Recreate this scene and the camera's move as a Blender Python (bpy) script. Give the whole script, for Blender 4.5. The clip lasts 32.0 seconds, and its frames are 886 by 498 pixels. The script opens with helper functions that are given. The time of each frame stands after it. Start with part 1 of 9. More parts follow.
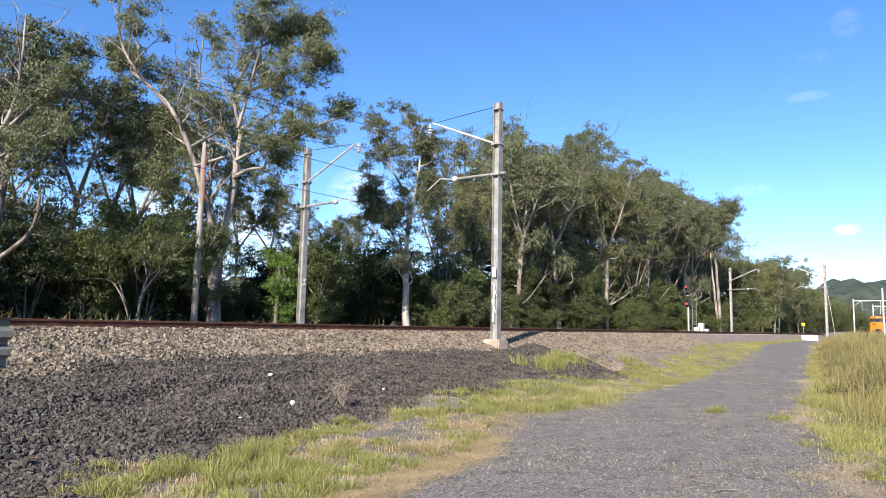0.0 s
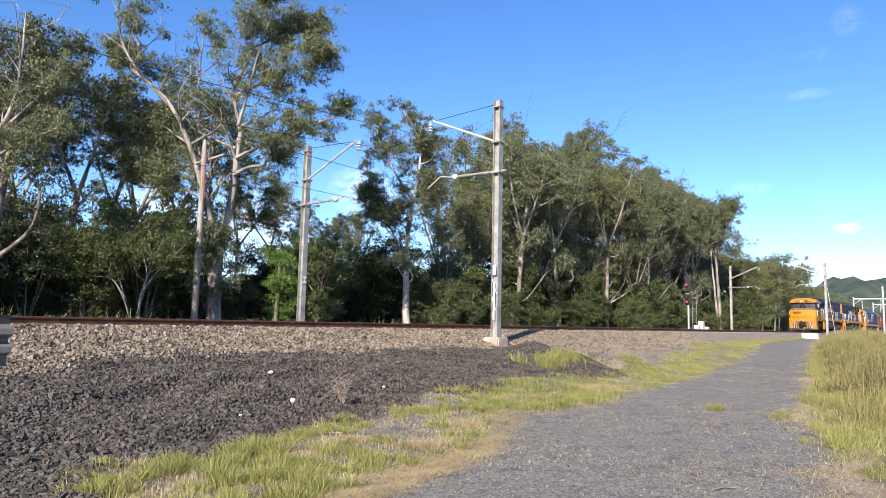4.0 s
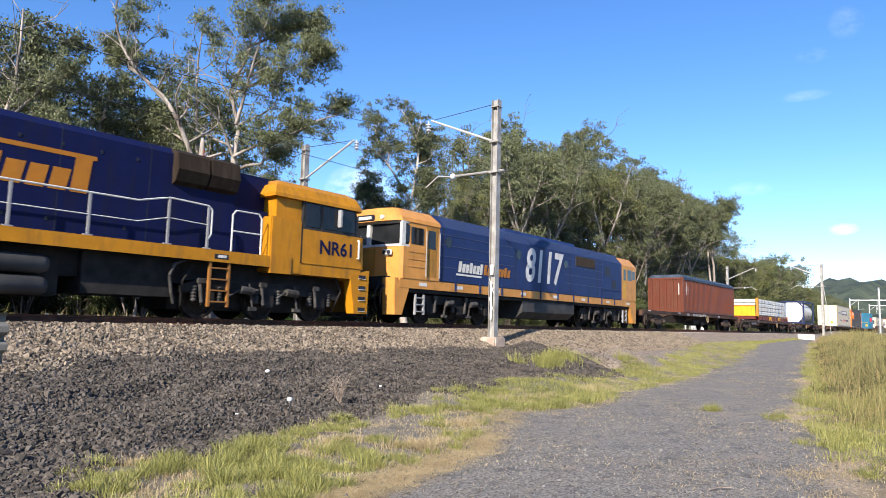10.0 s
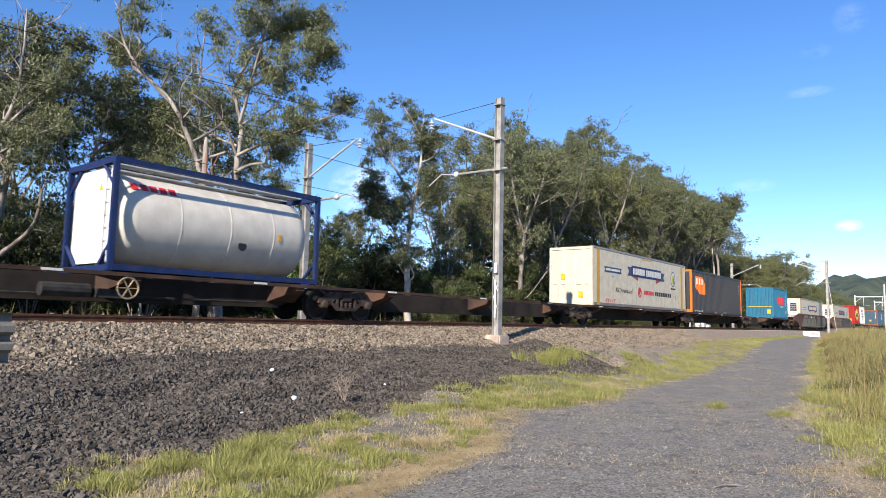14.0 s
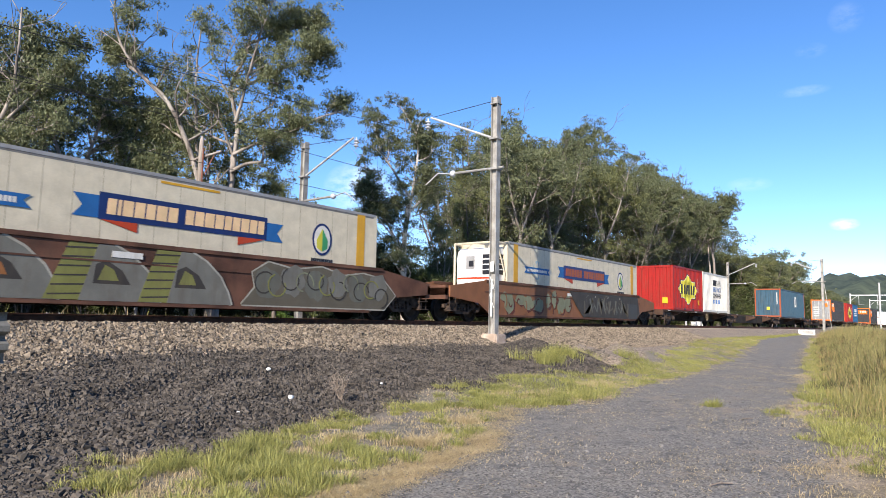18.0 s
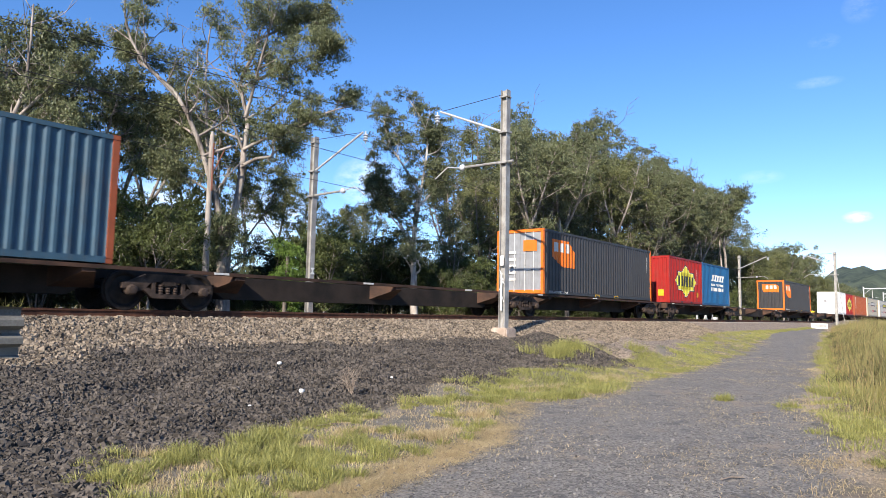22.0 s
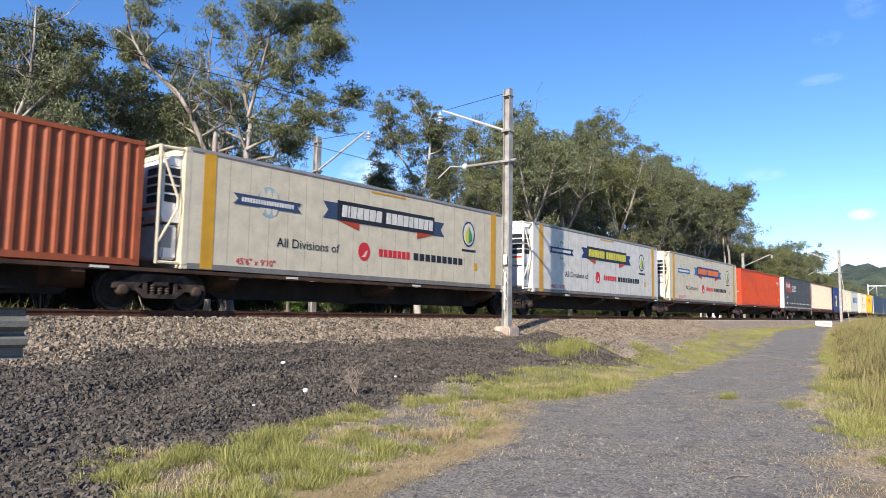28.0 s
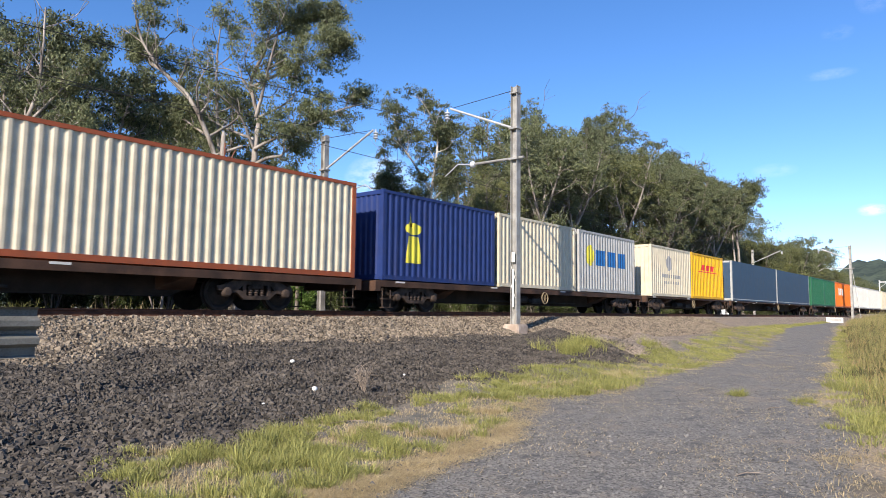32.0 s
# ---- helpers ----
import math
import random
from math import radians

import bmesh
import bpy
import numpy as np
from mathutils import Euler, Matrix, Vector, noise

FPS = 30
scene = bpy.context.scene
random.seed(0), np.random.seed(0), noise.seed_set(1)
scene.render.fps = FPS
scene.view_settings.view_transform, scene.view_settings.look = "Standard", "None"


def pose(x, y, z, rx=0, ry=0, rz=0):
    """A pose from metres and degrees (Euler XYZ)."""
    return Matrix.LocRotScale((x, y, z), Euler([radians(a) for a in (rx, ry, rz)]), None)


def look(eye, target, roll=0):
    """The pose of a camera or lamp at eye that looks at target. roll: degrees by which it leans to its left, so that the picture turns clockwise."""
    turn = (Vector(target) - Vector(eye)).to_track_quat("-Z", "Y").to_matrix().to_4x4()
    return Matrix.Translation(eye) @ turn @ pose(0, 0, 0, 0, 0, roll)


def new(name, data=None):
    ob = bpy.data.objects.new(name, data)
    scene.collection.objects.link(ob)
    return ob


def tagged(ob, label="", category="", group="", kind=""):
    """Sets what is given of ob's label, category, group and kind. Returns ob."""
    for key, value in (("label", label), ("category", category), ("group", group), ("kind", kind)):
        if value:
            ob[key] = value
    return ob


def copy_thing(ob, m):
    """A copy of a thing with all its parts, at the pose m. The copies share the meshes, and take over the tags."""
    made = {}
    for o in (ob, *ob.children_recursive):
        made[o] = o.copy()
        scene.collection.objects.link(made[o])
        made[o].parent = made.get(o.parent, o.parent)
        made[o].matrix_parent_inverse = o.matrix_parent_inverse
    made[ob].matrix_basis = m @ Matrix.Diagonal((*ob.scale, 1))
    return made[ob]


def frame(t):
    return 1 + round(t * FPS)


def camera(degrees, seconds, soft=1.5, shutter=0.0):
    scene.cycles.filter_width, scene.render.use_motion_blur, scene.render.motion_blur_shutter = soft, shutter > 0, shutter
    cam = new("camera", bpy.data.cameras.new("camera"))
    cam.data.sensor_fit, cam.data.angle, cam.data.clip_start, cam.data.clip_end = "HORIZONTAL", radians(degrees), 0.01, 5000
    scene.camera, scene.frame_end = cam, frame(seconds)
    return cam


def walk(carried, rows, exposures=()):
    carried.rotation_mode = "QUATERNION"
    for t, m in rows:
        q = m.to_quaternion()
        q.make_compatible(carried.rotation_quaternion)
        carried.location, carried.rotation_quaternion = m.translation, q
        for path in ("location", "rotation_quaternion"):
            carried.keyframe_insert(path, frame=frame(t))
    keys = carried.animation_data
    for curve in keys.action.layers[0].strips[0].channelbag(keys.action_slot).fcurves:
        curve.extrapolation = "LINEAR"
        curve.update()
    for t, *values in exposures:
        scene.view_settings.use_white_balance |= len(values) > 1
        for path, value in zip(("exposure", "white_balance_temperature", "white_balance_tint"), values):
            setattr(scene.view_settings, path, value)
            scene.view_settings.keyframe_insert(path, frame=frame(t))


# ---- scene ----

EYE = (0.0, 0.0, 0.049)
TRACK_Y = 16.223      # centre line of the near track, rail head at z = 0
SPEED = 19.8496
cam = camera(66.974, 32.0, soft=0.65, shutter=0.06)
# seconds, bearing from +y towards +x, pitch, roll
PATH = [
    (0, 51.567, 6.503, 1.196),
    (0.5, 51.464, 6.407, 1.155),
    (1, 51.378, 6.330, 1.158),
    (1.5, 51.366, 6.304, 1.167),
    (2, 51.402, 6.316, 1.167),
    (2.5, 51.526, 6.359, 1.133),
    (3, 51.495, 6.364, 1.165),
    (3.5, 51.490, 6.320, 1.200),
    (5.5, 51.791, 6.373, 1.341),
    (6, 51.719, 6.303, 1.350),
    (6.5, 51.685, 6.277, 1.355),
    (7, 51.707, 6.285, 1.394),
    (7.5, 51.776, 6.300, 1.440),
    (8, 51.724, 6.299, 1.442),
    (8.5, 51.634, 6.235, 1.471),
    (9, 51.619, 6.213, 1.491),
    (9.5, 51.673, 6.242, 1.516),
    (10, 51.771, 6.286, 1.464),
    (10.5, 51.850, 6.304, 1.396),
    (11, 51.867, 6.249, 1.381),
    (11.5, 51.860, 6.255, 1.348),
    (12, 51.851, 6.264, 1.321),
    (12.5, 51.776, 6.292, 1.220),
    (13, 51.532, 6.244, 1.281),
    (13.5, 51.475, 6.171, 1.294),
    (14, 51.456, 6.122, 1.254),
    (14.5, 51.463, 6.172, 1.280),
    (16.5, 51.114, 6.155, 1.198),
    (17, 51.211, 6.179, 1.219),
    (17.5, 51.487, 6.187, 1.222),
    (18, 51.757, 6.041, 1.177),
    (18.5, 51.610, 5.720, 1.099),
    (19, 51.382, 5.569, 1.089),
    (19.5, 51.275, 5.557, 1.029),
    (20, 51.211, 5.603, 1.090),
    (20.5, 51.186, 5.611, 1.081),
    (21, 51.126, 5.566, 1.071),
    (21.5, 51.059, 5.534, 1.033),
    (22, 50.931, 5.523, 1.102),
    (22.5, 50.880, 5.531, 1.153),
    (23, 51.005, 5.499, 1.151),
    (23.5, 51.006, 5.457, 1.128),
    (24, 50.874, 5.425, 1.108),
    (24.5, 50.868, 5.403, 1.121),
    (25, 50.874, 5.400, 0.985),
    (25.5, 50.757, 5.386, 0.903),
    (27.5, 50.665, 5.427, 0.912),
    (28, 50.666, 5.443, 0.881),
    (28.5, 50.624, 5.402, 0.902),
    (29, 50.552, 5.394, 0.804),
    (29.5, 50.530, 5.394, 0.781),
    (30, 50.344, 5.382, 0.806),
    (30.5, 50.215, 5.391, 0.767),
    (31, 50.170, 5.354, 0.703),
    (31.5, 50.081, 5.281, 0.609),
    (32, 49.978, 5.261, 0.647)]


def aim(bearing, pitch, roll):
    b, p = radians(bearing), radians(pitch)
    way = Vector((math.sin(b) * math.cos(p), math.cos(b) * math.cos(p), math.sin(p)))
    return look(EYE, Vector(EYE) + way * 10, roll)


# the clip's camera closes a little as bright loads fill its view
EXPOSURES = [(0, 0.98), (10, 0.98), (13, 0.9), (14, 0.82), (17, 0.87), (18, 0.82), (20, 0.77), (23, 0.9), (25, 0.93), (28, 0.82), (30, 0.74), (32, 0.74)]
walk(cam, [(t, aim(b, p, r)) for t, b, p, r in PATH], EXPOSURES)

# ---- light ----
SUN_WAY = Vector((0.848, 0.243, -0.469)).normalized()
world = bpy.data.worlds.new("sky")
scene.world = world
world.use_nodes = True
wn, wl = world.node_tree.nodes, world.node_tree.links
wn.clear()
sky = wn.new("ShaderNodeTexSky")
sky.sky_type, sky.sun_disc = "NISHITA", False
sky.sun_elevation = math.asin(-SUN_WAY.z)
sky.sun_rotation = math.atan2(-SUN_WAY.x, -SUN_WAY.y)
sky.altitude = 1800
sky.air_density, sky.dust_density, sky.ozone_density = 1.0, 0.05, 2.0
# thin cloud low over the horizon
coord = wn.new("ShaderNodeTexCoord")
split = wn.new("ShaderNodeSeparateXYZ")
wl.new(coord.outputs["Generated"], split.inputs[0])
puff = wn.new("ShaderNodeTexNoise")
puff.inputs["Scale"].default_value, puff.inputs["Detail"].default_value, puff.inputs["Roughness"].default_value = 38.0, 6.0, 0.68
squash = wn.new("ShaderNodeMapping")
squash.inputs["Scale"].default_value = (1, 1, 2.2)
wl.new(coord.outputs["Generated"], squash.inputs["Vector"])
wl.new(squash.outputs[0], puff.inputs["Vector"])
# small fair-weather clouds: bearing, elevation, half width, half height (degrees), weight
CLOUDS = [(82.9, 7.6, 1.1, 0.5, 0.9), (80.6, 17.6, 2.0, 0.45, 0.13), (81.2, 20.4, 1.2, 0.6, 0.08), (83.6, 22.3, 1.3, 1.2, 0.1), (76.6, 11.0, 1.8, 0.6, 0.14),
          (36.0, 7.5, 5.0, 3.4, 0.8), (44.5, 11.0, 3.2, 2.4, 0.55), (28.0, 8.0, 4.0, 2.5, 0.7), (62.0, 9.5, 5.0, 1.6, 0.7), (67.8, 11.6, 2.6, 1.0, 0.8),
          (102.0, 9.0, 5.0, 1.2, 0.8), (140.0, 14.0, 9.0, 2.4, 0.7), (215.0, 10.0, 12.0, 2.0, 0.6), (320.0, 12.0, 10.0, 2.5, 0.7)]


def sky_math(op, a, b=None):
    n = wn.new("ShaderNodeMath")
    n.operation = op
    for k, v in enumerate((a, b)):
        if isinstance(v, (int, float)):
            n.inputs[k].default_value = v
        elif v is not None:
            wl.new(v, n.inputs[k])
    return n.outputs[0]


bearing = sky_math("MULTIPLY", sky_math("ARCTAN2", split.outputs["X"], split.outputs["Y"]), 57.29578)
height = sky_math("MULTIPLY", sky_math("ARCSINE", split.outputs["Z"]), 57.29578)
cover = 0.0
for b_, e_, w_, h_, weight in CLOUDS:
    off = sky_math("WRAP", sky_math("SUBTRACT", bearing, b_), -180.0)
    off.node.inputs[1].default_value, off.node.inputs[2].default_value = 180.0, -180.0
    across = sky_math("POWER", sky_math("ABSOLUTE", sky_math("DIVIDE", off, w_)), 2.0)
    along = sky_math("POWER", sky_math("ABSOLUTE", sky_math("DIVIDE", sky_math("SUBTRACT", height, e_), h_)), 2.0)
    near_ = sky_math("MAXIMUM", sky_math("SUBTRACT", 1.0, sky_math("ADD", across, along)), 0.0)
    grown = sky_math("MULTIPLY", near_, weight)
    cover = grown if cover == 0.0 else sky_math("MAXIMUM", cover, grown)
ragged = wn.new("ShaderNodeMapRange")
ragged.inputs["From Min"].default_value, ragged.inputs["From Max"].default_value = 0.34, 0.62
wl.new(puff.outputs["Fac"], ragged.inputs["Value"])
both = wn.new("ShaderNodeMath")
both.operation = "MULTIPLY"
wl.new(cover, both.inputs[0])
wl.new(ragged.outputs[0], both.inputs[1])
cloud = wn.new("ShaderNodeMix")
cloud.data_type = "RGBA"
cloud.inputs["B"].default_value = (6.3, 6.8, 7.6, 1)
wl.new(both.outputs[0], cloud.inputs["Factor"])
tint = wn.new("ShaderNodeHueSaturation")
tint.inputs["Saturation"].default_value = 1.22
wl.new(sky.outputs[0], tint.inputs["Color"])
cool = wn.new("ShaderNodeMix")
cool.data_type, cool.blend_type = "RGBA", "MULTIPLY"
cool.inputs["Factor"].default_value = 1.0
cool.inputs["B"].default_value = (0.965, 0.955, 1.085, 1)
wl.new(tint.outputs[0], cool.inputs["A"])
wl.new(cool.outputs["Result"], cloud.inputs["A"])
back = wn.new("ShaderNodeBackground")
back.inputs["Strength"].default_value = 0.12
wl.new(cloud.outputs["Result"], back.inputs["Color"])
out = wn.new("ShaderNodeOutputWorld")
wl.new(back.outputs[0], out.inputs["Surface"])
sun = new("sun", bpy.data.lights.new("sun", "SUN"))
sun.data.energy, sun.data.angle, sun.data.color = 4.9, radians(0.5), (1.0, 0.9, 0.79)
sun.rotation_mode = "QUATERNION"
sun.rotation_quaternion = SUN_WAY.to_track_quat("-Z", "Y")

# ---- materials ----
MATS = {}


def surf(name, dark, light, scale=6.0, rough=0.7, metal=0.0, bump=0.0, fine=60.0, island=0.0, per_object=0.0, grime=None, grime_amount=0.0, coat=0.0, through_light=0.0, stretch=(1, 1, 1), gloss=0.35):
    """A surface whose colour drifts between two tones at two scales, with fine relief and optional dirt."""
    if name in MATS:
        return MATS[name]
    m = MATS[name] = bpy.data.materials.new(name)
    m.use_nodes = True
    n, l = m.node_tree.nodes, m.node_tree.links
    b = n["Principled BSDF"]
    tc = n.new("ShaderNodeTexCoord")
    mp = n.new("ShaderNodeMapping")
    mp.inputs["Scale"].default_value = stretch
    l.new(tc.outputs["Object"], mp.inputs["Vector"])
    a = n.new("ShaderNodeTexNoise")
    a.inputs["Scale"].default_value, a.inputs["Detail"].default_value = scale, 5.0
    c = n.new("ShaderNodeTexNoise")
    c.inputs["Scale"].default_value, c.inputs["Detail"].default_value = fine, 3.0
    l.new(mp.outputs[0], a.inputs["Vector"])
    l.new(mp.outputs[0], c.inputs["Vector"])
    sum_ = n.new("ShaderNodeMath")
    sum_.operation = "MULTIPLY_ADD"
    sum_.inputs[1].default_value = 0.35
    l.new(c.outputs["Fac"], sum_.inputs[0])
    l.new(a.outputs["Fac"], sum_.inputs[2])
    value = sum_.outputs[0]
    for amount, node, socket in ((island, "ShaderNodeNewGeometry", "Random Per Island"), (per_object, "ShaderNodeObjectInfo", "Random")):
        if amount:
            g = n.new(node)
            add = n.new("ShaderNodeMath")
            add.operation = "MULTIPLY_ADD"
            add.inputs[1].default_value = amount
            l.new(g.outputs[socket], add.inputs[0])
            l.new(value, add.inputs[2])
            value = add.outputs[0]
    ramp = n.new("ShaderNodeMapRange")
    ramp.inputs["From Min"].default_value = 0.5
    ramp.inputs["From Max"].default_value = 0.85 + island + per_object
    l.new(value, ramp.inputs["Value"])
    mix = n.new("ShaderNodeMix")
    mix.data_type = "RGBA"
    mix.inputs["A"].default_value, mix.inputs["B"].default_value = (*dark, 1), (*light, 1)
    l.new(ramp.outputs[0], mix.inputs["Factor"])
    colour = mix.outputs["Result"]
    if grime:
        d = n.new("ShaderNodeTexNoise")
        d.inputs["Scale"].default_value, d.inputs["Detail"].default_value, d.inputs["Roughness"].default_value = 1.3, 8.0, 0.7
        streak = n.new("ShaderNodeMapping")
        streak.inputs["Scale"].default_value = (4.0, 4.0, 0.7)
        l.new(tc.outputs["Object"], streak.inputs["Vector"])
        l.new(streak.outputs[0], d.inputs["Vector"])
        cut = n.new("ShaderNodeMapRange")
        cut.inputs["From Min"].default_value, cut.inputs["From Max"].default_value = 0.48, 0.75
        cut.inputs["To Max"].default_value = grime_amount
        l.new(d.outputs["Fac"], cut.inputs["Value"])
        dirt = n.new("ShaderNodeMix")
        dirt.data_type = "RGBA"
        dirt.inputs["B"].default_value = (*grime, 1)
        l.new(cut.outputs[0], dirt.inputs["Factor"])
        l.new(colour, dirt.inputs["A"])
        colour = dirt.outputs["Result"]
    l.new(colour, b.inputs["Base Color"])
    b.inputs["Roughness"].default_value, b.inputs["Metallic"].default_value = rough, metal
    b.inputs["Coat Weight"].default_value = coat
    b.inputs["Specular IOR Level"].default_value = gloss
    if bump:
        u = n.new("ShaderNodeBump")
        u.inputs["Strength"].default_value, u.inputs["Distance"].default_value = bump, 0.02
        l.new(sum_.outputs[0], u.inputs["Height"])
        l.new(u.outputs[0], b.inputs["Normal"])
    if through_light:
        t = n.new("ShaderNodeBsdfTranslucent")
        l.new(colour, t.inputs["Color"])
        mixer = n.new("ShaderNodeMixShader")
        mixer.inputs[0].default_value = through_light
        l.new(b.outputs[0], mixer.inputs[1])
        l.new(t.outputs[0], mixer.inputs[2])
        l.new(mixer.outputs[0], n["Material Output"].inputs["Surface"])
    return m


def paint(name, rgb, rough=0.5, grime=(0.1, 0.075, 0.05), amount=0.4, gloss=0.25):
    """Weathered paint on steel."""
    dark = tuple(c * 0.82 for c in rgb)
    return surf(name, dark, rgb, 2.5, rough, 0.0, 0.06, 40.0, grime=grime, grime_amount=amount, gloss=gloss)


def flat_mesh(name, verts, faces):
    """A mesh from arrays: verts (n, 3), faces (m, k)."""
    verts, faces = np.asarray(verts, np.float32), np.asarray(faces, np.int32)
    me = bpy.data.meshes.new(name)
    k = faces.shape[1]
    me.vertices.add(len(verts))
    me.vertices.foreach_set("co", verts.ravel())
    me.loops.add(faces.size)
    me.loops.foreach_set("vertex_index", faces.ravel())
    me.polygons.add(len(faces))
    me.polygons.foreach_set("loop_start", np.arange(len(faces), dtype=np.int32) * k)
    me.polygons.foreach_set("use_smooth", np.zeros(len(faces), bool))
    me.update(calc_edges=True)
    return me


class Build:
    """Collects simple solids into one mesh."""

    def __init__(self):
        self.v, self.f = [], []

    def add(self, verts, faces):
        k = len(self.v)
        self.v += [tuple(p) for p in verts]
        self.f += [tuple(i + k for i in f) for f in faces]
        return self

    def box(self, x0, x1, y0, y1, z0, z1, bevel=0.0):
        if not bevel:
            v = [(x, y, z) for x in (x0, x1) for y in (y0, y1) for z in (z0, z1)]
            return self.add(v, [(0, 1, 3, 2), (4, 6, 7, 5), (0, 4, 5, 1), (2, 3, 7, 6), (0, 2, 6, 4), (1, 5, 7, 3)])
        bm = bmesh.new()
        bmesh.ops.create_cube(bm, size=1.0, matrix=Matrix.Translation(((x0 + x1) / 2, (y0 + y1) / 2, (z0 + z1) / 2)) @ Matrix.Diagonal((x1 - x0, y1 - y0, z1 - z0, 1)))
        bmesh.ops.bevel(bm, geom=bm.edges[:], offset=bevel, segments=2, affect="EDGES")
        return self.take(bm)

    def take(self, bm):
        bm.verts.index_update()
        self.add([v.co.copy() for v in bm.verts], [[v.index for v in f.verts] for f in bm.faces])
        bm.free()
        return self

    def prism(self, poly, a0, a1, axis="y"):
        """A polygon pushed along an axis: in (x, z) along y, in (y, z) along x, in (x, y) along z."""
        put = {"y": lambda p, a: (p[0], a, p[1]), "x": lambda p, a: (a, p[0], p[1]), "z": lambda p, a: (p[0], p[1], a)}[axis]
        n = len(poly)
        v = [put(p, a0) for p in poly] + [put(p, a1) for p in poly]
        return self.add(v, [tuple(range(n))[::-1], tuple(range(n, 2 * n))] + [(i, (i + 1) % n, n + (i + 1) % n, n + i) for i in range(n)])

    def rod(self, p, q, r, n=8, r2=None):
        p, q = Vector(p), Vector(q)
        w = (q - p).normalized()
        u = w.orthogonal().normalized()
        s = w.cross(u)
        r2 = r if r2 is None else r2
        ring = [(math.cos(6.28319 * i / n), math.sin(6.28319 * i / n)) for i in range(n)]
        v = [p + (u * c + s * d) * r for c, d in ring] + [q + (u * c + s * d) * r2 for c, d in ring]
        return self.add(v, [tuple(range(n))[::-1], tuple(range(n, 2 * n))] + [(i, (i + 1) % n, n + (i + 1) % n, n + i) for i in range(n)])

    def tube(self, points, r, n=6):
        for p, q in zip(points, points[1:]):
            self.rod(p, q, r, n)
        return self

    def lathe(self, profile, centre, axis="y", n=20):
        """Profile of (radius, along) turned about an axis through centre."""
        c = Vector(centre)
        put = {"y": lambda a, s, t: Vector((s, a, t)), "x": lambda a, s, t: Vector((a, s, t)), "z": lambda a, s, t: Vector((s, t, a))}[axis]
        v = [c + put(a, r * math.cos(6.28319 * i / n), r * math.sin(6.28319 * i / n)) for r, a in profile for i in range(n)]
        f = []
        for k in range(len(profile) - 1):
            for i in range(n):
                j = (i + 1) % n
                f.append((k * n + i, k * n + j, (k + 1) * n + j, (k + 1) * n + i))
        f += [tuple(range(n)), tuple(range((len(profile) - 1) * n, len(profile) * n))[::-1]]
        return self.add(v, f)

    def mesh(self, name):
        me = bpy.data.meshes.new(name)
        me.from_pydata(self.v, [], self.f)
        bm = bmesh.new()
        bm.from_mesh(me)
        bmesh.ops.recalc_face_normals(bm, faces=bm.faces)
        bm.to_mesh(me)
        bm.free()
        return me


def link(name, me, material, parent=None, label="", at=None, smooth=False):
    if material and not me.materials:
        me.materials.append(material)
    if smooth:
        me.polygons.foreach_set("use_smooth", np.ones(len(me.polygons), bool))
    ob = new(name, me)
    if parent:
        ob.parent = parent
    if at:
        ob.location = at
    if label:
        ob["label"] = label
    return ob


def part(name, b, material, parent, label="", at=None, smooth=False):
    return link(name, b.mesh(name), material, parent, label, at, smooth)


def thing(name, x, y, z, label, category, group="", kind="", turn=0.0):
    ob = new(name)
    ob.empty_display_size = 0.2
    ob.matrix_basis = pose(x, y, z, 0, 0, turn)
    return tagged(ob, label, category, group, kind)


MOVERS = []   # (thing, place along the train)


def on_train(ob, s):
    MOVERS.append((ob, s))
    ob.location.x = s + SPEED * 20
    return ob

# ---- ground ----
EARTH = surf("earth_and_straw", (0.16, 0.11, 0.07), (0.42, 0.32, 0.2), 1.2, 0.95, bump=0.5, fine=25.0)
DARK_STONE = surf("dark_gravel", (0.015, 0.0128, 0.0104), (0.142, 0.121, 0.1), 3.0, 0.9, bump=0.4, island=0.9)
PALE_STONE = surf("pale_ballast", (0.03, 0.023, 0.017), (0.345, 0.28, 0.205), 2.0, 0.9, bump=0.4, island=0.9)
STEEL_RUST = surf("rusty_rail_steel", (0.045, 0.02, 0.012), (0.13, 0.055, 0.03), 5.0, 0.75, 0.2, 0.2)
CONCRETE = surf("grey_concrete", (0.3, 0.29, 0.27), (0.5, 0.48, 0.44), 3.0, 0.85, bump=0.2)


def step(a, b, v):
    u = np.clip((v - a) / (b - a), 0, 1)
    return u * u * (3 - 2 * u)


def path_right(x):
    return -0.25 + 0.172 * x + 0.2 * np.sin(x * 0.3 + 1.0)


def rough(x, y, s):
    return np.sin(x * 1.3 * s + 2.1 * np.sin(y * 0.9 * s)) * np.cos(y * 1.7 * s + 1.3 * np.sin(x * 0.7 * s + 1.0))


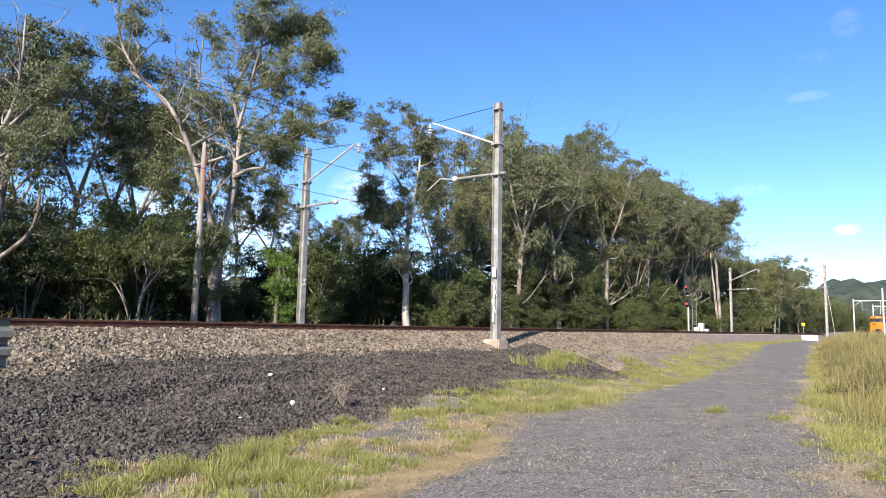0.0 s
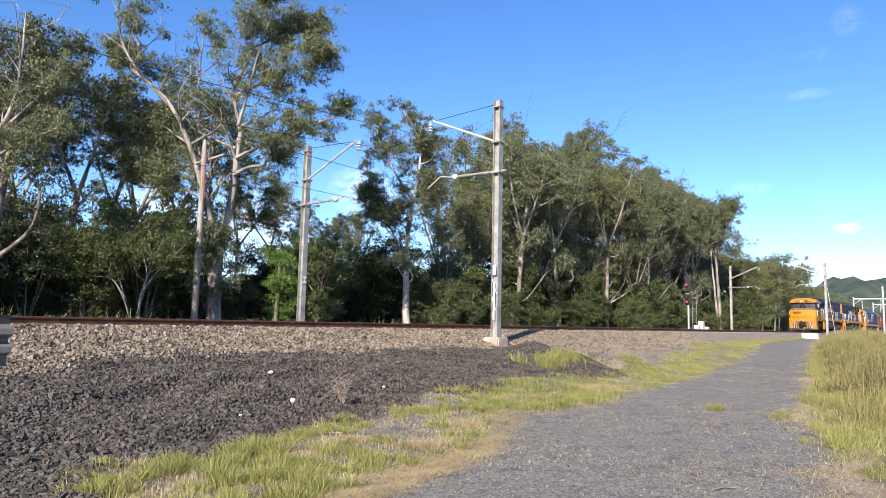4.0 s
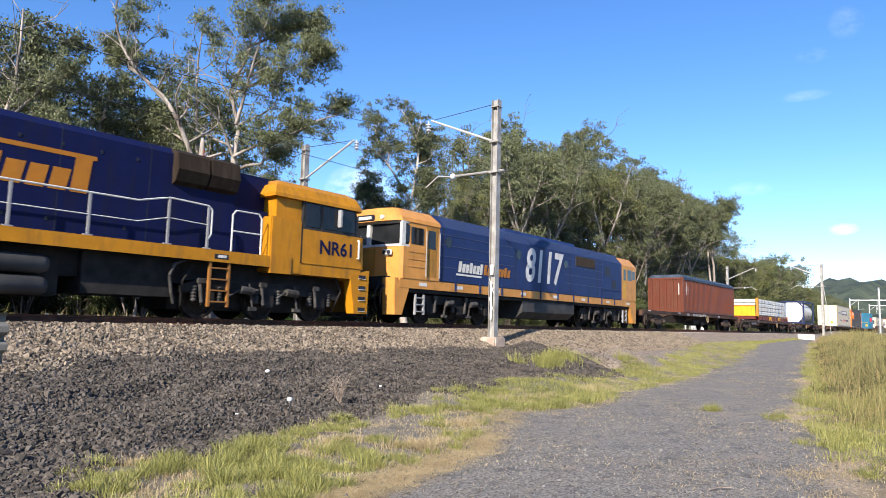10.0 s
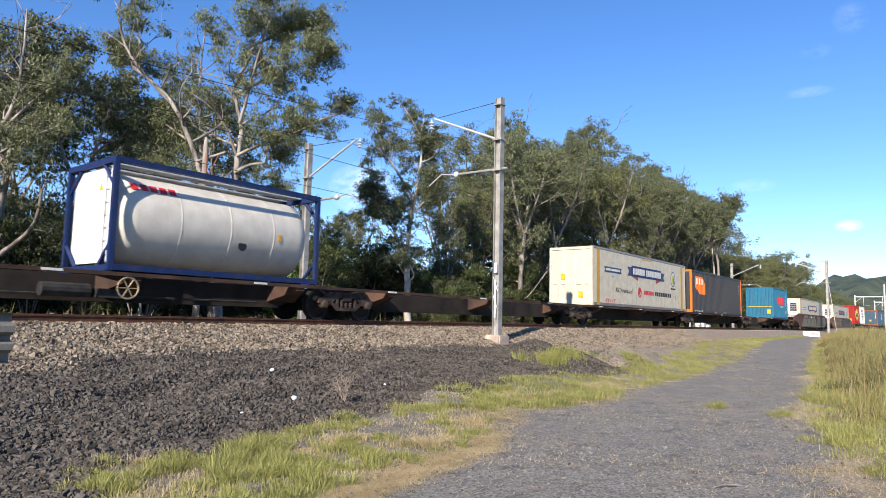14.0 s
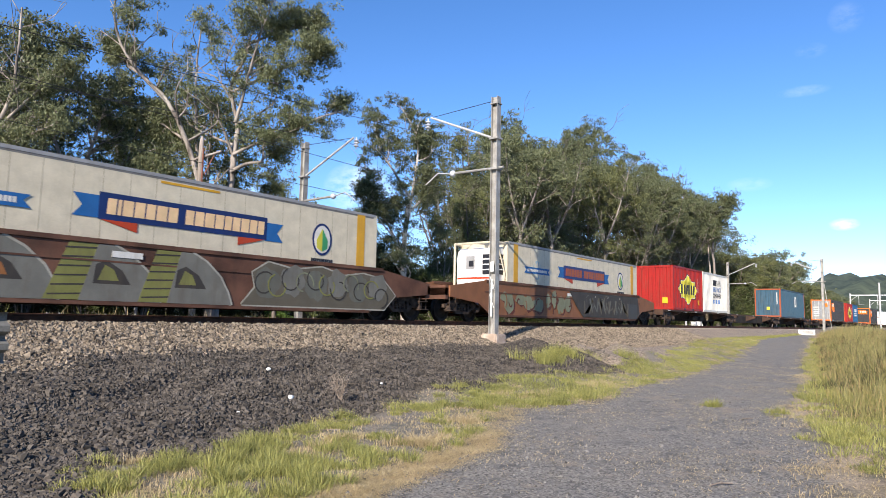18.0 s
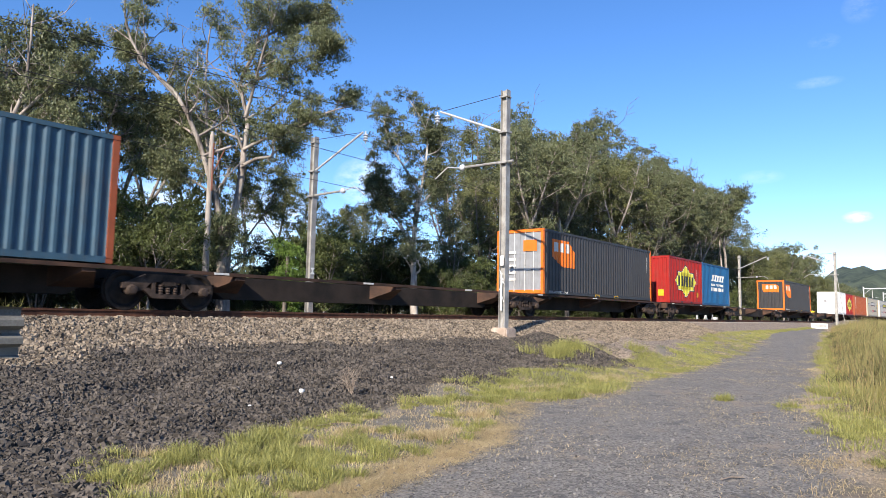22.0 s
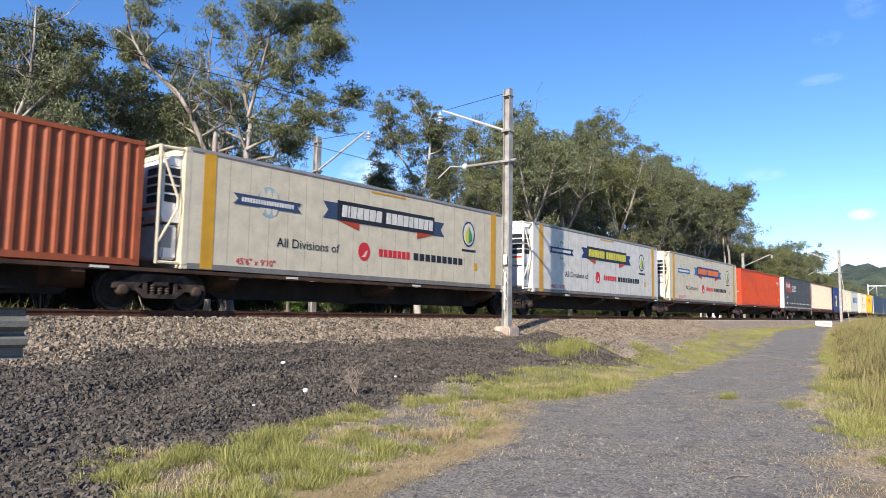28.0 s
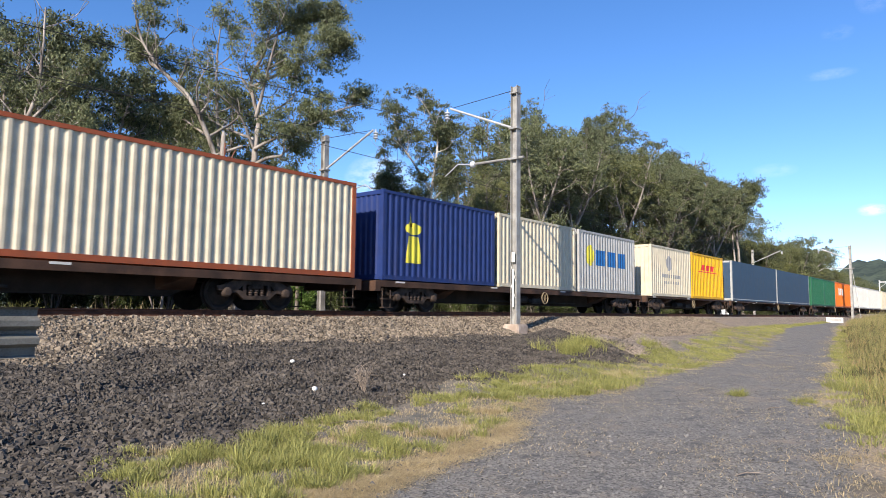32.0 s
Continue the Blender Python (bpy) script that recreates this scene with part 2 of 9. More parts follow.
def ground_z(x, y):
    """Height of the ground: track bed, ballast shoulder, dark spoil bank, verge, path."""
    x, y = np.asarray(x, float), np.asarray(y, float)
    low = -1.5 + 0.75 * step(24, 75, x)
    foot = 12.7 + 0.0 * x
    foot_z = np.maximum(-0.72, low + 0.1)
    bank = foot_z + (low - foot_z) * np.clip((foot - y) / (foot - 7.6), 0, 1) ** 0.85
    z = np.where(y < 7.6, low, bank)
    z = np.where(y > foot, foot_z + (-0.2 - foot_z) * np.clip((y - foot) / 1.75, 0, 1), z)
    z = np.where(y > 14.45, -0.2, z)
    z = np.where(y > 22.2, -0.2 - 0.35 * step(22.2, 24.5, y), z)
    pile = step(7.0, 8.5, y) * (1 - step(12.2, 13.0, y)) * (1 - step(16, 22, x))
    z = z + pile * (0.07 * rough(x, y, 1.0) + 0.05 * rough(x + 3, y, 2.3))
    z = z + 0.45 * step(0.4, 3.5, path_right(x) - y) * step(4, 10, x)
    z = z + 0.02 * rough(x, y, 3.1) * (1 - step(13.5, 14.4, y))
    # worn noses where the spoil bank ends, with washed-out hollows between
    for xn, wide, high in ((20.0, 0.9, 0.3), (22.6, 0.75, 0.22), (26.0, 0.9, 0.2)):
        lean = xn - 0.35 * (11.5 - y)
        nose = np.exp(-np.abs((x - lean) / wide) ** 3) * step(8.4, 10.0, y) * (1 - step(12.0, 12.7, y))
        z = z + high * nose - 0.12 * np.exp(-((x - lean - 1.5 * wide) / 0.6) ** 2) * step(8.6, 9.6, y) * (1 - step(11.8, 12.6, y))
    return z


def bank_edge(x):
    """Where the verge meets the gravel bank and, further on, the ballast."""
    return np.interp(x, [2.4, 2.8, 3.4, 3.9, 4.1, 4.8, 5.2, 6, 6.8, 8, 9.5, 10.5, 11, 12.7, 15, 17, 19.5, 22.7, 26.9, 33, 40, 52, 70], [5.2, 6.0, 7.2, 7.1, 6.6, 7, 7, 7.6, 7.95, 7.75, 8.4, 9.0, 8.5, 8.6, 9.3, 8.5, 8.7, 9.4, 9.8, 11.3, 12.4, 12.5, 12.9])


def verge_low(x):
    """Where the verge meets the path."""
    return np.interp(x, [2.5, 4.28, 4.7, 5.26, 6.02, 6.93, 8.47, 10.0, 11.3, 13.2, 16, 19.4, 25.4, 29.8, 41.8, 49, 70], [4.5, 4.6, 4.66, 4.8, 4.9, 5.06, 5.8, 6.4, 6.13, 6.0, 6.5, 6.75, 7.6, 8.0, 9.9, 11.3, 12.7])


def path_edge(x):
    """The path's other edge, where the unmown grass begins."""
    return np.interp(x, [6, 7.6, 8.0, 9.1, 10.5, 12.5, 13.5, 19, 33, 57, 75], [0.9, 1.05, 1.2, 1.3, 1.6, 2.1, 2.6, 3.35, 5.8, 9.6, 12.4])


def zones(x, y):
    """Shares of dark gravel, pale ballast, path gravel and dry straw."""
    wob = 0.35 * rough(x, y, 1.1) + 0.2 * rough(x, y, 2.7)
    pale = step(12.45, 12.95, y + 0.5 * wob + 0.65 * (1 - step(4.6, 6.2, x))) + step(20, 22, x + 2 * wob) * step(-0.25, 0.35, y - bank_edge(x) + 0.6 * wob)
    pale = np.clip(pale, 0, 1) * (1 - step(22.3, 23.5, y + wob))
    dark = step(-0.35, 0.05, y - bank_edge(x) + 0.4 * wob) * (1 - step(20.6, 22.6, x + 2 * wob)) * (1 - pale)
    low = verge_low(x)
    verge = step(-0.2, 0.25, y - low + 0.4 * wob) * (1 - dark) * (1 - pale) * (1 - step(22.0, 23.0, y))
    side = step(-0.3, 0.3, path_edge(x) - y + 0.5 * wob)
    road = (1 - side) * (1 - 0.35 * verge)
    # straw lies thick along both edges of the path and in patches between the tufts
    straw = np.exp(-((y - low + 0.16 - 0.25 * wob) / 0.16) ** 2) * (1 - step(6.6, 8.6, x + wob)) * step(3.9, 4.6, x)
    straw += 0.45 * np.exp(-((y - path_edge(x) + 0.2 + 0.4 * wob) / 0.35) ** 2) * step(6, 9, x)
    straw += verge * np.clip(0.5 * rough(x, y, 1.6) + 0.3 * rough(x, y, 0.7), 0, 0.7) * step(3.8, 5, x) * (1 - step(12, 16, x))
    straw = np.clip(straw, 0, 1) * (1 - pale) * (1 - dark)
    return dark, pale, road * (1 - pale) * (1 - dark), straw


def spread(near, far, n, grow):
    s = np.cumsum(grow ** np.arange(n))
    return near + (far - near) * s / s[-1]


gx = np.concatenate([-spread(4, 2500, 22, 1.35)[::-1], np.arange(-4, 40, 0.2), np.arange(40, 110, 0.8), spread(110, 3000, 26, 1.25)])
gy = np.concatenate([-spread(8, 2500, 22, 1.35)[::-1], np.arange(-8, 0, 0.4), np.arange(0, 16, 0.16), np.arange(16, 30, 0.5), spread(30, 3000, 26, 1.3)])
GX, GY = np.meshgrid(gx, gy, indexing="ij")
GZ = ground_z(GX, GY)
nx, ny = GX.shape
idx = np.arange(nx * ny).reshape(nx, ny)
quads = np.stack([idx[:-1, :-1], idx[1:, :-1], idx[1:, 1:], idx[:-1, 1:]], -1).reshape(-1, 4)
ground_me = flat_mesh("ground", np.stack([GX, GY, GZ], -1).reshape(-1, 3), quads)
share = ground_me.attributes.new("zone", "FLOAT_COLOR", "POINT")
zd, zp, zr, zs = zones(GX, GY)
share.data.foreach_set("color", np.stack([zd, zp, zr, zs], -1).astype(np.float32).ravel())


def ground_material():
    m = bpy.data.materials.new("ground_cover")
    m.use_nodes = True
    n, l = m.node_tree.nodes, m.node_tree.links
    b = n["Principled BSDF"]
    b.inputs["Roughness"].default_value = 0.95
    at = n.new("ShaderNodeAttribute")
    at.attribute_name = "zone"
    sep = n.new("ShaderNodeSeparateColor")
    l.new(at.outputs["Color"], sep.inputs[0])
    tc = n.new("ShaderNodeTexCoord")

    def noise_node(scale, detail=6.0):
        t = n.new("ShaderNodeTexNoise")
        t.inputs["Scale"].default_value, t.inputs["Detail"].default_value, t.inputs["Roughness"].default_value = scale, detail, 0.65
        l.new(tc.outputs["Object"], t.inputs["Vector"])
        return t.outputs["Fac"]

    def stones(scale):
        t = n.new("ShaderNodeTexVoronoi")
        t.inputs["Scale"].default_value = scale
        l.new(tc.outputs["Object"], t.inputs["Vector"])
        return t

    def blend(f, a, c):
        x = n.new("ShaderNodeMix")
        x.data_type = "RGBA"
        for key, v in (("Factor", f), ("A", a), ("B", c)):
            if isinstance(v, tuple):
                x.inputs[key].default_value = (*v, 1)
            else:
                l.new(v, x.inputs[key])
        return x.outputs["Result"]

    def ramp(v, a, c):
        r = n.new("ShaderNodeMapRange")
        r.inputs["From Min"].default_value, r.inputs["From Max"].default_value = a, c
        l.new(v, r.inputs["Value"])
        return r.outputs[0]

    coarse, fine, grit = noise_node(0.7), noise_node(9.0), noise_node(55.0)
    pebbles, small = stones(22.0), stones(45.0)
    tone = n.new("ShaderNodeSeparateColor")
    l.new(pebbles.outputs["Color"], tone.inputs[0])
    tone2 = n.new("ShaderNodeSeparateColor")
    l.new(small.outputs["Color"], tone2.inputs[0])
    soil = blend(ramp(fine, 0.35, 0.65), (0.1, 0.08, 0.055), (0.24, 0.185, 0.12))
    soil = blend(ramp(coarse, 0.45, 0.65), soil, (0.1, 0.095, 0.045))
    road = blend(tone2.outputs[0], (0.056, 0.051, 0.044), (0.265, 0.24, 0.2))
    road = blend(ramp(grit, 0.52, 0.74), road, (0.3, 0.28, 0.25))
    road = blend(ramp(noise_node(1.6), 0.56, 0.74), road, (0.25, 0.2, 0.145))
    road = blend(ramp(noise_node(2.6), 0.54, 0.7), road, (0.075, 0.071, 0.067))
    thatch = blend(ramp(noise_node(38.0), 0.38, 0.62), (0.2, 0.145, 0.09), (0.62, 0.48, 0.31))
    dark = blend(tone.outputs[0], (0.009, 0.0078, 0.0066), (0.04, 0.035, 0.031))
    pale = blend(tone.outputs[0], (0.075, 0.058, 0.044), (0.37, 0.293, 0.213))
    c = blend(sep.outputs[2], soil, road)
    torn = n.new("ShaderNodeMath")
    torn.operation = "MULTIPLY_ADD"
    torn.inputs[1].default_value = 1.5
    l.new(at.outputs["Alpha"], torn.inputs[0])
    ragged_ = n.new("ShaderNodeMath")
    ragged_.operation = "SUBTRACT"
    ragged_.inputs[1].default_value = 0.75
    l.new(noise_node(14.0), ragged_.inputs[0])
    l.new(ragged_.outputs[0], torn.inputs[2])
    c = blend(ramp(torn.outputs[0], 0.0, 0.6), c, thatch)
    c = blend(sep.outputs[0], c, dark)
    c = blend(sep.outputs[1], c, pale)
    l.new(c, b.inputs["Base Color"])
    bump = n.new("ShaderNodeBump")
    bump.inputs["Strength"].default_value, bump.inputs["Distance"].default_value = 0.35, 0.012
    l.new(small.outputs["Distance"], bump.inputs["Height"])
    l.new(bump.outputs[0], b.inputs["Normal"])
    return m


ground = link("ground", ground_me, ground_material(), smooth=True)
tagged(ground, "trackside ground with gravel path, dark spoil bank and pale ballast", "ground", kind="structure")


def stones(name, n, x0, x1, y0, y1, size, keep, material, label, seed, dense=1.5):
    """Broken angular stones lying on the ground where keep(x, y) allows, thickest at the near end."""
    r = np.random.default_rng(seed)
    x, y = x0 + (x1 - x0) * r.random(n) ** dense, r.uniform(y0, y1, n)
    ok = r.random(n) < keep(x, y)
    x, y = x[ok], y[ok]
    k = len(x)
    s = size * r.lognormal(0, 0.24, k)
    base = np.array([(i, j, m) for m in (-1, 1) for j in (-1, 1) for i in (-1, 1)], float) * 0.5
    v = base[None] * (s[:, None, None] * r.uniform(0.6, 1.25, (k, 1, 3)))
    v += r.normal(0, 0.16, (k, 8, 3)) * s[:, None, None]
    a, c = r.uniform(0, 6.28, k), r.uniform(-0.9, 0.9, k)
    ca, sa, cc, sc = np.cos(a)[:, None], np.sin(a)[:, None], np.cos(c)[:, None], np.sin(c)[:, None]
    vy, vz = v[..., 1] * cc - v[..., 2] * sc, v[..., 1] * sc + v[..., 2] * cc
    vx, vy = v[..., 0] * ca - vy * sa, v[..., 0] * sa + vy * ca
    z = ground_z(x, y) + s * r.uniform(-0.1, 0.5, k)
    v = np.stack([vx + x[:, None], vy + y[:, None], vz + z[:, None]], -1).reshape(-1, 3)
    f = np.array([(4, 5, 7, 6), (0, 1, 5, 4), (2, 6, 7, 3), (0, 4, 6, 2), (1, 3, 7, 5)])
    f = (f[None] + 8 * np.arange(k)[:, None, None]).reshape(-1, 4)
    ob = link(name, flat_mesh(name, v, f), material)
    return tagged(ob, label, "gravel", kind="stuff")


stones("dark_gravel_stones", 112000, 1.7, 24, 5.2, 13.2, 0.033, lambda x, y: zones(x, y)[0], DARK_STONE, "heap of sharp dark grey gravel stones", 3, 1.6)
stones("ballast_stones", 72000, 3.0, 42, 11.4, 15.1, 0.04, lambda x, y: zones(x, y)[1], PALE_STONE, "pale brown and grey crushed ballast stones beside the rails", 4, 1.7)

PEBBLE = surf("path_pebbles", (0.05, 0.048, 0.045), (0.24, 0.225, 0.205), 2.0, 0.9, island=1.0)
stones("path_pebbles", 22000, 2.4, 24, -0.4, 9.5, 0.014, lambda x, y: zones(x, y)[2] * 0.8, PEBBLE, "loose grey grit on the gravel path", 6, 1.9)

# ---- tracks ----
SLEEPER = surf("sleeper_concrete", (0.2, 0.18, 0.15), (0.34, 0.31, 0.27), 3.0, 0.9, bump=0.2)
FAR_Y = TRACK_Y + 3.75


def rail_profile(y):
    return [(y - 0.07, -0.16), (y + 0.07, -0.16), (y + 0.07, -0.148), (y + 0.012, -0.13), (y + 0.01, -0.045), (y + 0.036, -0.035), (y + 0.036, -0.004), (y + 0.03, 0.0), (y - 0.03, 0.0), (y - 0.036, -0.004), (y - 0.036, -0.035), (y - 0.01, -0.045), (y - 0.012, -0.13), (y - 0.07, -0.148)]


for yc in (TRACK_Y, FAR_Y):
    track = thing("railway_track", 0, yc, 0, "straight standard-gauge track of rusty rails on concrete sleepers", "railway track", "tracks")
    for side in (-0.755, 0.755):
        part("rail", Build().prism(rail_profile(side), -80, 900, "x"), STEEL_RUST, track, "brown rusted steel rail")
    sleeper = Build().box(-0.12, 0.12, -1.25, 1.25, -0.37, -0.165, 0.02).mesh("sleeper")
    clip = Build().box(-0.07, 0.07, -0.16, 0.16, -0.162, -0.13).mesh("rail_clip")
    for i in range(130):
        s = link("sleeper", sleeper, SLEEPER, track, at=(-6 + i * 0.68, 0, 0))
    far = Build()
    for i in range(130, 420):
        far.box(-6 + i * 0.68 - 0.12, -6 + i * 0.68 + 0.12, -1.25, 1.25, -0.37, -0.165)
    tagged(part("sleeper_run", far, SLEEPER, track), kind="stuff")

# ---- masts and wires ----
MAST_STEEL = surf("weathered_galvanised_steel", (0.25, 0.24, 0.22), (0.42, 0.41, 0.38), 2.5, 0.6, 0.35, 0.08, 30.0, grime=(0.16, 0.12, 0.08), grime_amount=0.5)
ARM_STEEL = surf("pale_galvanised_tube", (0.45, 0.45, 0.44), (0.62, 0.62, 0.6), 4.0, 0.5, 0.4)
PORCELAIN = surf("grey_porcelain", (0.4, 0.42, 0.45), (0.6, 0.62, 0.65), 4.0, 0.25)
CABLE = surf("dark_cable", (0.02, 0.02, 0.02), (0.05, 0.05, 0.05), 8.0, 0.6, 0.3)
WHITE_TAG = paint("white_sign_paint", (0.75, 0.75, 0.72))
PLINTH = surf("pinkish_concrete_footing", (0.34, 0.26, 0.2), (0.52, 0.42, 0.34), 4.0, 0.9, bump=0.3)


def tubes(paths, sides=6):
    """One mesh of tapered tubes: paths of (points, radii)."""
    vs, fs, k = [], [], 0
    ang = np.arange(sides) * 2 * np.pi / sides
    for p, r in paths:
        d = np.gradient(p, axis=0)
        d /= np.linalg.norm(d, axis=1)[:, None] + 1e-9
        u = np.cross(d, [0.31, 0.95, 0.07])
        u /= np.linalg.norm(u, axis=1)[:, None] + 1e-9
        w = np.cross(d, u)
        ring = p[:, None] + (u[:, None] * np.cos(ang)[None, :, None] + w[:, None] * np.sin(ang)[None, :, None]) * r[:, None, None]
        vs.append(ring.reshape(-1, 3))
        n = len(p)
        i = (np.arange(n - 1)[:, None] * sides + np.arange(sides)[None]).ravel()
        j = (np.arange(n - 1)[:, None] * sides + (np.arange(sides) + 1)[None] % sides).ravel()
        fs.append(np.stack([i, j, j + sides, i + sides], -1) + k)
        k += n * sides
    return np.concatenate(vs), np.concatenate(fs)


def h_section(b, w, d, z0, z1, t=0.018):
    b.box(-w / 2, w / 2, -d / 2, -d / 2 + t, z0, z1)
    b.box(-w / 2, w / 2, d / 2 - t, d / 2, z0, z1)
    return b.box(-t / 2, t / 2, -d / 2 + t, d / 2 - t, z0, z1)


def mast(x, y, side, base_z, top_z, label):
    """An overhead line mast; side is +1 where its arms point to +y."""
    m = thing("overhead_line_mast", x, y, 0, label, "line mast", "overhead line masts")
    part("post", h_section(Build(), 0.24, 0.26, base_z, top_z), MAST_STEEL, m, "weathered grey steel post")
    part("footing", Build().box(-0.32, 0.32, -0.32, 0.32, base_z - 0.5, base_z + 0.06, 0.04), PLINTH, m, "square concrete footing")
    s = side
    part("top_cap", Build().box(-0.15, 0.15, -0.16, 0.16, top_z - 0.28, top_z - 0.24), MAST_STEEL, m)
    hi = top_z - 1.5
    tip = (0.0, s * 3.0, hi + 1.25)
    part("upper_arm", Build().rod((0, s * 0.1, hi), tip, 0.045), ARM_STEEL, m, "pale steel tube arm")
    part("stay_wire", Build().rod((0, s * 0.1, top_z - 0.13), tip, 0.012), CABLE, m)
    ins = Build().rod((tip[0], tip[1] + s * 0.15, tip[2]), (tip[0], tip[1] + s * 0.15, tip[2] - 0.5), 0.025)
    for k in range(3):
        ins.lathe([(0.03, 0.03), (0.11, -0.02), (0.1, -0.05), (0.03, -0.04)], (tip[0], tip[1] + s * 0.15, tip[2] - 0.12 - 0.11 * k), "z", 14)
    part("insulator", ins, PORCELAIN, m, "grey porcelain insulator", smooth=True)
    lo = top_z - 2.6
    part("lower_arm", Build().box(-0.05, 0.05, s * 0.1 - 0.05, s * 0.1 + 0.05, lo - 0.05, lo + 0.05).rod((0, -s * 0.35, lo), (0, s * 1.8, lo + 0.03), 0.05, 8), MAST_STEEL, m)
    for zc in (lo, hi):
        part("clamp", Build().box(-0.17, 0.17, -0.18, 0.18, zc - 0.07, zc), MAST_STEEL, m)
    part("arm_insulator", Build().lathe([(0.03, -0.1), (0.11, -0.06), (0.12, 0.0), (0.11, 0.06), (0.03, 0.1)], (0, s * 1.9, lo + 0.03), "y", 14), PORCELAIN, m, smooth=True)
    part("registration_arm", Build().tube([(0, s * 2.0, lo + 0.03), (0, s * 2.6, lo + 0.13), (0, s * 3.2, lo - 0.26)], 0.022), ARM_STEEL, m)
    return m


near_mast = mast(19.4, 13.0, 1, -0.45, 8.03, "weathered steel overhead line mast on a concrete footing with white scrawl")
part("number_plate_bars", Build().box(-0.135, -0.125, -0.07, 0.07, 1.75, 2.1), WHITE_TAG, near_mast, "small white plate with no readable text")
part("scrawl", Build().box(-0.13, -0.122, -0.02, 0.05, 0.2, 1.5).rod((-0.126, -0.1, 1.1), (-0.126, 0.09, 1.6), 0.012).rod((-0.126, 0.09, 0.9), (-0.126, -0.08, 1.3), 0.012).rod((-0.126, -0.09, 0.5), (-0.126, 0.09, 0.95), 0.012), WHITE_TAG, near_mast, "faded white scrawl on the post")
far_mast = mast(18.7, 22.5, -1, -0.3, 7.63, "weathered steel overhead line mast beyond the tracks")
part("diamond_plate", Build().prism([(-0.12, 1.62), (0.12, 1.62), (0.0, 1.76), (0.12, 1.9), (-0.12, 1.9), (0.0, 1.76)], -0.16, -0.15, "y"), WHITE_TAG, far_mast, "white marker of two triangles")
mast(83.3, 22.5, -1, -0.3, 7.57, "weathered steel overhead line mast by the far signal")
mast(87.0, 13.2, 1, -0.6, 7.9, "distant steel overhead line mast beside the track")
mast(-44.0, 13.0, 1, -0.5, 8.0, "steel overhead line mast out of view behind")
mast(-44.0, 22.5, -1, -0.4, 7.8, "steel overhead line mast out of view behind")

for yc, xs, hang, contact, dip in ((TRACK_Y, (-44.0, 19.4, 87.0, 150.0, 215.0), 7.2, 5.2, 1.4), (FAR_Y, (-44.0, 18.7, 83.3, 150.0, 215.0), 7.3, 5.1, 1.7)):
    line = thing("overhead_wire", 0, yc, 0, "thin dark overhead contact wire hung from a sagging cable", "overhead wire", "overhead wires")
    drops, hung = Build(), []
    for a, c in zip(xs, xs[1:]):
        pts = [(a + (c - a) * i / 24, 0, hang - 4 * dip * (i / 24) * (1 - i / 24)) for i in range(25)]
        hung += pts[:-1]
        for i in range(2, 24, 3):
            drops.rod(pts[i], (pts[i][0], 0, contact), 0.004, 4)
    hung.append((xs[-1], 0, hang))
    link("messenger_cable", flat_mesh("messenger_cable", *tubes([(np.array(hung), np.full(len(hung), 0.01))], 5)), CABLE, line)
    part("droppers", drops, CABLE, line)
    part("contact_wire", Build().rod((xs[0], 0, contact), (xs[-1], 0, contact), 0.009, 6), CABLE, line)

# ---- trees ----
BARK = {
    "white": surf("smooth_white_bark", (0.24, 0.205, 0.17), (0.62, 0.57, 0.5), 2.2, 0.8, bump=0.2, fine=14.0, stretch=(1, 1, 0.3)),
    "pale": surf("pale_gum_bark", (0.09, 0.074, 0.062), (0.38, 0.335, 0.29), 2.2, 0.85, bump=0.3, fine=14.0, stretch=(1, 1, 0.3)),
    "grey": surf("grey_brown_bark", (0.08, 0.065, 0.052), (0.25, 0.21, 0.175), 2.5, 0.9, bump=0.4, fine=16.0, stretch=(1, 1, 0.3)),
}
LEAF = {
    "gum": surf("gum_leaves", (0.02, 0.026, 0.012), (0.24, 0.262, 0.128), 0.6, 0.5, island=0.9, per_object=0.3, fine=3.0, through_light=0.25),
    "olive": surf("olive_leaves", (0.022, 0.028, 0.009), (0.28, 0.292, 0.115), 0.6, 0.5, island=0.9, per_object=0.3, fine=3.0, through_light=0.25),
    # another green, its lighter tone picked for bushes in the sun
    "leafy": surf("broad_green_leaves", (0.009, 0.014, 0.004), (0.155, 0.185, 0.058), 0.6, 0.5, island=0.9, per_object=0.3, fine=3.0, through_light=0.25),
    # undergrowth leaves, with the wood's shade put into their colour
    "deep": surf("shade_dark_green_leaves", (0.004, 0.007, 0.002), (0.048, 0.064, 0.019), 0.6, 0.5, island=0.9, per_object=0.3, fine=3.0, through_light=0.15),
    "bright": surf("bright_creeper_leaves", (0.05, 0.09, 0.015), (0.17, 0.26, 0.05), 0.8, 0.5, island=0.8, fine=3.0, through_light=0.3),
}


def limb_curve(points, n):
    """A smooth line through a few points, n samples."""
    p = np.asarray(points, float)
    t = np.linspace(0, len(p) - 1, n)
    i = np.clip(t.astype(int), 0, len(p) - 2)
    u = (t - i)[:, None]
    a, b = p[i], p[i + 1]
    m0 = (p[np.clip(i + 1, 0, len(p) - 1)] - p[np.clip(i - 1, 0, len(p) - 1)]) / 2
    m1 = (p[np.clip(i + 2, 0, len(p) - 1)] - p[i]) / 2
    return (2 * u**3 - 3 * u**2 + 1) * a + (u**3 - 2 * u**2 + u) * m0 + (3 * u**2 - 2 * u**3) * b + (u**3 - u**2) * m1


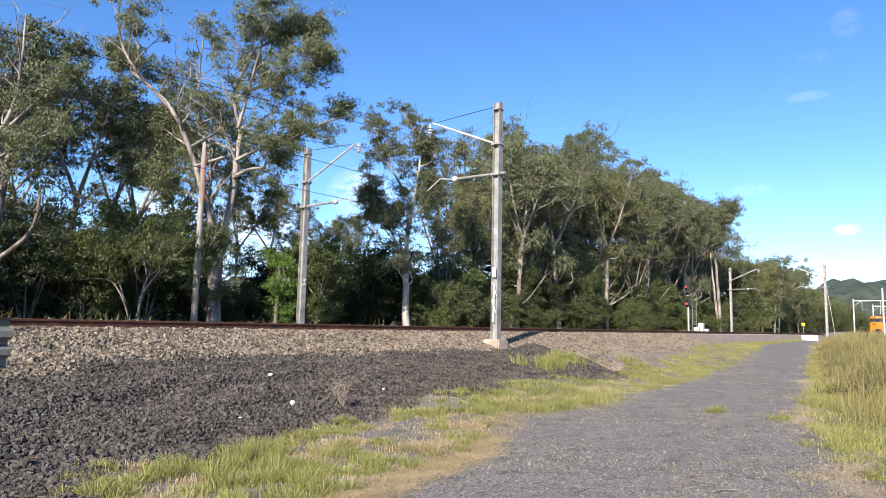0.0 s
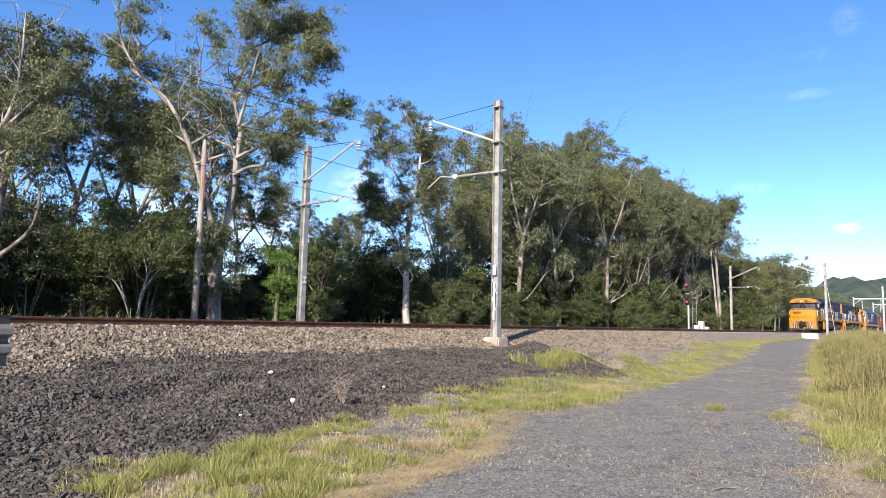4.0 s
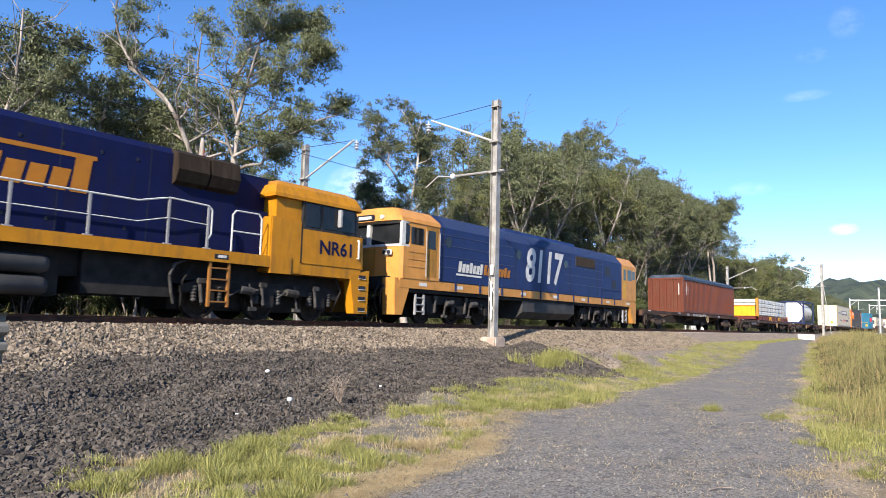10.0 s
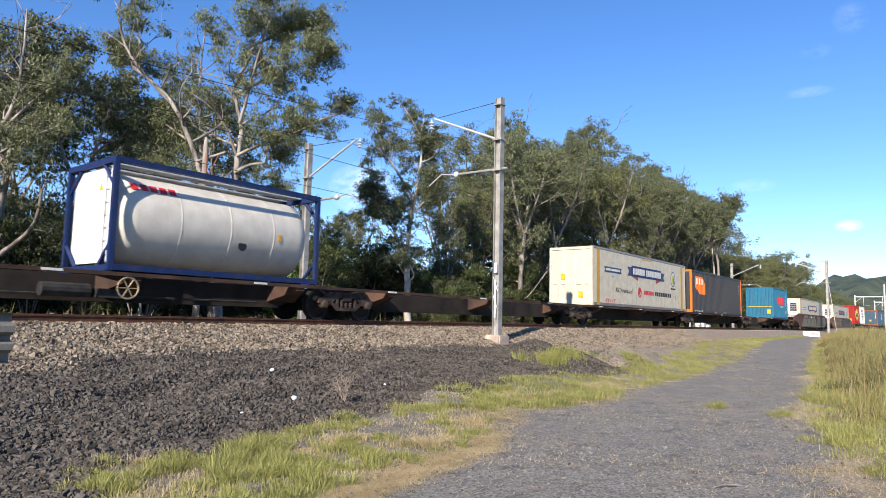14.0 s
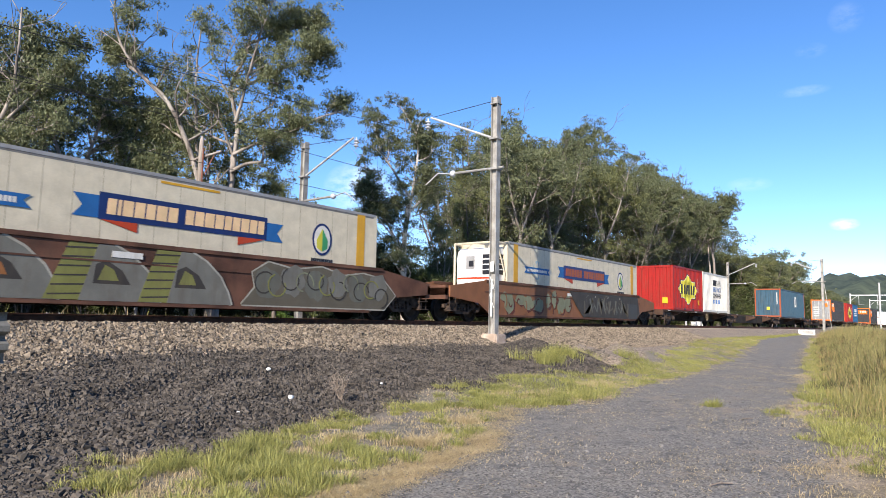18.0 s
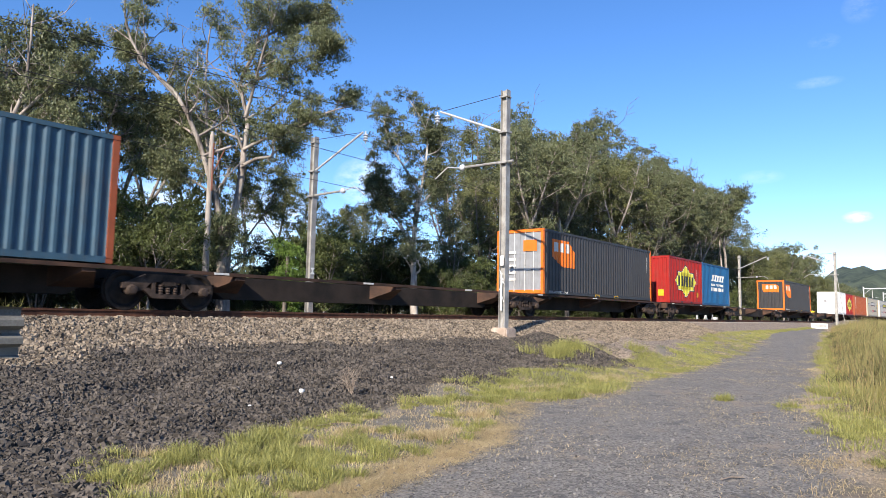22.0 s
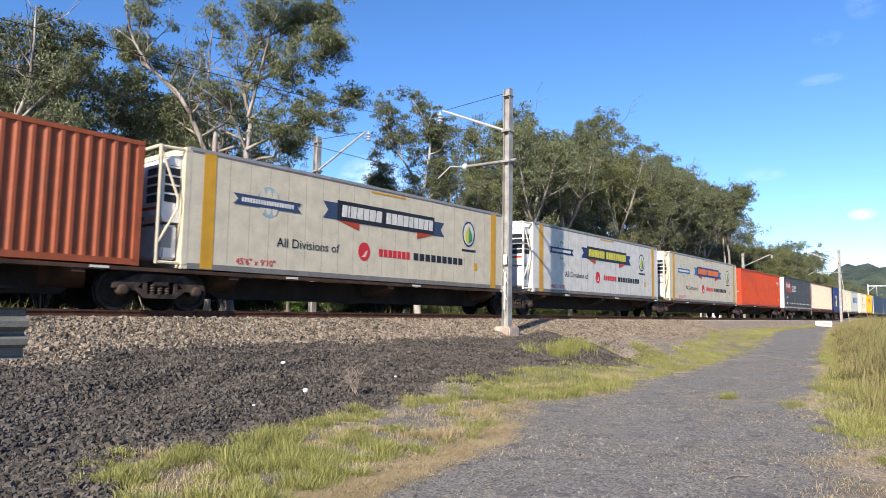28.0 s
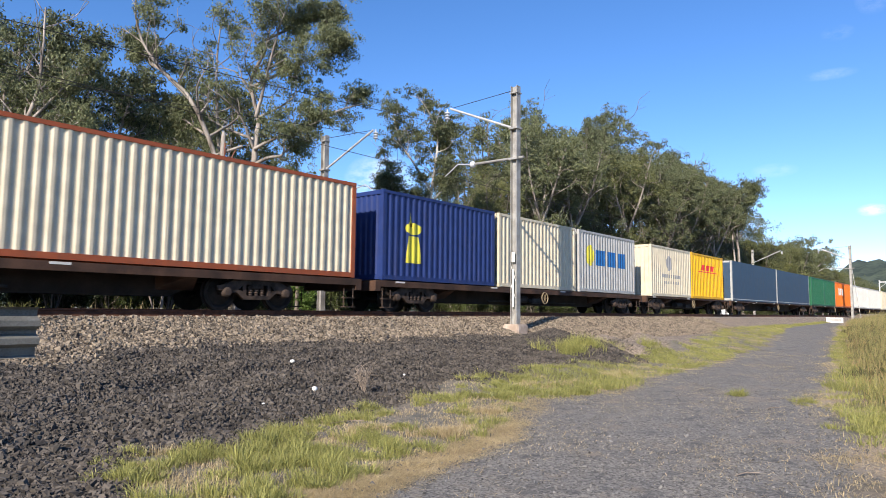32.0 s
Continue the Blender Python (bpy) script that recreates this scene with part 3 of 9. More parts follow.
def leaf_cloud(r, centres, radii, per, size, droop=0.9, broad=(0.13, 0.21)):
    """Small leaves in uneven, flat-bottomed clumps about the centres."""
    c = np.repeat(centres, per, axis=0)
    rad = np.repeat(radii, per)[:, None]
    off = r.normal(0, 1, (len(c), 3))
    off[:, 2] = np.where(off[:, 2] < 0, off[:, 2] * 0.45, off[:, 2])
    off *= (r.random((len(c), 1)) ** 0.6) / (np.linalg.norm(off, axis=1)[:, None] + 1e-9)
    c = c + off * rad * np.array([1.0, 1.0, 0.85])
    n = len(c)
    d = r.normal(0, 1, (n, 3))
    d[:, 2] -= droop
    d /= np.linalg.norm(d, axis=1)[:, None]
    w = np.cross(d, r.normal(0, 1, (n, 3)))
    w /= np.linalg.norm(w, axis=1)[:, None] + 1e-9
    ln = size * r.uniform(0.6, 1.35, (n, 1))
    wd = ln * r.uniform(*broad, (n, 1))
    v = np.stack([c - d * ln * 0.5, c + w * wd, c + d * ln * 0.5, c - w * wd], 1).reshape(-1, 3)
    return v, np.arange(4 * n).reshape(-1, 4)


def branch_out(r, limbs, spread_=1.0, twigs=6, reach=0.34, start=0.35, up=0.35):
    """Branches and twigs from main limbs. Returns all tubes and the clump centres."""
    paths, ends = [], []
    for pts, r0, r1 in limbs:
        p = limb_curve(pts, 5 * len(pts))
        p[1:-1] += r.normal(0, r0 * 0.08, (len(p) - 2, 3))
        rad = r0 + (r1 - r0) * np.linspace(0, 1, len(p)) ** 0.8
        paths.append((p, rad))
        length = np.linalg.norm(np.diff(p, axis=0), axis=1).sum()
        ends.append(p[-1])
        for k in range(twigs):
            s = start + (1 - start) * (k + r.random()) / twigs
            i = int(s * (len(p) - 1))
            d = p[min(i + 1, len(p) - 1)] - p[max(i - 1, 0)]
            d = d / (np.linalg.norm(d) + 1e-9)
            out = r.normal(0, 1, 3)
            out -= d * (out @ d)
            out /= np.linalg.norm(out)
            way = d * 0.5 + out * spread_ + np.array([0, 0, up])
            way /= np.linalg.norm(way)
            ln = reach * length * r.uniform(0.5, 1.1) * (1.15 - 0.6 * s)
            q0 = p[i]
            bend = r.normal(0, 0.16, 3) * ln
            q = limb_curve([q0, q0 + way * ln * 0.5 + bend, q0 + way * ln + np.array([0, 0, 0.12 * ln])], 7)
            b0 = max(min(rad[i] * 0.55, 0.02 + ln * 0.03), 0.018)
            paths.append((q, np.linspace(b0, 0.012, 7)))
            ends.append(q[-1])
            for _ in range(3):
                j = r.integers(2, 7)
                t0 = q[j]
                tw = way * 0.5 + r.normal(0, 0.75, 3) + np.array([0, 0, 0.2])
                tw /= np.linalg.norm(tw)
                tl = ln * r.uniform(0.25, 0.55)
                t = limb_curve([t0, t0 + tw * tl * 0.5 + r.normal(0, 0.08, 3) * tl, t0 + tw * tl], 4)
                paths.append((t, np.linspace(max(b0 * 0.45, 0.012), 0.008, 4)))
                ends.append(t[-1])
    return paths, np.array(ends)


def make_tree(seed, limbs, bark, leaf, clump, per, leaf_size, label, category="tree", name="gum_tree", group="trees by the line", bare=0.0, full=0.6, gather=0.8, **kw):
    r = np.random.default_rng(seed)
    paths, ends = branch_out(r, limbs, **kw)
    tree = thing(name, 0, 0, 0, label, category, group)
    v, f = tubes([q for q in paths if q[1][0] > 0.06], 8)
    v2, f2 = tubes([q for q in paths if q[1][0] <= 0.06], 4)
    v, f = np.concatenate([v, v2]), np.concatenate([f, f2 + len(v)])
    link("trunk", flat_mesh("trunk", v, f), BARK[bark], tree, {"white": "smooth white trunk and limbs", "pale": "smooth pale trunk and limbs", "grey": "grey-brown trunk and limbs"}[bark], smooth=True)
    if bare:
        ends = ends[r.random(len(ends)) > bare]
    # leaves gather in tufts about some of the twig ends
    tufts = ends[r.random(len(ends)) < full]
    # no tuft hangs alone away from the rest of the crown
    apart_ = np.linalg.norm(tufts[:, None] - tufts[None], axis=2)
    near_by = (apart_ < max(3.4 * clump, 1.5)).sum(1)
    tufts = tufts[near_by >= min(6, near_by.max())]
    centres = np.concatenate([tufts] + [tufts + r.normal(0, clump * gather, tufts.shape) * (1, 1, 0.8) for _ in range(3)])
    v, f = leaf_cloud(r, centres, clump * r.uniform(0.45, 1.25, len(centres)), int(per * 1.2), leaf_size)
    link("crown", flat_mesh("crown", v, f), LEAF[leaf], tree)
    return tree


def gum_limbs(r, h, lean=0.06, fork=0.4, forks=3, spread_=0.28, r0=0.2):
    """A generic gum: a bare lower trunk that forks into rising limbs."""
    lx, ly = r.normal(0, lean, 2) * h
    f = fork * h
    base = [(0, 0, -0.5), (lx * 0.25, ly * 0.25, f * 0.5), (lx * 0.5, ly * 0.5, f)]
    limbs = [(base, r0, r0 * 0.7)]
    for k in range(forks):
        a = 6.283 * (k + r.random() * 0.7) / forks
        sp = spread_ * h * r.uniform(0.5, 1.2)
        top = h * r.uniform(0.82, 1.0)
        e = (lx + math.cos(a) * sp, ly + math.sin(a) * sp, top)
        mid = (lx * 0.7 + math.cos(a) * sp * 0.6, ly * 0.7 + math.sin(a) * sp * 0.6, f + (top - f) * 0.5)
        limbs.append(([base[-1], mid, e], r0 * 0.6, 0.03))
    return limbs


def bush_limbs(r, h, n=6, wide=0.5):
    limbs = []
    for k in range(n):
        a = 6.283 * (k + r.random()) / n
        s = wide * h * r.uniform(0.4, 1.0)
        t = h * r.uniform(0.6, 1.0)
        limbs.append(([(0, 0, -0.3), (math.cos(a) * s * 0.5, math.sin(a) * s * 0.5, t * 0.5), (math.cos(a) * s, math.sin(a) * s, t)], 0.065, 0.02))
    return limbs


def stand(tree, x, y, turn=0.0, size=1.0, z=None):
    return copy_thing(tree, Matrix.Translation((x, y, float(ground_z(x, y)) if z is None else z)) @ Matrix.Rotation(turn, 4, "Z") @ Matrix.Diagonal((size, size, size, 1)))


rt = np.random.default_rng(11)


def sideways(points, deep=0.0):
    """(across, up) to the world's axes, across as the camera sees it; deep metres further off at the end."""
    n = len(points) - 1
    return [(a * 0.605 + deep * i / n * 0.796, -a * 0.796 + deep * i / n * 0.605, z) for i, (a, z) in enumerate(points)]


GUMS = [
    make_tree(21, gum_limbs(rt, 15, 0.05, 0.45, 4, 0.2, 0.2), "pale", "gum", 0.5, 40, 0.18, "tall slender gum tree with pale trunk and open crown", twigs=9),
    make_tree(22, gum_limbs(rt, 15, 0.07, 0.5, 3, 0.16, 0.19), "pale", "olive", 0.52, 40, 0.18, "tall gum tree with pale forked limbs and olive crown", twigs=11),
    make_tree(23, gum_limbs(rt, 15, 0.08, 0.3, 4, 0.22, 0.18), "grey", "gum", 0.55, 42, 0.19, "gum tree with grey trunk and drooping olive foliage", twigs=10),
    make_tree(24, gum_limbs(rt, 15, 0.04, 0.25, 5, 0.18, 0.22), "grey", "olive", 0.55, 46, 0.19, "dense tall gum tree with grey trunk", twigs=9, start=0.3),
    make_tree(25, gum_limbs(rt, 15, 0.04, 0.25, 4, 0.15, 0.2), "pale", "gum", 0.55, 46, 0.19, "leafy gum tree, green almost to the ground", twigs=10, start=0.12, reach=0.3),
]
SHRUBS = [
    make_tree(31, bush_limbs(rt, 5.5, 7, 0.5), "grey", "deep", 0.55, 52, 0.19, "dense green shrub at the forest edge, shade put into its colour", "shrub", "shrub", "shrubs at the forest edge", twigs=6, reach=0.4, start=0.25),
    make_tree(32, bush_limbs(rt, 7.0, 7, 0.4), "grey", "deep", 0.58, 52, 0.19, "tall green bushy tree at the forest edge, shade put into its colour", "tree", "bushy_tree", "shrubs at the forest edge", twigs=7, reach=0.36, start=0.2),
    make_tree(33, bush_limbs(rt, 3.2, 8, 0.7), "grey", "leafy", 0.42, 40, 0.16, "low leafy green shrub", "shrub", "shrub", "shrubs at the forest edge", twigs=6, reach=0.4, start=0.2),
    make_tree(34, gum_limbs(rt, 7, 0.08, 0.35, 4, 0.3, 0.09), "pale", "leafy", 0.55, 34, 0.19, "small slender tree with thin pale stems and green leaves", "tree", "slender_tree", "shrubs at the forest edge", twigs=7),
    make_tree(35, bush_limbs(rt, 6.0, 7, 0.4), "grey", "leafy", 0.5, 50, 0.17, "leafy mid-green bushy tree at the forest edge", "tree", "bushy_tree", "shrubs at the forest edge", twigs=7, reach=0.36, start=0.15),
]

FAR = [
    make_tree(51, gum_limbs(rt, 15, 0.05, 0.35, 5, 0.24, 0.22), "grey", "olive", 1.0, 62, 0.27, "distant gum tree in the wood along the line", twigs=7, start=0.15),
    make_tree(52, gum_limbs(rt, 15, 0.06, 0.5, 4, 0.3, 0.22), "pale", "gum", 0.9, 62, 0.26, "distant gum tree with a pale trunk and domed crown", twigs=7, reach=0.26),
    make_tree(53, bush_limbs(rt, 6.5, 6, 0.6), "grey", "leafy", 1.0, 52, 0.27, "distant leafy shrub in the wood along the line", "shrub", "shrub", "shrubs at the forest edge", twigs=4, reach=0.4, start=0.2),
]


def crown_top(tree):
    """How high a template's crown rises."""
    me = [c for c in tree.children if c.name.startswith("crown")][0].data
    z = np.empty(len(me.vertices) * 3, np.float32)
    me.vertices.foreach_get("co", z)
    return float(z[2::3].max() - 0.35)


TOPS = {t.name: crown_top(t) for t in GUMS + SHRUBS + FAR}


def stand_high(tree, x, y, high, turn):
    """A tree scaled so that its crown ends at a given height."""
    return stand(tree, x, y, turn, high / TOPS[tree.name])


# trees that stand out by their shape
big = make_tree(41, [
    (sideways([(0.0, -0.5), (-0.08, 2.59), (0.0, 4.44)]), 0.36, 0.33),
    (sideways([(-0.21, 4.3), (-0.69, 6.28), (-1.53, 8.66), (-2.46, 10.51), (-3.78, 11.83), (-4.57, 13.02), (-4.96, 14.47), (-4.7, 16.05)], -1.5), 0.165, 0.03),
    (sideways([(-3.78, 11.83), (-5.23, 12.88), (-6.28, 13.94)], 1.0), 0.08, 0.03),
    (sideways([(0.18, 4.3), (0.53, 6.55), (0.58, 8.4), (0.63, 9.72), (0.18, 11.56), (0.71, 13.15), (0.98, 14.47), (1.37, 16.0)], 0.8), 0.2, 0.03),
    (sideways([(0.63, 9.72), (1.11, 11.04), (1.77, 13.41), (2.69, 15.79)], -1.2), 0.1, 0.03),
    (sideways([(0.58, 8.13), (1.64, 8.79), (2.69, 9.32), (4.5, 10.3), (5.75, 10.75)], 1.2), 0.09, 0.03),
    (sideways([(0.5, 11.3), (2.43, 12.09), (4.0, 12.75), (4.95, 12.95)], -0.8), 0.08, 0.03),
    (sideways([(0.55, 7.3), (1.3, 7.6), (2.2, 7.75), (2.35, 8.5), (3.4, 8.9), (4.5, 9.3)], -1.4), 0.1, 0.025),
    (sideways([(0.98, 13.6), (2.2, 14.3), (3.4, 14.9), (4.2, 15.3)], 0.8), 0.07, 0.03),
    (sideways([(-0.4, 5.6), (-1.8, 6.6), (-3.2, 7.0), (-4.6, 7.6)], 0.9), 0.07, 0.025),
    (sideways([(-1.53, 8.66), (-3.12, 9.72), (-4.44, 10.77)], 1.8), 0.08, 0.03),
    (sideways([(-0.08, 3.91), (-1.27, 7.08), (-2.06, 12.09), (-2.32, 15.52)], 2.5), 0.15, 0.03),
], "pale", "gum", 0.46, 66, 0.135, "large spreading gum tree with mottled pale trunk forking low", name="large_gum_tree", twigs=14, reach=0.25, start=0.25, full=0.6, gather=0.75)
big.matrix_basis = pose(18.1, 28, -0.4)
mid = make_tree(42, [
    (sideways([(0.0, -0.5), (-0.04, 2.56), (-0.11, 4.7), (0.14, 8.26)]), 0.27, 0.12),
    (sideways([(-0.18, 4.17), (-1.0, 6.12), (-2.06, 7.9), (-3.06, 11.11)], 0.8), 0.13, 0.03),
    (sideways([(0.07, 6.48), (0.36, 8.62), (0.61, 11.82), (-0.64, 14.13)], -0.6), 0.12, 0.03),
    (sideways([(0.14, 8.26), (-1.0, 10.04), (-1.89, 11.46), (-2.42, 13.78)], 0.5), 0.1, 0.03),
    (sideways([(0.36, 8.97), (1.32, 10.75), (1.2, 12.6)], 0.7), 0.08, 0.03),
    (sideways([(0.14, 7.2), (1.2, 8.4), (1.7, 9.6)], -0.5), 0.08, 0.03),
    (sideways([(-0.6, 5.4), (-1.9, 7.0), (-2.6, 8.6)], -0.8), 0.07, 0.03),
], "white", "gum", 0.44, 76, 0.135, "open-crowned gum tree with a smooth white trunk", twigs=12, reach=0.24, start=0.35, full=0.6, gather=0.8)
mid.matrix_basis = pose(31.7, 28, -0.4)
left_gum = make_tree(43, [
    (sideways([(0.0, -0.5), (0.52, 6.73), (1.03, 9.31), (1.68, 11.64), (1.76, 15.5)]), 0.2, 0.04),
    (sideways([(1.03, 9.31), (2.59, 11.38), (3.88, 12.94)], 0.8), 0.09, 0.03),
    (sideways([(0.78, 8.02), (2.33, 8.8), (4.4, 9.57)], -0.5), 0.08, 0.03),
    (sideways([(0.52, 6.73), (-0.26, 10.61), (-0.52, 13.19)], 0.6), 0.1, 0.03),
], "pale", "gum", 0.44, 56, 0.14, "tall leaning gum tree with pale grey trunk", twigs=13, reach=0.27, start=0.3)
left_gum.matrix_basis = pose(8.2, 28.5, -0.4) @ Matrix.Scale(0.76, 4)
bent = make_tree(44, [(sideways([(-0.79, -0.4), (0.79, 2.43), (1.85, 3.43), (2.9, 4.36), (3.38, 5.28), (3.43, 6.8)]), 0.14, 0.07)], "grey", "deep", 0.5, 20, 0.2, "bare bent leaning tree trunk", name="leaning_tree", twigs=5, start=0.6, reach=0.2)
bent.matrix_basis = pose(7.6, 26.8, -0.4) @ Matrix.Scale(0.71, 4)
thin = make_tree(45, [
    (sideways([(0.1, -0.3), (0.26, 1.7), (0.79, 3.28), (1.13, 4.32)]), 0.075, 0.02),
    (sideways([(-0.05, -0.3), (-0.45, 1.18), (-1.1, 2.23), (-2.15, 2.36), (-2.8, 2.75)], -0.5), 0.055, 0.015),
    (sideways([(0.1, 0.66), (0.34, 2.49), (-0.37, 4.3)], 0.4), 0.045, 0.015),
    (sideways([(0.26, 1.7), (1.3, 3.0), (2.4, 4.0)], -0.3), 0.05, 0.02),
    (sideways([(-0.45, 1.18), (-1.3, 3.0), (-2.0, 4.2)], 0.5), 0.05, 0.02),
], "pale", "leafy", 0.42, 30, 0.15, "small multi-stemmed tree with pale stems beside the line", name="multi_stemmed_tree", twigs=7, start=0.45, reach=0.3)
thin.matrix_basis = pose(13.6, 26.6, -0.4) @ Matrix.Scale(0.867, 4)
far_gum = make_tree(46, [
    (sideways([(0.0, -0.5), (-0.3, 6.0), (-0.5, 11.0), (0.1, 15.5)]), 0.24, 0.06),
    (sideways([(-0.4, 1.0), (-0.7, 6.0), (-0.9, 10.0), (-0.4, 13.0)], 0.6), 0.18, 0.05),
    (sideways([(-0.4, 9.5), (1.0, 13.0), (1.5, 16.0)], 0.5), 0.08, 0.03),
    (sideways([(-0.5, 9.0), (-1.9, 13.0), (-2.4, 15.5)], -0.5), 0.08, 0.03),
], "pale", "gum", 0.8, 60, 0.26, "slim twin-trunked gum tree with a small high crown", twigs=8, reach=0.16, start=0.72)
far_gum.matrix_basis = pose(93.2, 26.5, -0.4) @ Matrix.Scale(1.08, 4)
creeper = make_tree(47, [([(0, 0, -0.3), (0.05, 0, 1.5), (0.1, 0, 3.3)], 0.12, 0.08)], "grey", "bright", 0.42, 150, 0.13, "stump overgrown with bright green creeper", "creeper", "overgrown_stump", twigs=6, reach=0.2, start=0.1)
creeper.matrix_basis = pose(19.8, 25.6, -0.4)

rp = np.random.default_rng(5)
# how high the trees rise for their distance, by bearing
BEARINGS = [15.0, 18.5, 22.0, 25.8, 31.0, 35.4, 41.3, 44.1, 47.4, 50.0, 52.0, 53.9, 57.3, 61.5, 64.8, 68.9, 70.5, 72.8, 74.9, 75.6, 78.0, 79.9, 80.6, 84.0]
RISES = [0.46, 0.46, 0.45, 0.44, 0.4, 0.3, 0.22, 0.2, 0.21, 0.22, 0.26, 0.296, 0.312, 0.302, 0.275, 0.236, 0.214, 0.183, 0.158, 0.115, 0.105, 0.074, 0.06, 0.045]


def rise(x, y):
    return float(np.interp(math.degrees(math.atan2(x, y)), BEARINGS, RISES)) * math.hypot(x, y)


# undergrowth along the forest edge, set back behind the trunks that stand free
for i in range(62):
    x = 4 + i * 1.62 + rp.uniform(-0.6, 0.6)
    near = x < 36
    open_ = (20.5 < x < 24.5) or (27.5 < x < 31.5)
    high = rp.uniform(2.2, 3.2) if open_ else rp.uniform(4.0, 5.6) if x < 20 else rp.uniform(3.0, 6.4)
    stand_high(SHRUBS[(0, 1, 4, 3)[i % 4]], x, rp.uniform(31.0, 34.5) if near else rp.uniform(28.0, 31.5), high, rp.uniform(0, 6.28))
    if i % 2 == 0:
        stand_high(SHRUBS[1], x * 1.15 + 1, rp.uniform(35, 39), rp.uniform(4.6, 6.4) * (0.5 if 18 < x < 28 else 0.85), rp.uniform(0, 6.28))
    if i % 5 == 1 and x > 31:
        stand(SHRUBS[2], x, rp.uniform(26.0, 27.4), rp.uniform(0, 6.28), rp.uniform(0.6, 1.0))
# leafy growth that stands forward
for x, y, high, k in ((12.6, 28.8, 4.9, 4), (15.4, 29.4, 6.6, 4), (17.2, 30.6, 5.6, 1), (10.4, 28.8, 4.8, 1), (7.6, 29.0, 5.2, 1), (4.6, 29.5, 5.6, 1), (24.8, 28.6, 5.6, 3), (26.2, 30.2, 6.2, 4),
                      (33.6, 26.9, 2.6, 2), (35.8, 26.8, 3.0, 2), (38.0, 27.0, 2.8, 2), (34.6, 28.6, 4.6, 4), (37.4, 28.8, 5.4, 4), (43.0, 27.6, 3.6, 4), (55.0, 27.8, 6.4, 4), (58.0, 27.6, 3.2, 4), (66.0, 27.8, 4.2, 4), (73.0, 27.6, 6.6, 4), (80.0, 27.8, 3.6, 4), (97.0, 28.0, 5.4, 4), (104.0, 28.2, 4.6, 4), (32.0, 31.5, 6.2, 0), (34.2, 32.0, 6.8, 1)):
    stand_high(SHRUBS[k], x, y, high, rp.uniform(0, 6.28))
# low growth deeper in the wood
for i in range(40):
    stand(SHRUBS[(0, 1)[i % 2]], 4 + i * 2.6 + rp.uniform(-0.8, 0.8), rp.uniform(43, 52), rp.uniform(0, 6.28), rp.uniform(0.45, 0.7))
# unseen trees added past the left of the view, to shade the undergrowth
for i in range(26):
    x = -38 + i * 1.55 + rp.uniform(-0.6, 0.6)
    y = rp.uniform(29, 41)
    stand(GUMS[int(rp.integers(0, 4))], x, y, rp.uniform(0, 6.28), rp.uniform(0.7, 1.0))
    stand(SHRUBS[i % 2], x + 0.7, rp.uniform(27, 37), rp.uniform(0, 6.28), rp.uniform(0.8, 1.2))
# the thick wood along the far stretch, in three depths
for depth, y0, y1, step_, lo_, hi_, kinds in ((0, 28.6, 30.6, 4.2, 0.45, 0.8, (4, 3, 2)), (1, 31.5, 34.5, 3.1, 0.8, 1.0, (0, 2, 1, 4)), (2, 36.0, 40.0, 3.4, 0.94, 1.04, (3, 4, 2))):
    x = 37.0
    while x < 98.0:
        y = rp.uniform(y0, y1)
        xx = x * y / 29.0 + rp.uniform(-0.7, 0.7)
        stand_high(GUMS[kinds[int(rp.integers(0, len(kinds)))]], xx, y, rise(xx, y) * rp.uniform(lo_, hi_), rp.uniform(0, 6.28))
        x += step_ * (1 + 0.006 * (x - 37)) * rp.uniform(0.8, 1.2)
# open gums behind the near stretch
for i in range(13):
    b = radians(14.5 + i * 2.5 + rp.uniform(-0.5, 0.5))
    y = 33 + rp.uniform(0, 13)
    x = y * math.tan(b)
    stand_high(GUMS[int(rp.integers(0, 2))], x, y, rise(x, y) * rp.uniform(0.66, 0.95), rp.uniform(0, 6.28))
stand_high(GUMS[0], 10.2, 33.0, 14.5, rp.uniform(0, 6.28))
# pale trunks that show at the front of the far stretch
for x, y, share in ((44.5, 28.0, 0.97), (52.0, 28.2, 0.9), (61.0, 28.0, 0.93), (70.5, 28.0, 0.95), (78.0, 28.3, 0.97), (84.5, 28.2, 0.96), (90.5, 28.6, 0.98)):
    stand_high(GUMS[int(x) % 2], x, y, rise(x, y) * share, rp.uniform(0, 6.28))
# the wood far along the line
for x, y, high, k in ((112.0, 29.5, 12.6, 0), (118.0, 31.0, 12.8, 1), (126.0, 29.0, 12.2, 0), (133.0, 28.6, 14.2, 1), (141.0, 29.6, 15.0, 1), (149.0, 31.0, 13.0, 0), (162.0, 30.0, 11.6, 1), (171.0, 30.5, 11.0, 0)):
    stand_high(FAR[k], x, y, high, rp.uniform(0, 6.28))
for i in range(40):
    x = 108 + i * 5.6 + rp.uniform(-2, 2)
    y = 30 + rp.uniform(0, 12) + 0.02 * x
    stand_high(FAR[i % 2], x, y, max(rise(x, y), 6.5) * rp.uniform(0.6, 0.95), rp.uniform(0, 6.28))
    stand(FAR[2], x + 2, y - 3, rp.uniform(0, 6.28), rp.uniform(0.8, 1.2))
for k, ob in enumerate(GUMS + SHRUBS + FAR):
    ob.matrix_basis = pose(64 + 5 * k, 41 + k, -0.5)

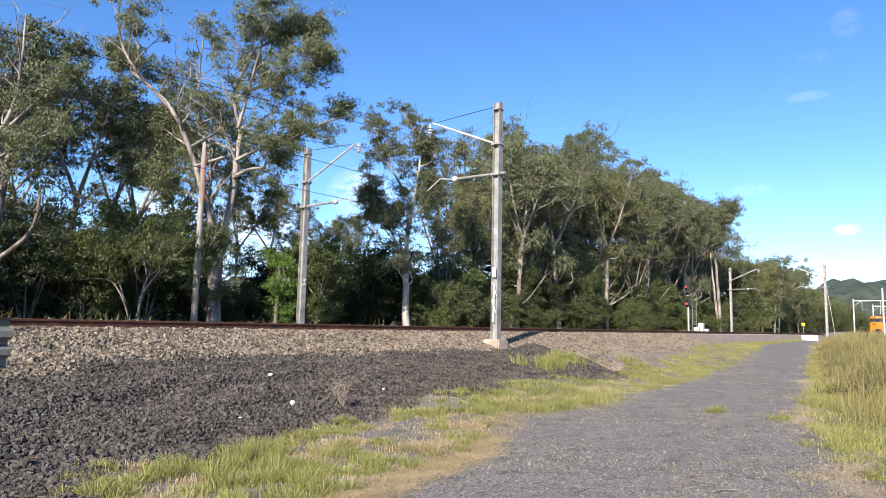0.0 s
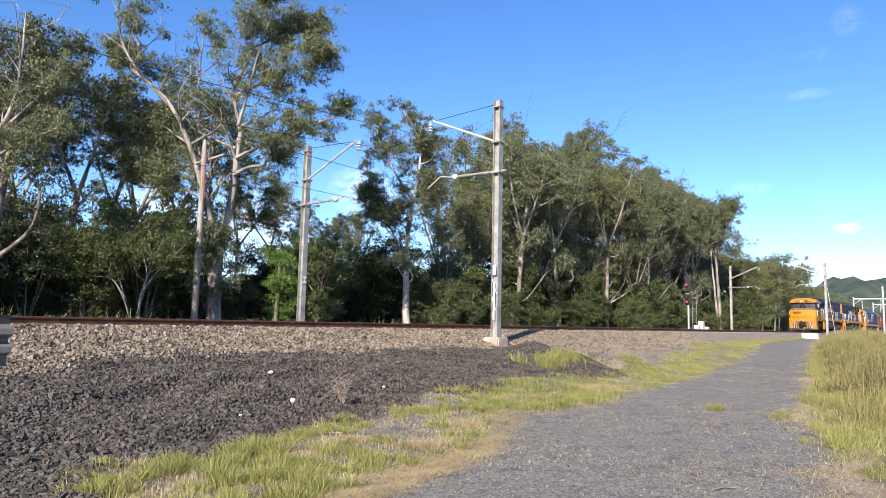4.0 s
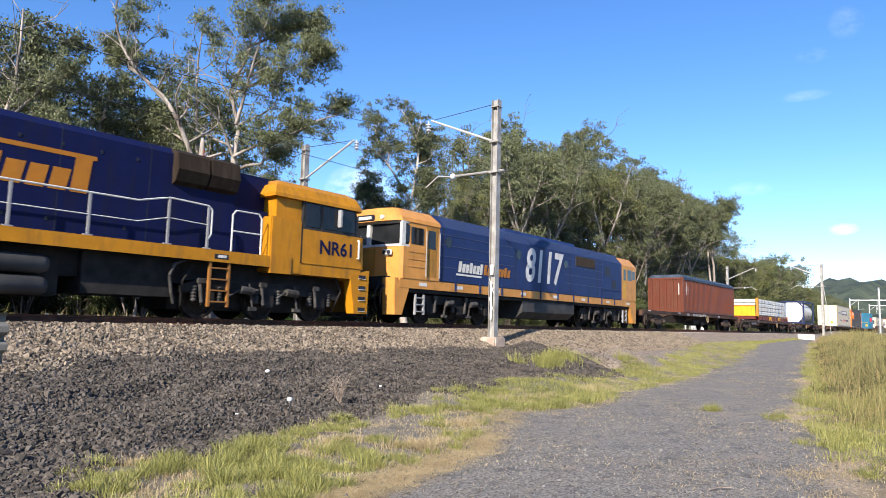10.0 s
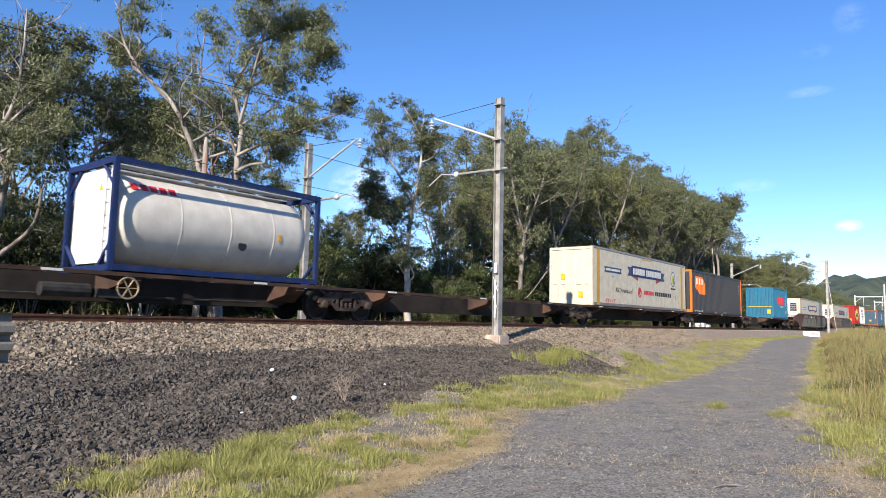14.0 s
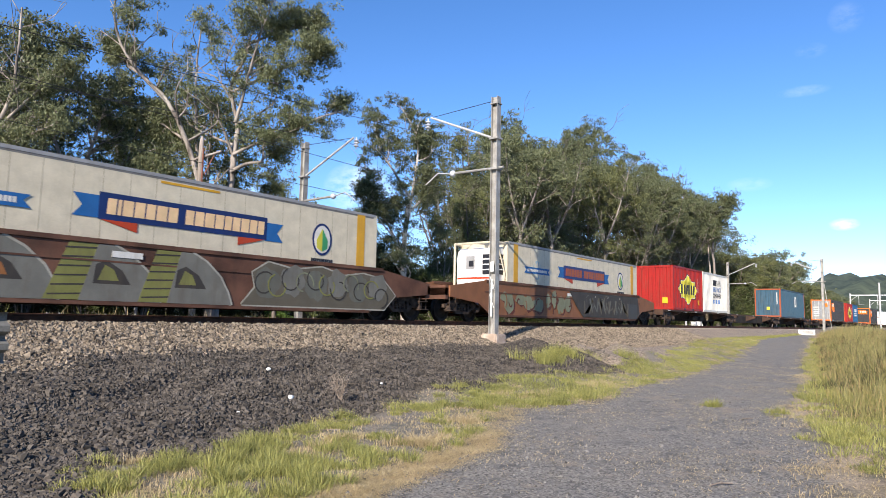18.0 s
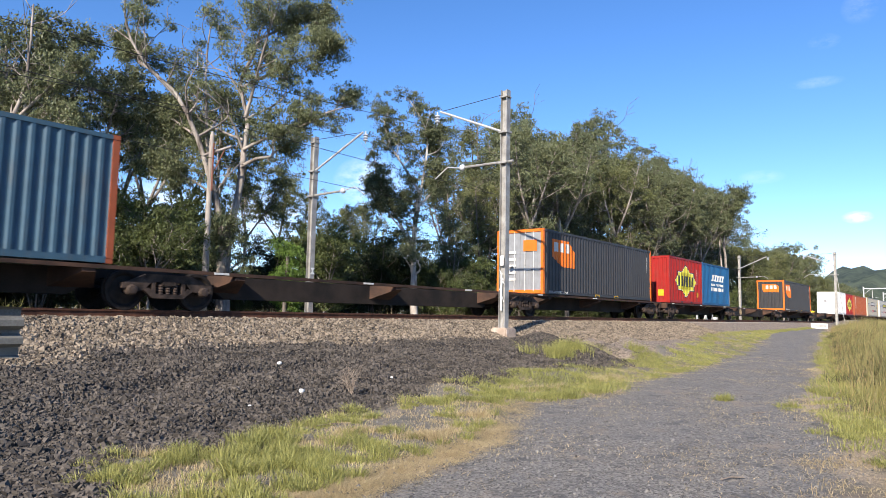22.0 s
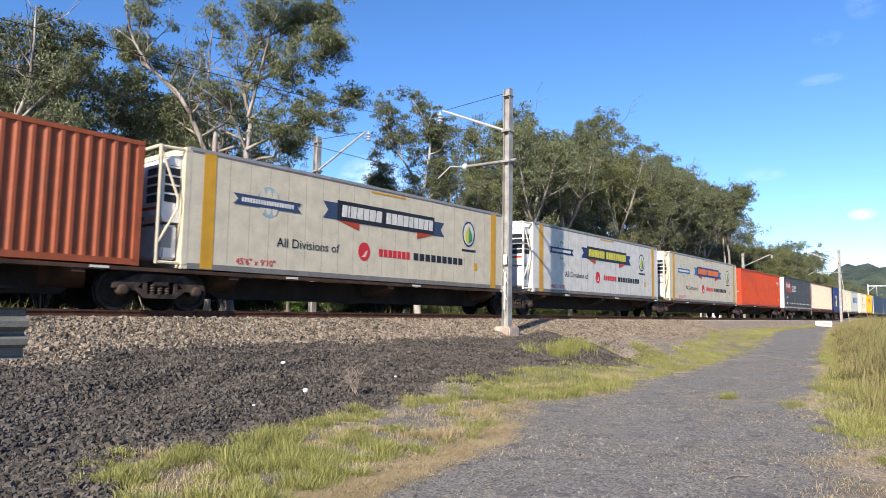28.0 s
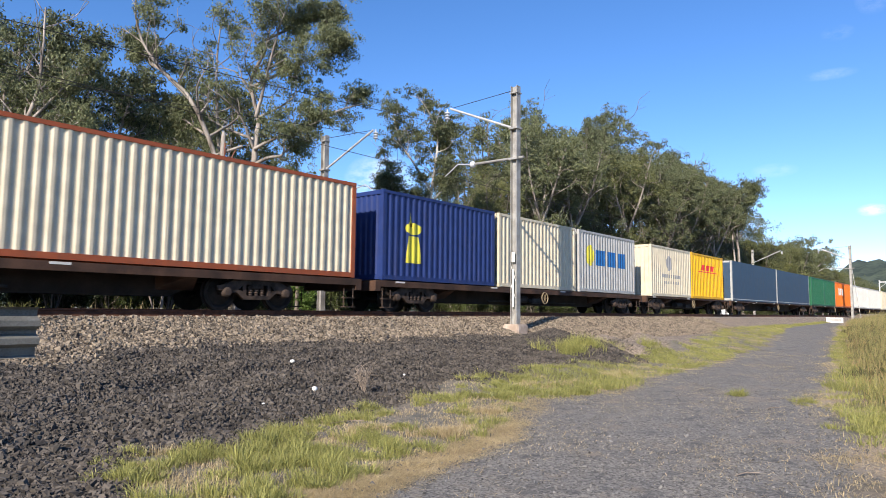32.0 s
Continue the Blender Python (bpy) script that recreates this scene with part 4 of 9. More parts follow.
# ---- grass ----
GRASS = surf("green_grass_blades", (0.1, 0.11, 0.028), (0.48, 0.46, 0.15), 0.5, 0.6, island=0.9, fine=2.0, through_light=0.3)
WEED = surf("dull_weeds", (0.03, 0.032, 0.012), (0.13, 0.125, 0.05), 0.5, 0.7, island=0.9, fine=2.0, through_light=0.2)
SEEDING = surf("seeding_grass_blades", (0.11, 0.11, 0.035), (0.47, 0.42, 0.165), 0.5, 0.65, island=0.9, fine=2.0, through_light=0.3)
HAY = surf("brown_seed_grass", (0.18, 0.12, 0.05), (0.6, 0.43, 0.21), 0.5, 0.7, island=0.8, fine=2.0, through_light=0.3)
STRAW = surf("dry_grass_blades", (0.26, 0.195, 0.1), (0.68, 0.55, 0.32), 0.5, 0.7, island=0.8, fine=2.0, through_light=0.3)


def blades(r, x, y, h, lean=0.35, width=0.008, way=None, bends=3):
    """Bent grass blades standing on the ground; way: the bearing towards which each leans."""
    n = len(x)
    z = ground_z(x, y)
    a = r.uniform(0, 6.283, n)
    b = r.uniform(0, 6.283, n) if way is None else way + r.normal(0, 0.5, n)
    w = width * r.uniform(0.6, 1.4, n)
    tilt = lean * (r.normal(0, 1, n) if way is None else r.uniform(0.1, 1.3, n))
    ux, uy = np.cos(a) * w, np.sin(a) * w
    dx, dy = np.cos(b) * tilt * h, np.sin(b) * tilt * h
    rows = []
    for s in np.linspace(0, 1, bends + 1):
        wide = 1.0 - 0.9 * s * s
        px, py, pz = x + dx * s * s, y + dy * s * s, z + np.maximum(h * s * (1 - 0.45 * np.abs(tilt) * s), 0.024 * min(3 * s, 1.0))
        rows += [np.stack([px - ux * wide, py - uy * wide, pz], -1), np.stack([px + ux * wide, py + uy * wide, pz], -1)]
    v = np.stack(rows, 1).reshape(-1, 3)
    f = np.array([(2 * i, 2 * i + 1, 2 * i + 3, 2 * i + 2) for i in range(bends)])
    return v, (f[None] + 2 * (bends + 1) * np.arange(n)[:, None, None]).reshape(-1, 4)


def turf(name, seed, centres, per, radius, height, material, label, lean=0.35, width=0.008, fan=False, bends=2, edge=None):
    """Tufts about centres: each has its own height; fan: blades lean out from the tuft's heart."""
    r = np.random.default_rng(seed)
    c = np.asarray(centres)
    k = len(c)
    spread_x, spread_y = r.normal(0, radius, k * per), r.normal(0, radius, k * per)
    x, y = np.repeat(c[:, 0], per) + spread_x, np.repeat(c[:, 1], per) + spread_y
    tall = r.uniform(0.45, 1.25, k) * (1 + 0.3 * rough(c[:, 0], c[:, 1], 0.7))
    h = height * np.repeat(tall, per) * r.uniform(0.4, 1.2, k * per)
    if edge:
        # lower towards the path
        h = h * np.clip(0.45 + 0.35 * (edge(x) - y), 0.4, 1.15)
    v, f = blades(r, x, y, h, lean, width, np.arctan2(spread_y, spread_x) if fan else None, bends)
    return tagged(link(name, flat_mesh(name, v, f), material), label, "grass", kind="stuff")


rg = np.random.default_rng(77)


def scatter(n, x0, x1, low, high, keep):
    x = x0 + (x1 - x0) * rg.random(n) ** 1.6
    a, b = low(x), high(x)
    y = a + (b - a) * rg.random(n)
    ok = rg.random(n) < keep(x, y)
    return np.stack([x[ok], y[ok]], -1)


def about(x, y, sx, sy, n):
    return rg.normal(0, 1, (n, 2)) * (sx, sy) + (x, y)


def bare_patch(x, y):
    """1 on the trodden litter in the near verge, else 0."""
    return np.exp(-(((x - 5.35) * 0.75 + (y - 6.1) * 0.66) / 0.42) ** 2 - ((-(x - 5.35) * 0.66 + (y - 6.1) * 0.75) / 0.28) ** 2)


patchy = lambda x, y: np.clip(0.6 - 0.15 * step(7, 9, x) + 0.2 * step(9, 14, x) + 0.5 * rough(x, y, 1.0) + 0.5 * rough(x, y, 2.6), 0.03, 1) * (1 - bare_patch(x, y)) * (1 - 0.75 * step(7.0, 8.0, x) * (1 - step(9.6, 11.0, x)) * (1 - step(6.9, 7.6, y))) * (1 - 0.6 * step(8.0, 9.0, x) * (1 - step(11.0, 12.0, x)) * step(7.4, 8.2, y))
gravelly = lambda x, y: np.clip(0.5 - 0.5 * patchy(x, y), 0, 1)
# full tufts near by, thinner turf further along
turf("verge_grass", 1, scatter(760, 2.7, 13, lambda x: verge_low(x) - 0.05, lambda x: bank_edge(x) + 0.1, patchy), 130, 0.06, 0.155, GRASS, "green grass in tufts along the gravel path", 0.85, 0.0032, True, 3)
turf("verge_turf", 21, scatter(2200, 9, 70, lambda x: verge_low(x) + 0.1, bank_edge, patchy), 50, 0.13, 0.13, GRASS, "short green grass further along the path", 0.8, 0.005, True)
turf("dry_verge_grass", 2, scatter(1500, 3.0, 50, verge_low, bank_edge, lambda x, y: 0.85 - 0.5 * patchy(x, y)), 34, 0.14, 0.075, STRAW, "dry straw-coloured grass along the gravel path", 1.4, 0.003, True)
turf("straw_litter", 3, np.concatenate([scatter(1100, 3.6, 9.5, lambda x: verge_low(x) - 0.42, lambda x: verge_low(x) + 0.1, lambda x, y: 1 - 0.8 * step(6.5, 9.0, x)), about(5.35, 6.1, 0.45, 0.3, 70), scatter(700, 8, 40, lambda x: verge_low(x) - 0.3, lambda x: verge_low(x) + 0.5, lambda x, y: np.clip(0.4 + 0.6 * rough(x, y, 1.1), 0, 1))]), 34, 0.1, 0.03, STRAW, "loose straw trodden into the path's edge", 5.0, 0.0024, bends=1)
turf("clump_of_grass", 4, np.concatenate([about(17.9, 10.1, 0.5, 0.25, 9), about(18.7, 10.2, 0.35, 0.3, 8), about(20.7, 10.2, 0.12, 0.25, 4), about(23.6, 9.9, 0.4, 0.3, 4)]), 150, 0.13, 0.42, GRASS, "taller grass clump below the mast", 0.6, 0.005, True)
turf("clump_of_dry_grass", 5, np.concatenate([about(6.5, 5.5, 0.3, 0.12, 12), about(3.67, 6.98, 0.06, 0.06, 3), about(8.4, 6.1, 0.25, 0.12, 7), about(6.1, 6.3, 0.2, 0.15, 5), about(12.5, 7.6, 0.6, 0.2, 8), about(15.0, 7.3, 0.8, 0.2, 8)]), 130, 0.08, 0.16, STRAW, "pale dry grass clumps at the path's edge", 0.9, 0.003, True)
turf("path_tufts", 6, np.concatenate([about(13.6, 4.0, 0.16, 0.1, 6), about(13.5, 2.75, 0.25, 0.1, 5), about(10.6, 1.55, 0.3, 0.12, 7), about(9.0, 1.0, 0.25, 0.1, 4), about(3.1, 6.8, 0.08, 0.1, 3), about(2.75, 6.3, 0.08, 0.1, 2)]), 80, 0.06, 0.13, GRASS, "small green tufts growing in the path", 1.1, 0.0035, True)
turf("path_straw", 14, scatter(8500, 3.4, 30, lambda x: path_edge(x), verge_low, lambda x, y: np.clip(0.25 + 0.9 * rough(x, y, 0.9) + 0.4 * rough(x, y, 3.0), 0, 1)), 3, 0.2, 0.014, STRAW, "scattered straw lying flat on the gravel path", 9.0, 0.0034, bends=1)
# taller grass on the far side of the path
turf("tall_grass", 7, scatter(2300, 13, 75, lambda x: path_edge(x) - 5.0, lambda x: path_edge(x) - 0.8, lambda x, y: 0.35 + 0.5 * step(15, 20, x)), 34, 0.16, 0.62, SEEDING, "tall unmown grass beside the path", 0.9, 0.0045, edge=path_edge)
turf("tall_dry_grass", 8, scatter(1500, 13, 75, lambda x: path_edge(x) - 5.0, lambda x: path_edge(x) - 0.6, lambda x, y: 0.3 + 0.5 * step(14, 19, x)), 16, 0.18, 0.64, HAY, "tall dry seed-headed grass beside the path", 0.9, 0.0035, edge=path_edge)
turf("path_weeds", 13, scatter(800, 14, 60, lambda x: path_edge(x) - 5.0, lambda x: path_edge(x) - 0.6, lambda x, y: np.clip(0.4 + 0.9 * rough(x, y, 0.6), 0, 1)), 26, 0.22, 0.55, WEED, "leafy dull green weeds in the tall grass", 0.9, 0.012, edge=path_edge)
turf("path_side_grass", 9, scatter(1300, 9.5, 60, lambda x: path_edge(x) - 1.6, lambda x: path_edge(x), lambda x, y: 0.15 + patchy(x, y)), 44, 0.1, 0.16, GRASS, "short green grass at the side of the path", 0.9, 0.004, True)
turf("path_side_straw", 10, scatter(1900, 6, 60, lambda x: path_edge(x) - 1.8, lambda x: path_edge(x) + 0.45, lambda x, y: np.clip(0.55 + 0.6 * rough(x, y, 0.9), 0, 1)), 20, 0.14, 0.06, STRAW, "dry straw at the side of the path", 3.0, 0.003)
turf("trackside_weeds", 11, scatter(900, 4, 110, lambda x: 23.4 + 0 * x, lambda x: 26.0 + 0 * x, lambda x, y: np.clip(0.5 + 0.6 * rough(x, y, 0.5), 0, 1)), 18, 0.2, 0.55, WEED, "rank grass and weeds beyond the tracks", 0.5, 0.014)
turf("dry_weeds", 12, scatter(500, 4, 110, lambda x: 23.2 + 0 * x, lambda x: 25.5 + 0 * x, lambda x, y: np.clip(0.5 - 0.6 * rough(x, y, 0.5), 0, 1)), 10, 0.25, 0.5, STRAW, "dry weeds beyond the tracks", 0.6, 0.01)
turf("green_trackside_grass", 15, np.concatenate([about(70.0, 24.2, 3.0, 0.5, 26), about(57.0, 24.4, 4.0, 0.4, 18), about(8.0, 24.4, 2.5, 0.5, 16), about(13.0, 24.2, 0.6, 0.3, 5)]), 60, 0.2, 0.6, GRASS, "bright grass beyond the tracks", 0.7, 0.012, True)

# ---- small trackside things ----
r5 = np.random.default_rng(9)
BONE = surf("white_stone", (0.6, 0.58, 0.55), (0.8, 0.79, 0.76), 5.0, 0.8, bump=0.2)
TWIG = surf("dead_twig", (0.16, 0.12, 0.09), (0.34, 0.28, 0.22), 8.0, 0.9)


def pale_stone(x, y, size):
    bm = bmesh.new()
    bmesh.ops.create_icosphere(bm, subdivisions=2, radius=size)
    for v in bm.verts:
        v.co *= 0.85 + 0.3 * noise.noise(v.co * 14 + Vector((x, y, 0)))
        v.co.z *= 0.8
    ob = part("pale_stone", Build().take(bm), BONE, None, at=(x, y, float(ground_z(x, y)) + size * 0.6))
    return tagged(ob, "small white stone lying on dark gravel", "stone", "white stones")


pale_stone(7.25, 8.82, 0.06)
pale_stone(8.42, 10.96, 0.06)
pale_stone(9.9, 9.3, 0.035)
pale_stone(6.1, 8.6, 0.03)

bare = thing("dead_twiggy_shrub", 8.15, 8.6, float(ground_z(8.15, 8.6)), "leafless grey twiggy shrub standing in dark gravel", "shrub")
tw = []
for k in range(16):
    a, l = r5.uniform(0, 6.28), r5.uniform(0.2, 0.5)
    e = np.array([math.cos(a) * l * 0.35, math.sin(a) * l * 0.35, l])
    tw.append((limb_curve([(0, 0, -0.03), e * 0.5 + r5.normal(0, 0.02, 3), e], 5), np.linspace(0.006, 0.002, 5)))
    for _ in range(3):
        t = e * r5.uniform(0.4, 0.9)
        tw.append((limb_curve([t, t + r5.normal(0, 0.07, 3) + (0, 0, 0.06), t + r5.normal(0, 0.12, 3) + (0, 0, 0.12)], 4), np.linspace(0.003, 0.0015, 4)))
v, f = tubes(tw, 4)
link("twig_mass", flat_mesh("twig_mass", v, f), TWIG, bare)
for x, y, a, l in ((5.88, 7.72, 0.7, 0.45), (6.25, 6.9, -0.3, 0.5), (9.0, 7.6, 0.2, 0.35), (7.0, 2.0, -0.5, 0.3), (12.0, 3.0, -0.35, 0.4)):
    st = Build().tube([(-l / 2, 0, 0.012), (0, 0.03, 0.02), (l / 2, 0, 0.014)], 0.007, 5)
    ob = part("fallen_stick", st, TWIG, None, at=(x, y, float(ground_z(x, y)) + 0.012))
    ob.rotation_euler.z = a
    tagged(ob, "thin dry stick lying on the gravel", "stick", "fallen sticks")

# steel barrier whose end shows at the edge of the view
RAIL_STEEL = surf("aged_guard_rail_steel", (0.05, 0.05, 0.044), (0.17, 0.168, 0.15), 2.0, 0.75, 0.0, 0.1, grime=(0.1, 0.07, 0.05), grime_amount=0.5)
barrier = thing("guard_rail", 1.166, 3.3, 0.022, "galvanised steel guard rail ending beside the bank", "guard rail")
barrier.scale = (0.55, 0.55, 0.55)
wave = [(-0.04, -0.36), (0.0, -0.34), (0.0, -0.28), (-0.085, -0.25), (-0.085, -0.205), (0.0, -0.17), (0.0, -0.145), (-0.085, -0.11), (-0.085, -0.065), (0.0, -0.03), (0.0, 0.02), (-0.04, 0.04)]
beam = wave + [(y + 0.006, z) for y, z in wave[::-1]]
part("beam", Build().prism(beam, -9, -0.06, "x"), RAIL_STEEL, barrier, "wave-shaped steel beam")
for x in (-1.4, -3.4, -5.4, -7.4):
    part("barrier_post", h_section(Build(), 0.1, 0.15, -3.0, 0.02, 0.01), RAIL_STEEL, barrier, at=(x, 0.1, 0))

# weathered timber pole with a cross arm
TIMBER = surf("weathered_timber", (0.2, 0.165, 0.135), (0.46, 0.42, 0.37), 1.5, 0.9, bump=0.4, fine=18.0, stretch=(1, 1, 0.15))
RAW = surf("reddish_timber", (0.2, 0.08, 0.05), (0.34, 0.15, 0.1), 2.0, 0.9, bump=0.3, stretch=(1, 1, 0.2))
pole = thing("timber_pole", 16.6, 27.2, 0, "old weathered timber pole with a broken cross arm", "pole")
part("pole_shaft", Build().lathe([(0.15, -0.6), (0.14, 2.0), (0.125, 5.0), (0.115, 7.6), (0.09, 8.0), (0.04, 8.15)], (0, 0, 0), "z", 12), TIMBER, pole, smooth=True)
part("cross_arm", Build().rod((-0.2, 0.35, 7.05), (0.62, -0.62, 7.5), 0.06, 6), TIMBER, pole)
part("brace", Build().rod((0.12, -0.14, 6.4), (0.4, -0.4, 7.3), 0.03, 5), RAW, pole)
part("split_face", Build().prism([(-0.02, 5.4), (0.06, 5.4), (0.05, 7.6), (-0.01, 7.6)], -0.14, -0.1), RAW, pole, "reddish split timber face")

# colour light signal beyond the tracks
SIGNAL_BLACK = surf("signal_black", (0.01, 0.01, 0.01), (0.03, 0.03, 0.03), 5.0, 0.6)
glow = bpy.data.materials.new("red_signal_lamp")
glow.use_nodes = True
glow.node_tree.nodes["Principled BSDF"].inputs["Base Color"].default_value = (0.4, 0.01, 0.02, 1)
glow.node_tree.nodes["Principled BSDF"].inputs["Emission Color"].default_value = (1.0, 0.03, 0.05, 1)
glow.node_tree.nodes["Principled BSDF"].inputs["Emission Strength"].default_value = 1.6
sig = thing("railway_signal", 68.4, 22.6, 0, "tall black colour-light signal showing red with a ladder", "railway signal")
part("signal_post", Build().rod((0, 0, -0.4), (0, 0, 5.2), 0.09, 10), ARM_STEEL, sig)
for z in (2.4, 3.6):
    hd = part("signal_head", Build().box(-0.2, -0.1, -0.28, 0.28, z, z + 1.1, 0.03), SIGNAL_BLACK, sig)
    for k in range(2):
        part("hood", Build().lathe([(0.13, 0.0), (0.15, -0.25)], (-0.2, 0, z + 0.3 + 0.5 * k), "x", 12), SIGNAL_BLACK, hd)
    part("lens", Build().lathe([(0.085, 0.0), (0.085, -0.02)], (-0.455, 0, z + 0.8 if z > 3 else z + 0.3), "x", 12), glow, hd, "glowing red lens")
part("top_disc", Build().lathe([(0.3, 0.0), (0.36, -0.03), (0.3, -0.06)], (-0.12, 0, 5.05), "x", 16), SIGNAL_BLACK, sig)
lad = Build().rod((0.3, -0.3, -0.3), (0.3, -0.3, 3.4), 0.02, 5).rod((0.3, -0.7, -0.3), (0.3, -0.7, 3.4), 0.02, 5)
for k in range(12):
    lad.rod((0.3, -0.3, 0.1 + 0.28 * k), (0.3, -0.7, 0.1 + 0.28 * k), 0.012, 5)
part("ladder", lad, MAST_STEEL, sig)
part("platform_rail", Build().tube([(0.3, -0.8, 2.6), (0.3, -0.8, 3.6), (0.3, 0.1, 3.6), (0.3, 0.1, 2.6), (0.3, -0.8, 2.6)], 0.02, 5), MAST_STEEL, sig)
for x, y, h in ((73.5, 23.4, 0.8), (75.6, 23.6, 1.3), (77.3, 23.6, 0.7)):
    bx = thing("trackside_cabinet", x, y, float(ground_z(x, y)), "small pale grey trackside equipment box", "equipment box", "trackside boxes")
    part("cabinet_body", Build().box(-0.3, 0.3, -0.25, 0.25, 0.1, h, 0.03), WHITE_TAG, bx)
    part("cabinet_foot", Build().box(-0.2, 0.2, -0.18, 0.18, -0.2, 0.1), CONCRETE, bx)
sgn = thing("yellow_sign", 131.0, 23.5, 0, "small yellow speed sign on a post", "sign")
part("sign_post", Build().rod((0, 0, -0.6), (0, 0, 1.9), 0.04, 8), MAST_STEEL, sgn)
part("sign_plate", Build().box(-0.05, -0.03, -0.28, 0.28, 1.3, 1.75), paint("sign_yellow", (0.8, 0.55, 0.02)), sgn)

# low white concrete marker by the end of the path
lowz = float(ground_z(72, 12.4))
marker = thing("white_barrier_block", 72.0, 12.4, lowz, "low white painted barrier frame beside the ballast", "barrier")
part("barrier_frame", Build().box(-0.08, 0.08, -0.7, 0.7, 0.38, 0.5).box(-0.08, 0.08, -0.7, 0.7, 0.0, 0.12).box(-0.08, 0.08, -0.7, -0.58, 0.12, 0.38).box(-0.08, 0.08, 0.58, 0.7, 0.12, 0.38), WHITE_TAG, marker)
part("barrier_panel", Build().box(-0.04, 0.04, -0.58, 0.58, 0.12, 0.38), CONCRETE, marker)

# portals over the tracks far along the line
for x, y0, y1, h in ((186.0, 12.7, 22.5, 8.0), (225.0, 12.0, 22.5, 8.1)):
    gan = thing("line_gantry", x, 0, 0, "pale steel gantry spanning the tracks", "gantry", "line gantries")
    for y in (y0, y1):
        part("gantry_leg", h_section(Build(), 0.25, 0.25, -1.2, h + 0.3), ARM_STEEL, gan, at=(0, y, 0))
    part("gantry_beam", Build().box(-0.12, 0.12, y0, y1, h - 0.24, h), ARM_STEEL, gan)
    for y, s in ((y0, 1), (y1, -1)):
        part("knee_brace", Build().rod((0, y, h - 1.5), (0, y + s * 1.5, h - 0.2), 0.06, 6), ARM_STEEL, gan)
    for yy in (TRACK_Y, FAR_Y):
        part("drop_arm", Build().rod((0, yy + 0.8, h - 0.2), (0, yy + 0.8, h - 2.4), 0.05, 6).rod((0, yy + 0.8, h - 2.3), (0, yy - 0.4, h - 2.2), 0.03, 6), ARM_STEEL, gan)
for x, y, h in ((112.0, 10.0, 6.4),):
    po = thing("steel_post", x, y, 0, "tall pale steel post beside the track", "post", "steel posts")
    part("post_shaft", Build().rod((0, 0, -1.4), (0, 0, h), 0.13, 8), ARM_STEEL, po)
    part("post_cap", Build().lathe([(0.15, 0.0), (0.15, 0.06), (0.05, 0.12)], (0, 0, h), "z", 10), ARM_STEEL, po)
stay = thing("stay_pole", 86.0, 12.2, 0, "thin stay rod leaning against the distant mast", "stay rod")
part("stay_rod", Build().rod((0, 0, -0.9), (1.0, 0.9, 5.5), 0.03, 6), MAST_STEEL, stay)

# ---- wooded ridge far off ----
RIDGE = surf("distant_forest", (0.024, 0.037, 0.026), (0.085, 0.105, 0.062), 0.035, 0.95, bump=1.0, fine=0.16)
ra = np.radians(np.linspace(-150, 175, 500))
deg = np.degrees(ra)
crest = 50 + 30 * np.exp(-((deg - 86) / 8.5) ** 4) + 5 * np.exp(-((deg - 82.3) / 1.6) ** 2) + 24 * np.exp(-((deg - 104) / 9) ** 2) + 24 * np.exp(-((deg - 130) / 16) ** 2)
# hills behind the view are unseen, added to cut sky light on the train
crest += 45 * np.exp(-((deg + 120) / 40) ** 2) + 1.6 * np.sin(deg * 3.1) + 1.2 * np.sin(deg * 7.3 + 1.0)
crest *= 1 - 0.55 * np.exp(-((np.degrees(ra) - 62) / 13) ** 2)
rows, rr = [], np.random.default_rng(4)
for k, (dist, up) in enumerate(((700, -0.1), (820, 0.3), (960, 0.62), (1100, 0.88), (1230, 1.0), (1500, 0.75))):
    bump = 3.5 * rr.normal(0, 1, len(ra)) * (k > 0)
    rows.append(np.stack([np.sin(ra) * dist, np.cos(ra) * dist, crest * up + bump], -1))
rv = np.array(rows).reshape(-1, 3)
m = len(ra)
ri = np.arange(len(rows) * m).reshape(len(rows), m)
rf = np.stack([ri[:-1, :-1], ri[:-1, 1:], ri[1:, 1:], ri[1:, :-1]], -1).reshape(-1, 4)
tagged(link("distant_ridge", flat_mesh("distant_ridge", rv, rf), RIDGE, smooth=True), "wooded hills far beyond the line, with unseen hills added behind the view", "hill", kind="structure")

# ---- the train: wagons ----
WAGON = surf("rust_brown_wagon_paint", (0.026, 0.015, 0.0105), (0.09, 0.046, 0.028), 1.5, 0.85, bump=0.15, grime=(0.03, 0.02, 0.015), grime_amount=0.6)
BOGIE = surf("dusty_cast_steel", (0.016, 0.0115, 0.009), (0.085, 0.058, 0.043), 4.0, 0.85, 0.1, 0.2)
WHEEL = surf("brown_wheel_steel", (0.012, 0.0095, 0.008), (0.036, 0.028, 0.023), 6.0, 0.75, 0.3)
BLACK = surf("sooty_black", (0.012, 0.012, 0.012), (0.04, 0.038, 0.036), 4.0, 0.8, 0.1, 0.1)
MARK = paint("off_white_marking", (0.7, 0.68, 0.62), 0.6)
# wagon brown darkened, so the shade under the load is in the colour
SPINE = surf("shade_dark_brown_steel", (0.01, 0.0075, 0.006), (0.034, 0.024, 0.018), 1.5, 0.9, bump=0.1)
BRASS = surf("worn_hand_wheel", (0.2, 0.15, 0.09), (0.42, 0.33, 0.2), 6.0, 0.6, 0.4)


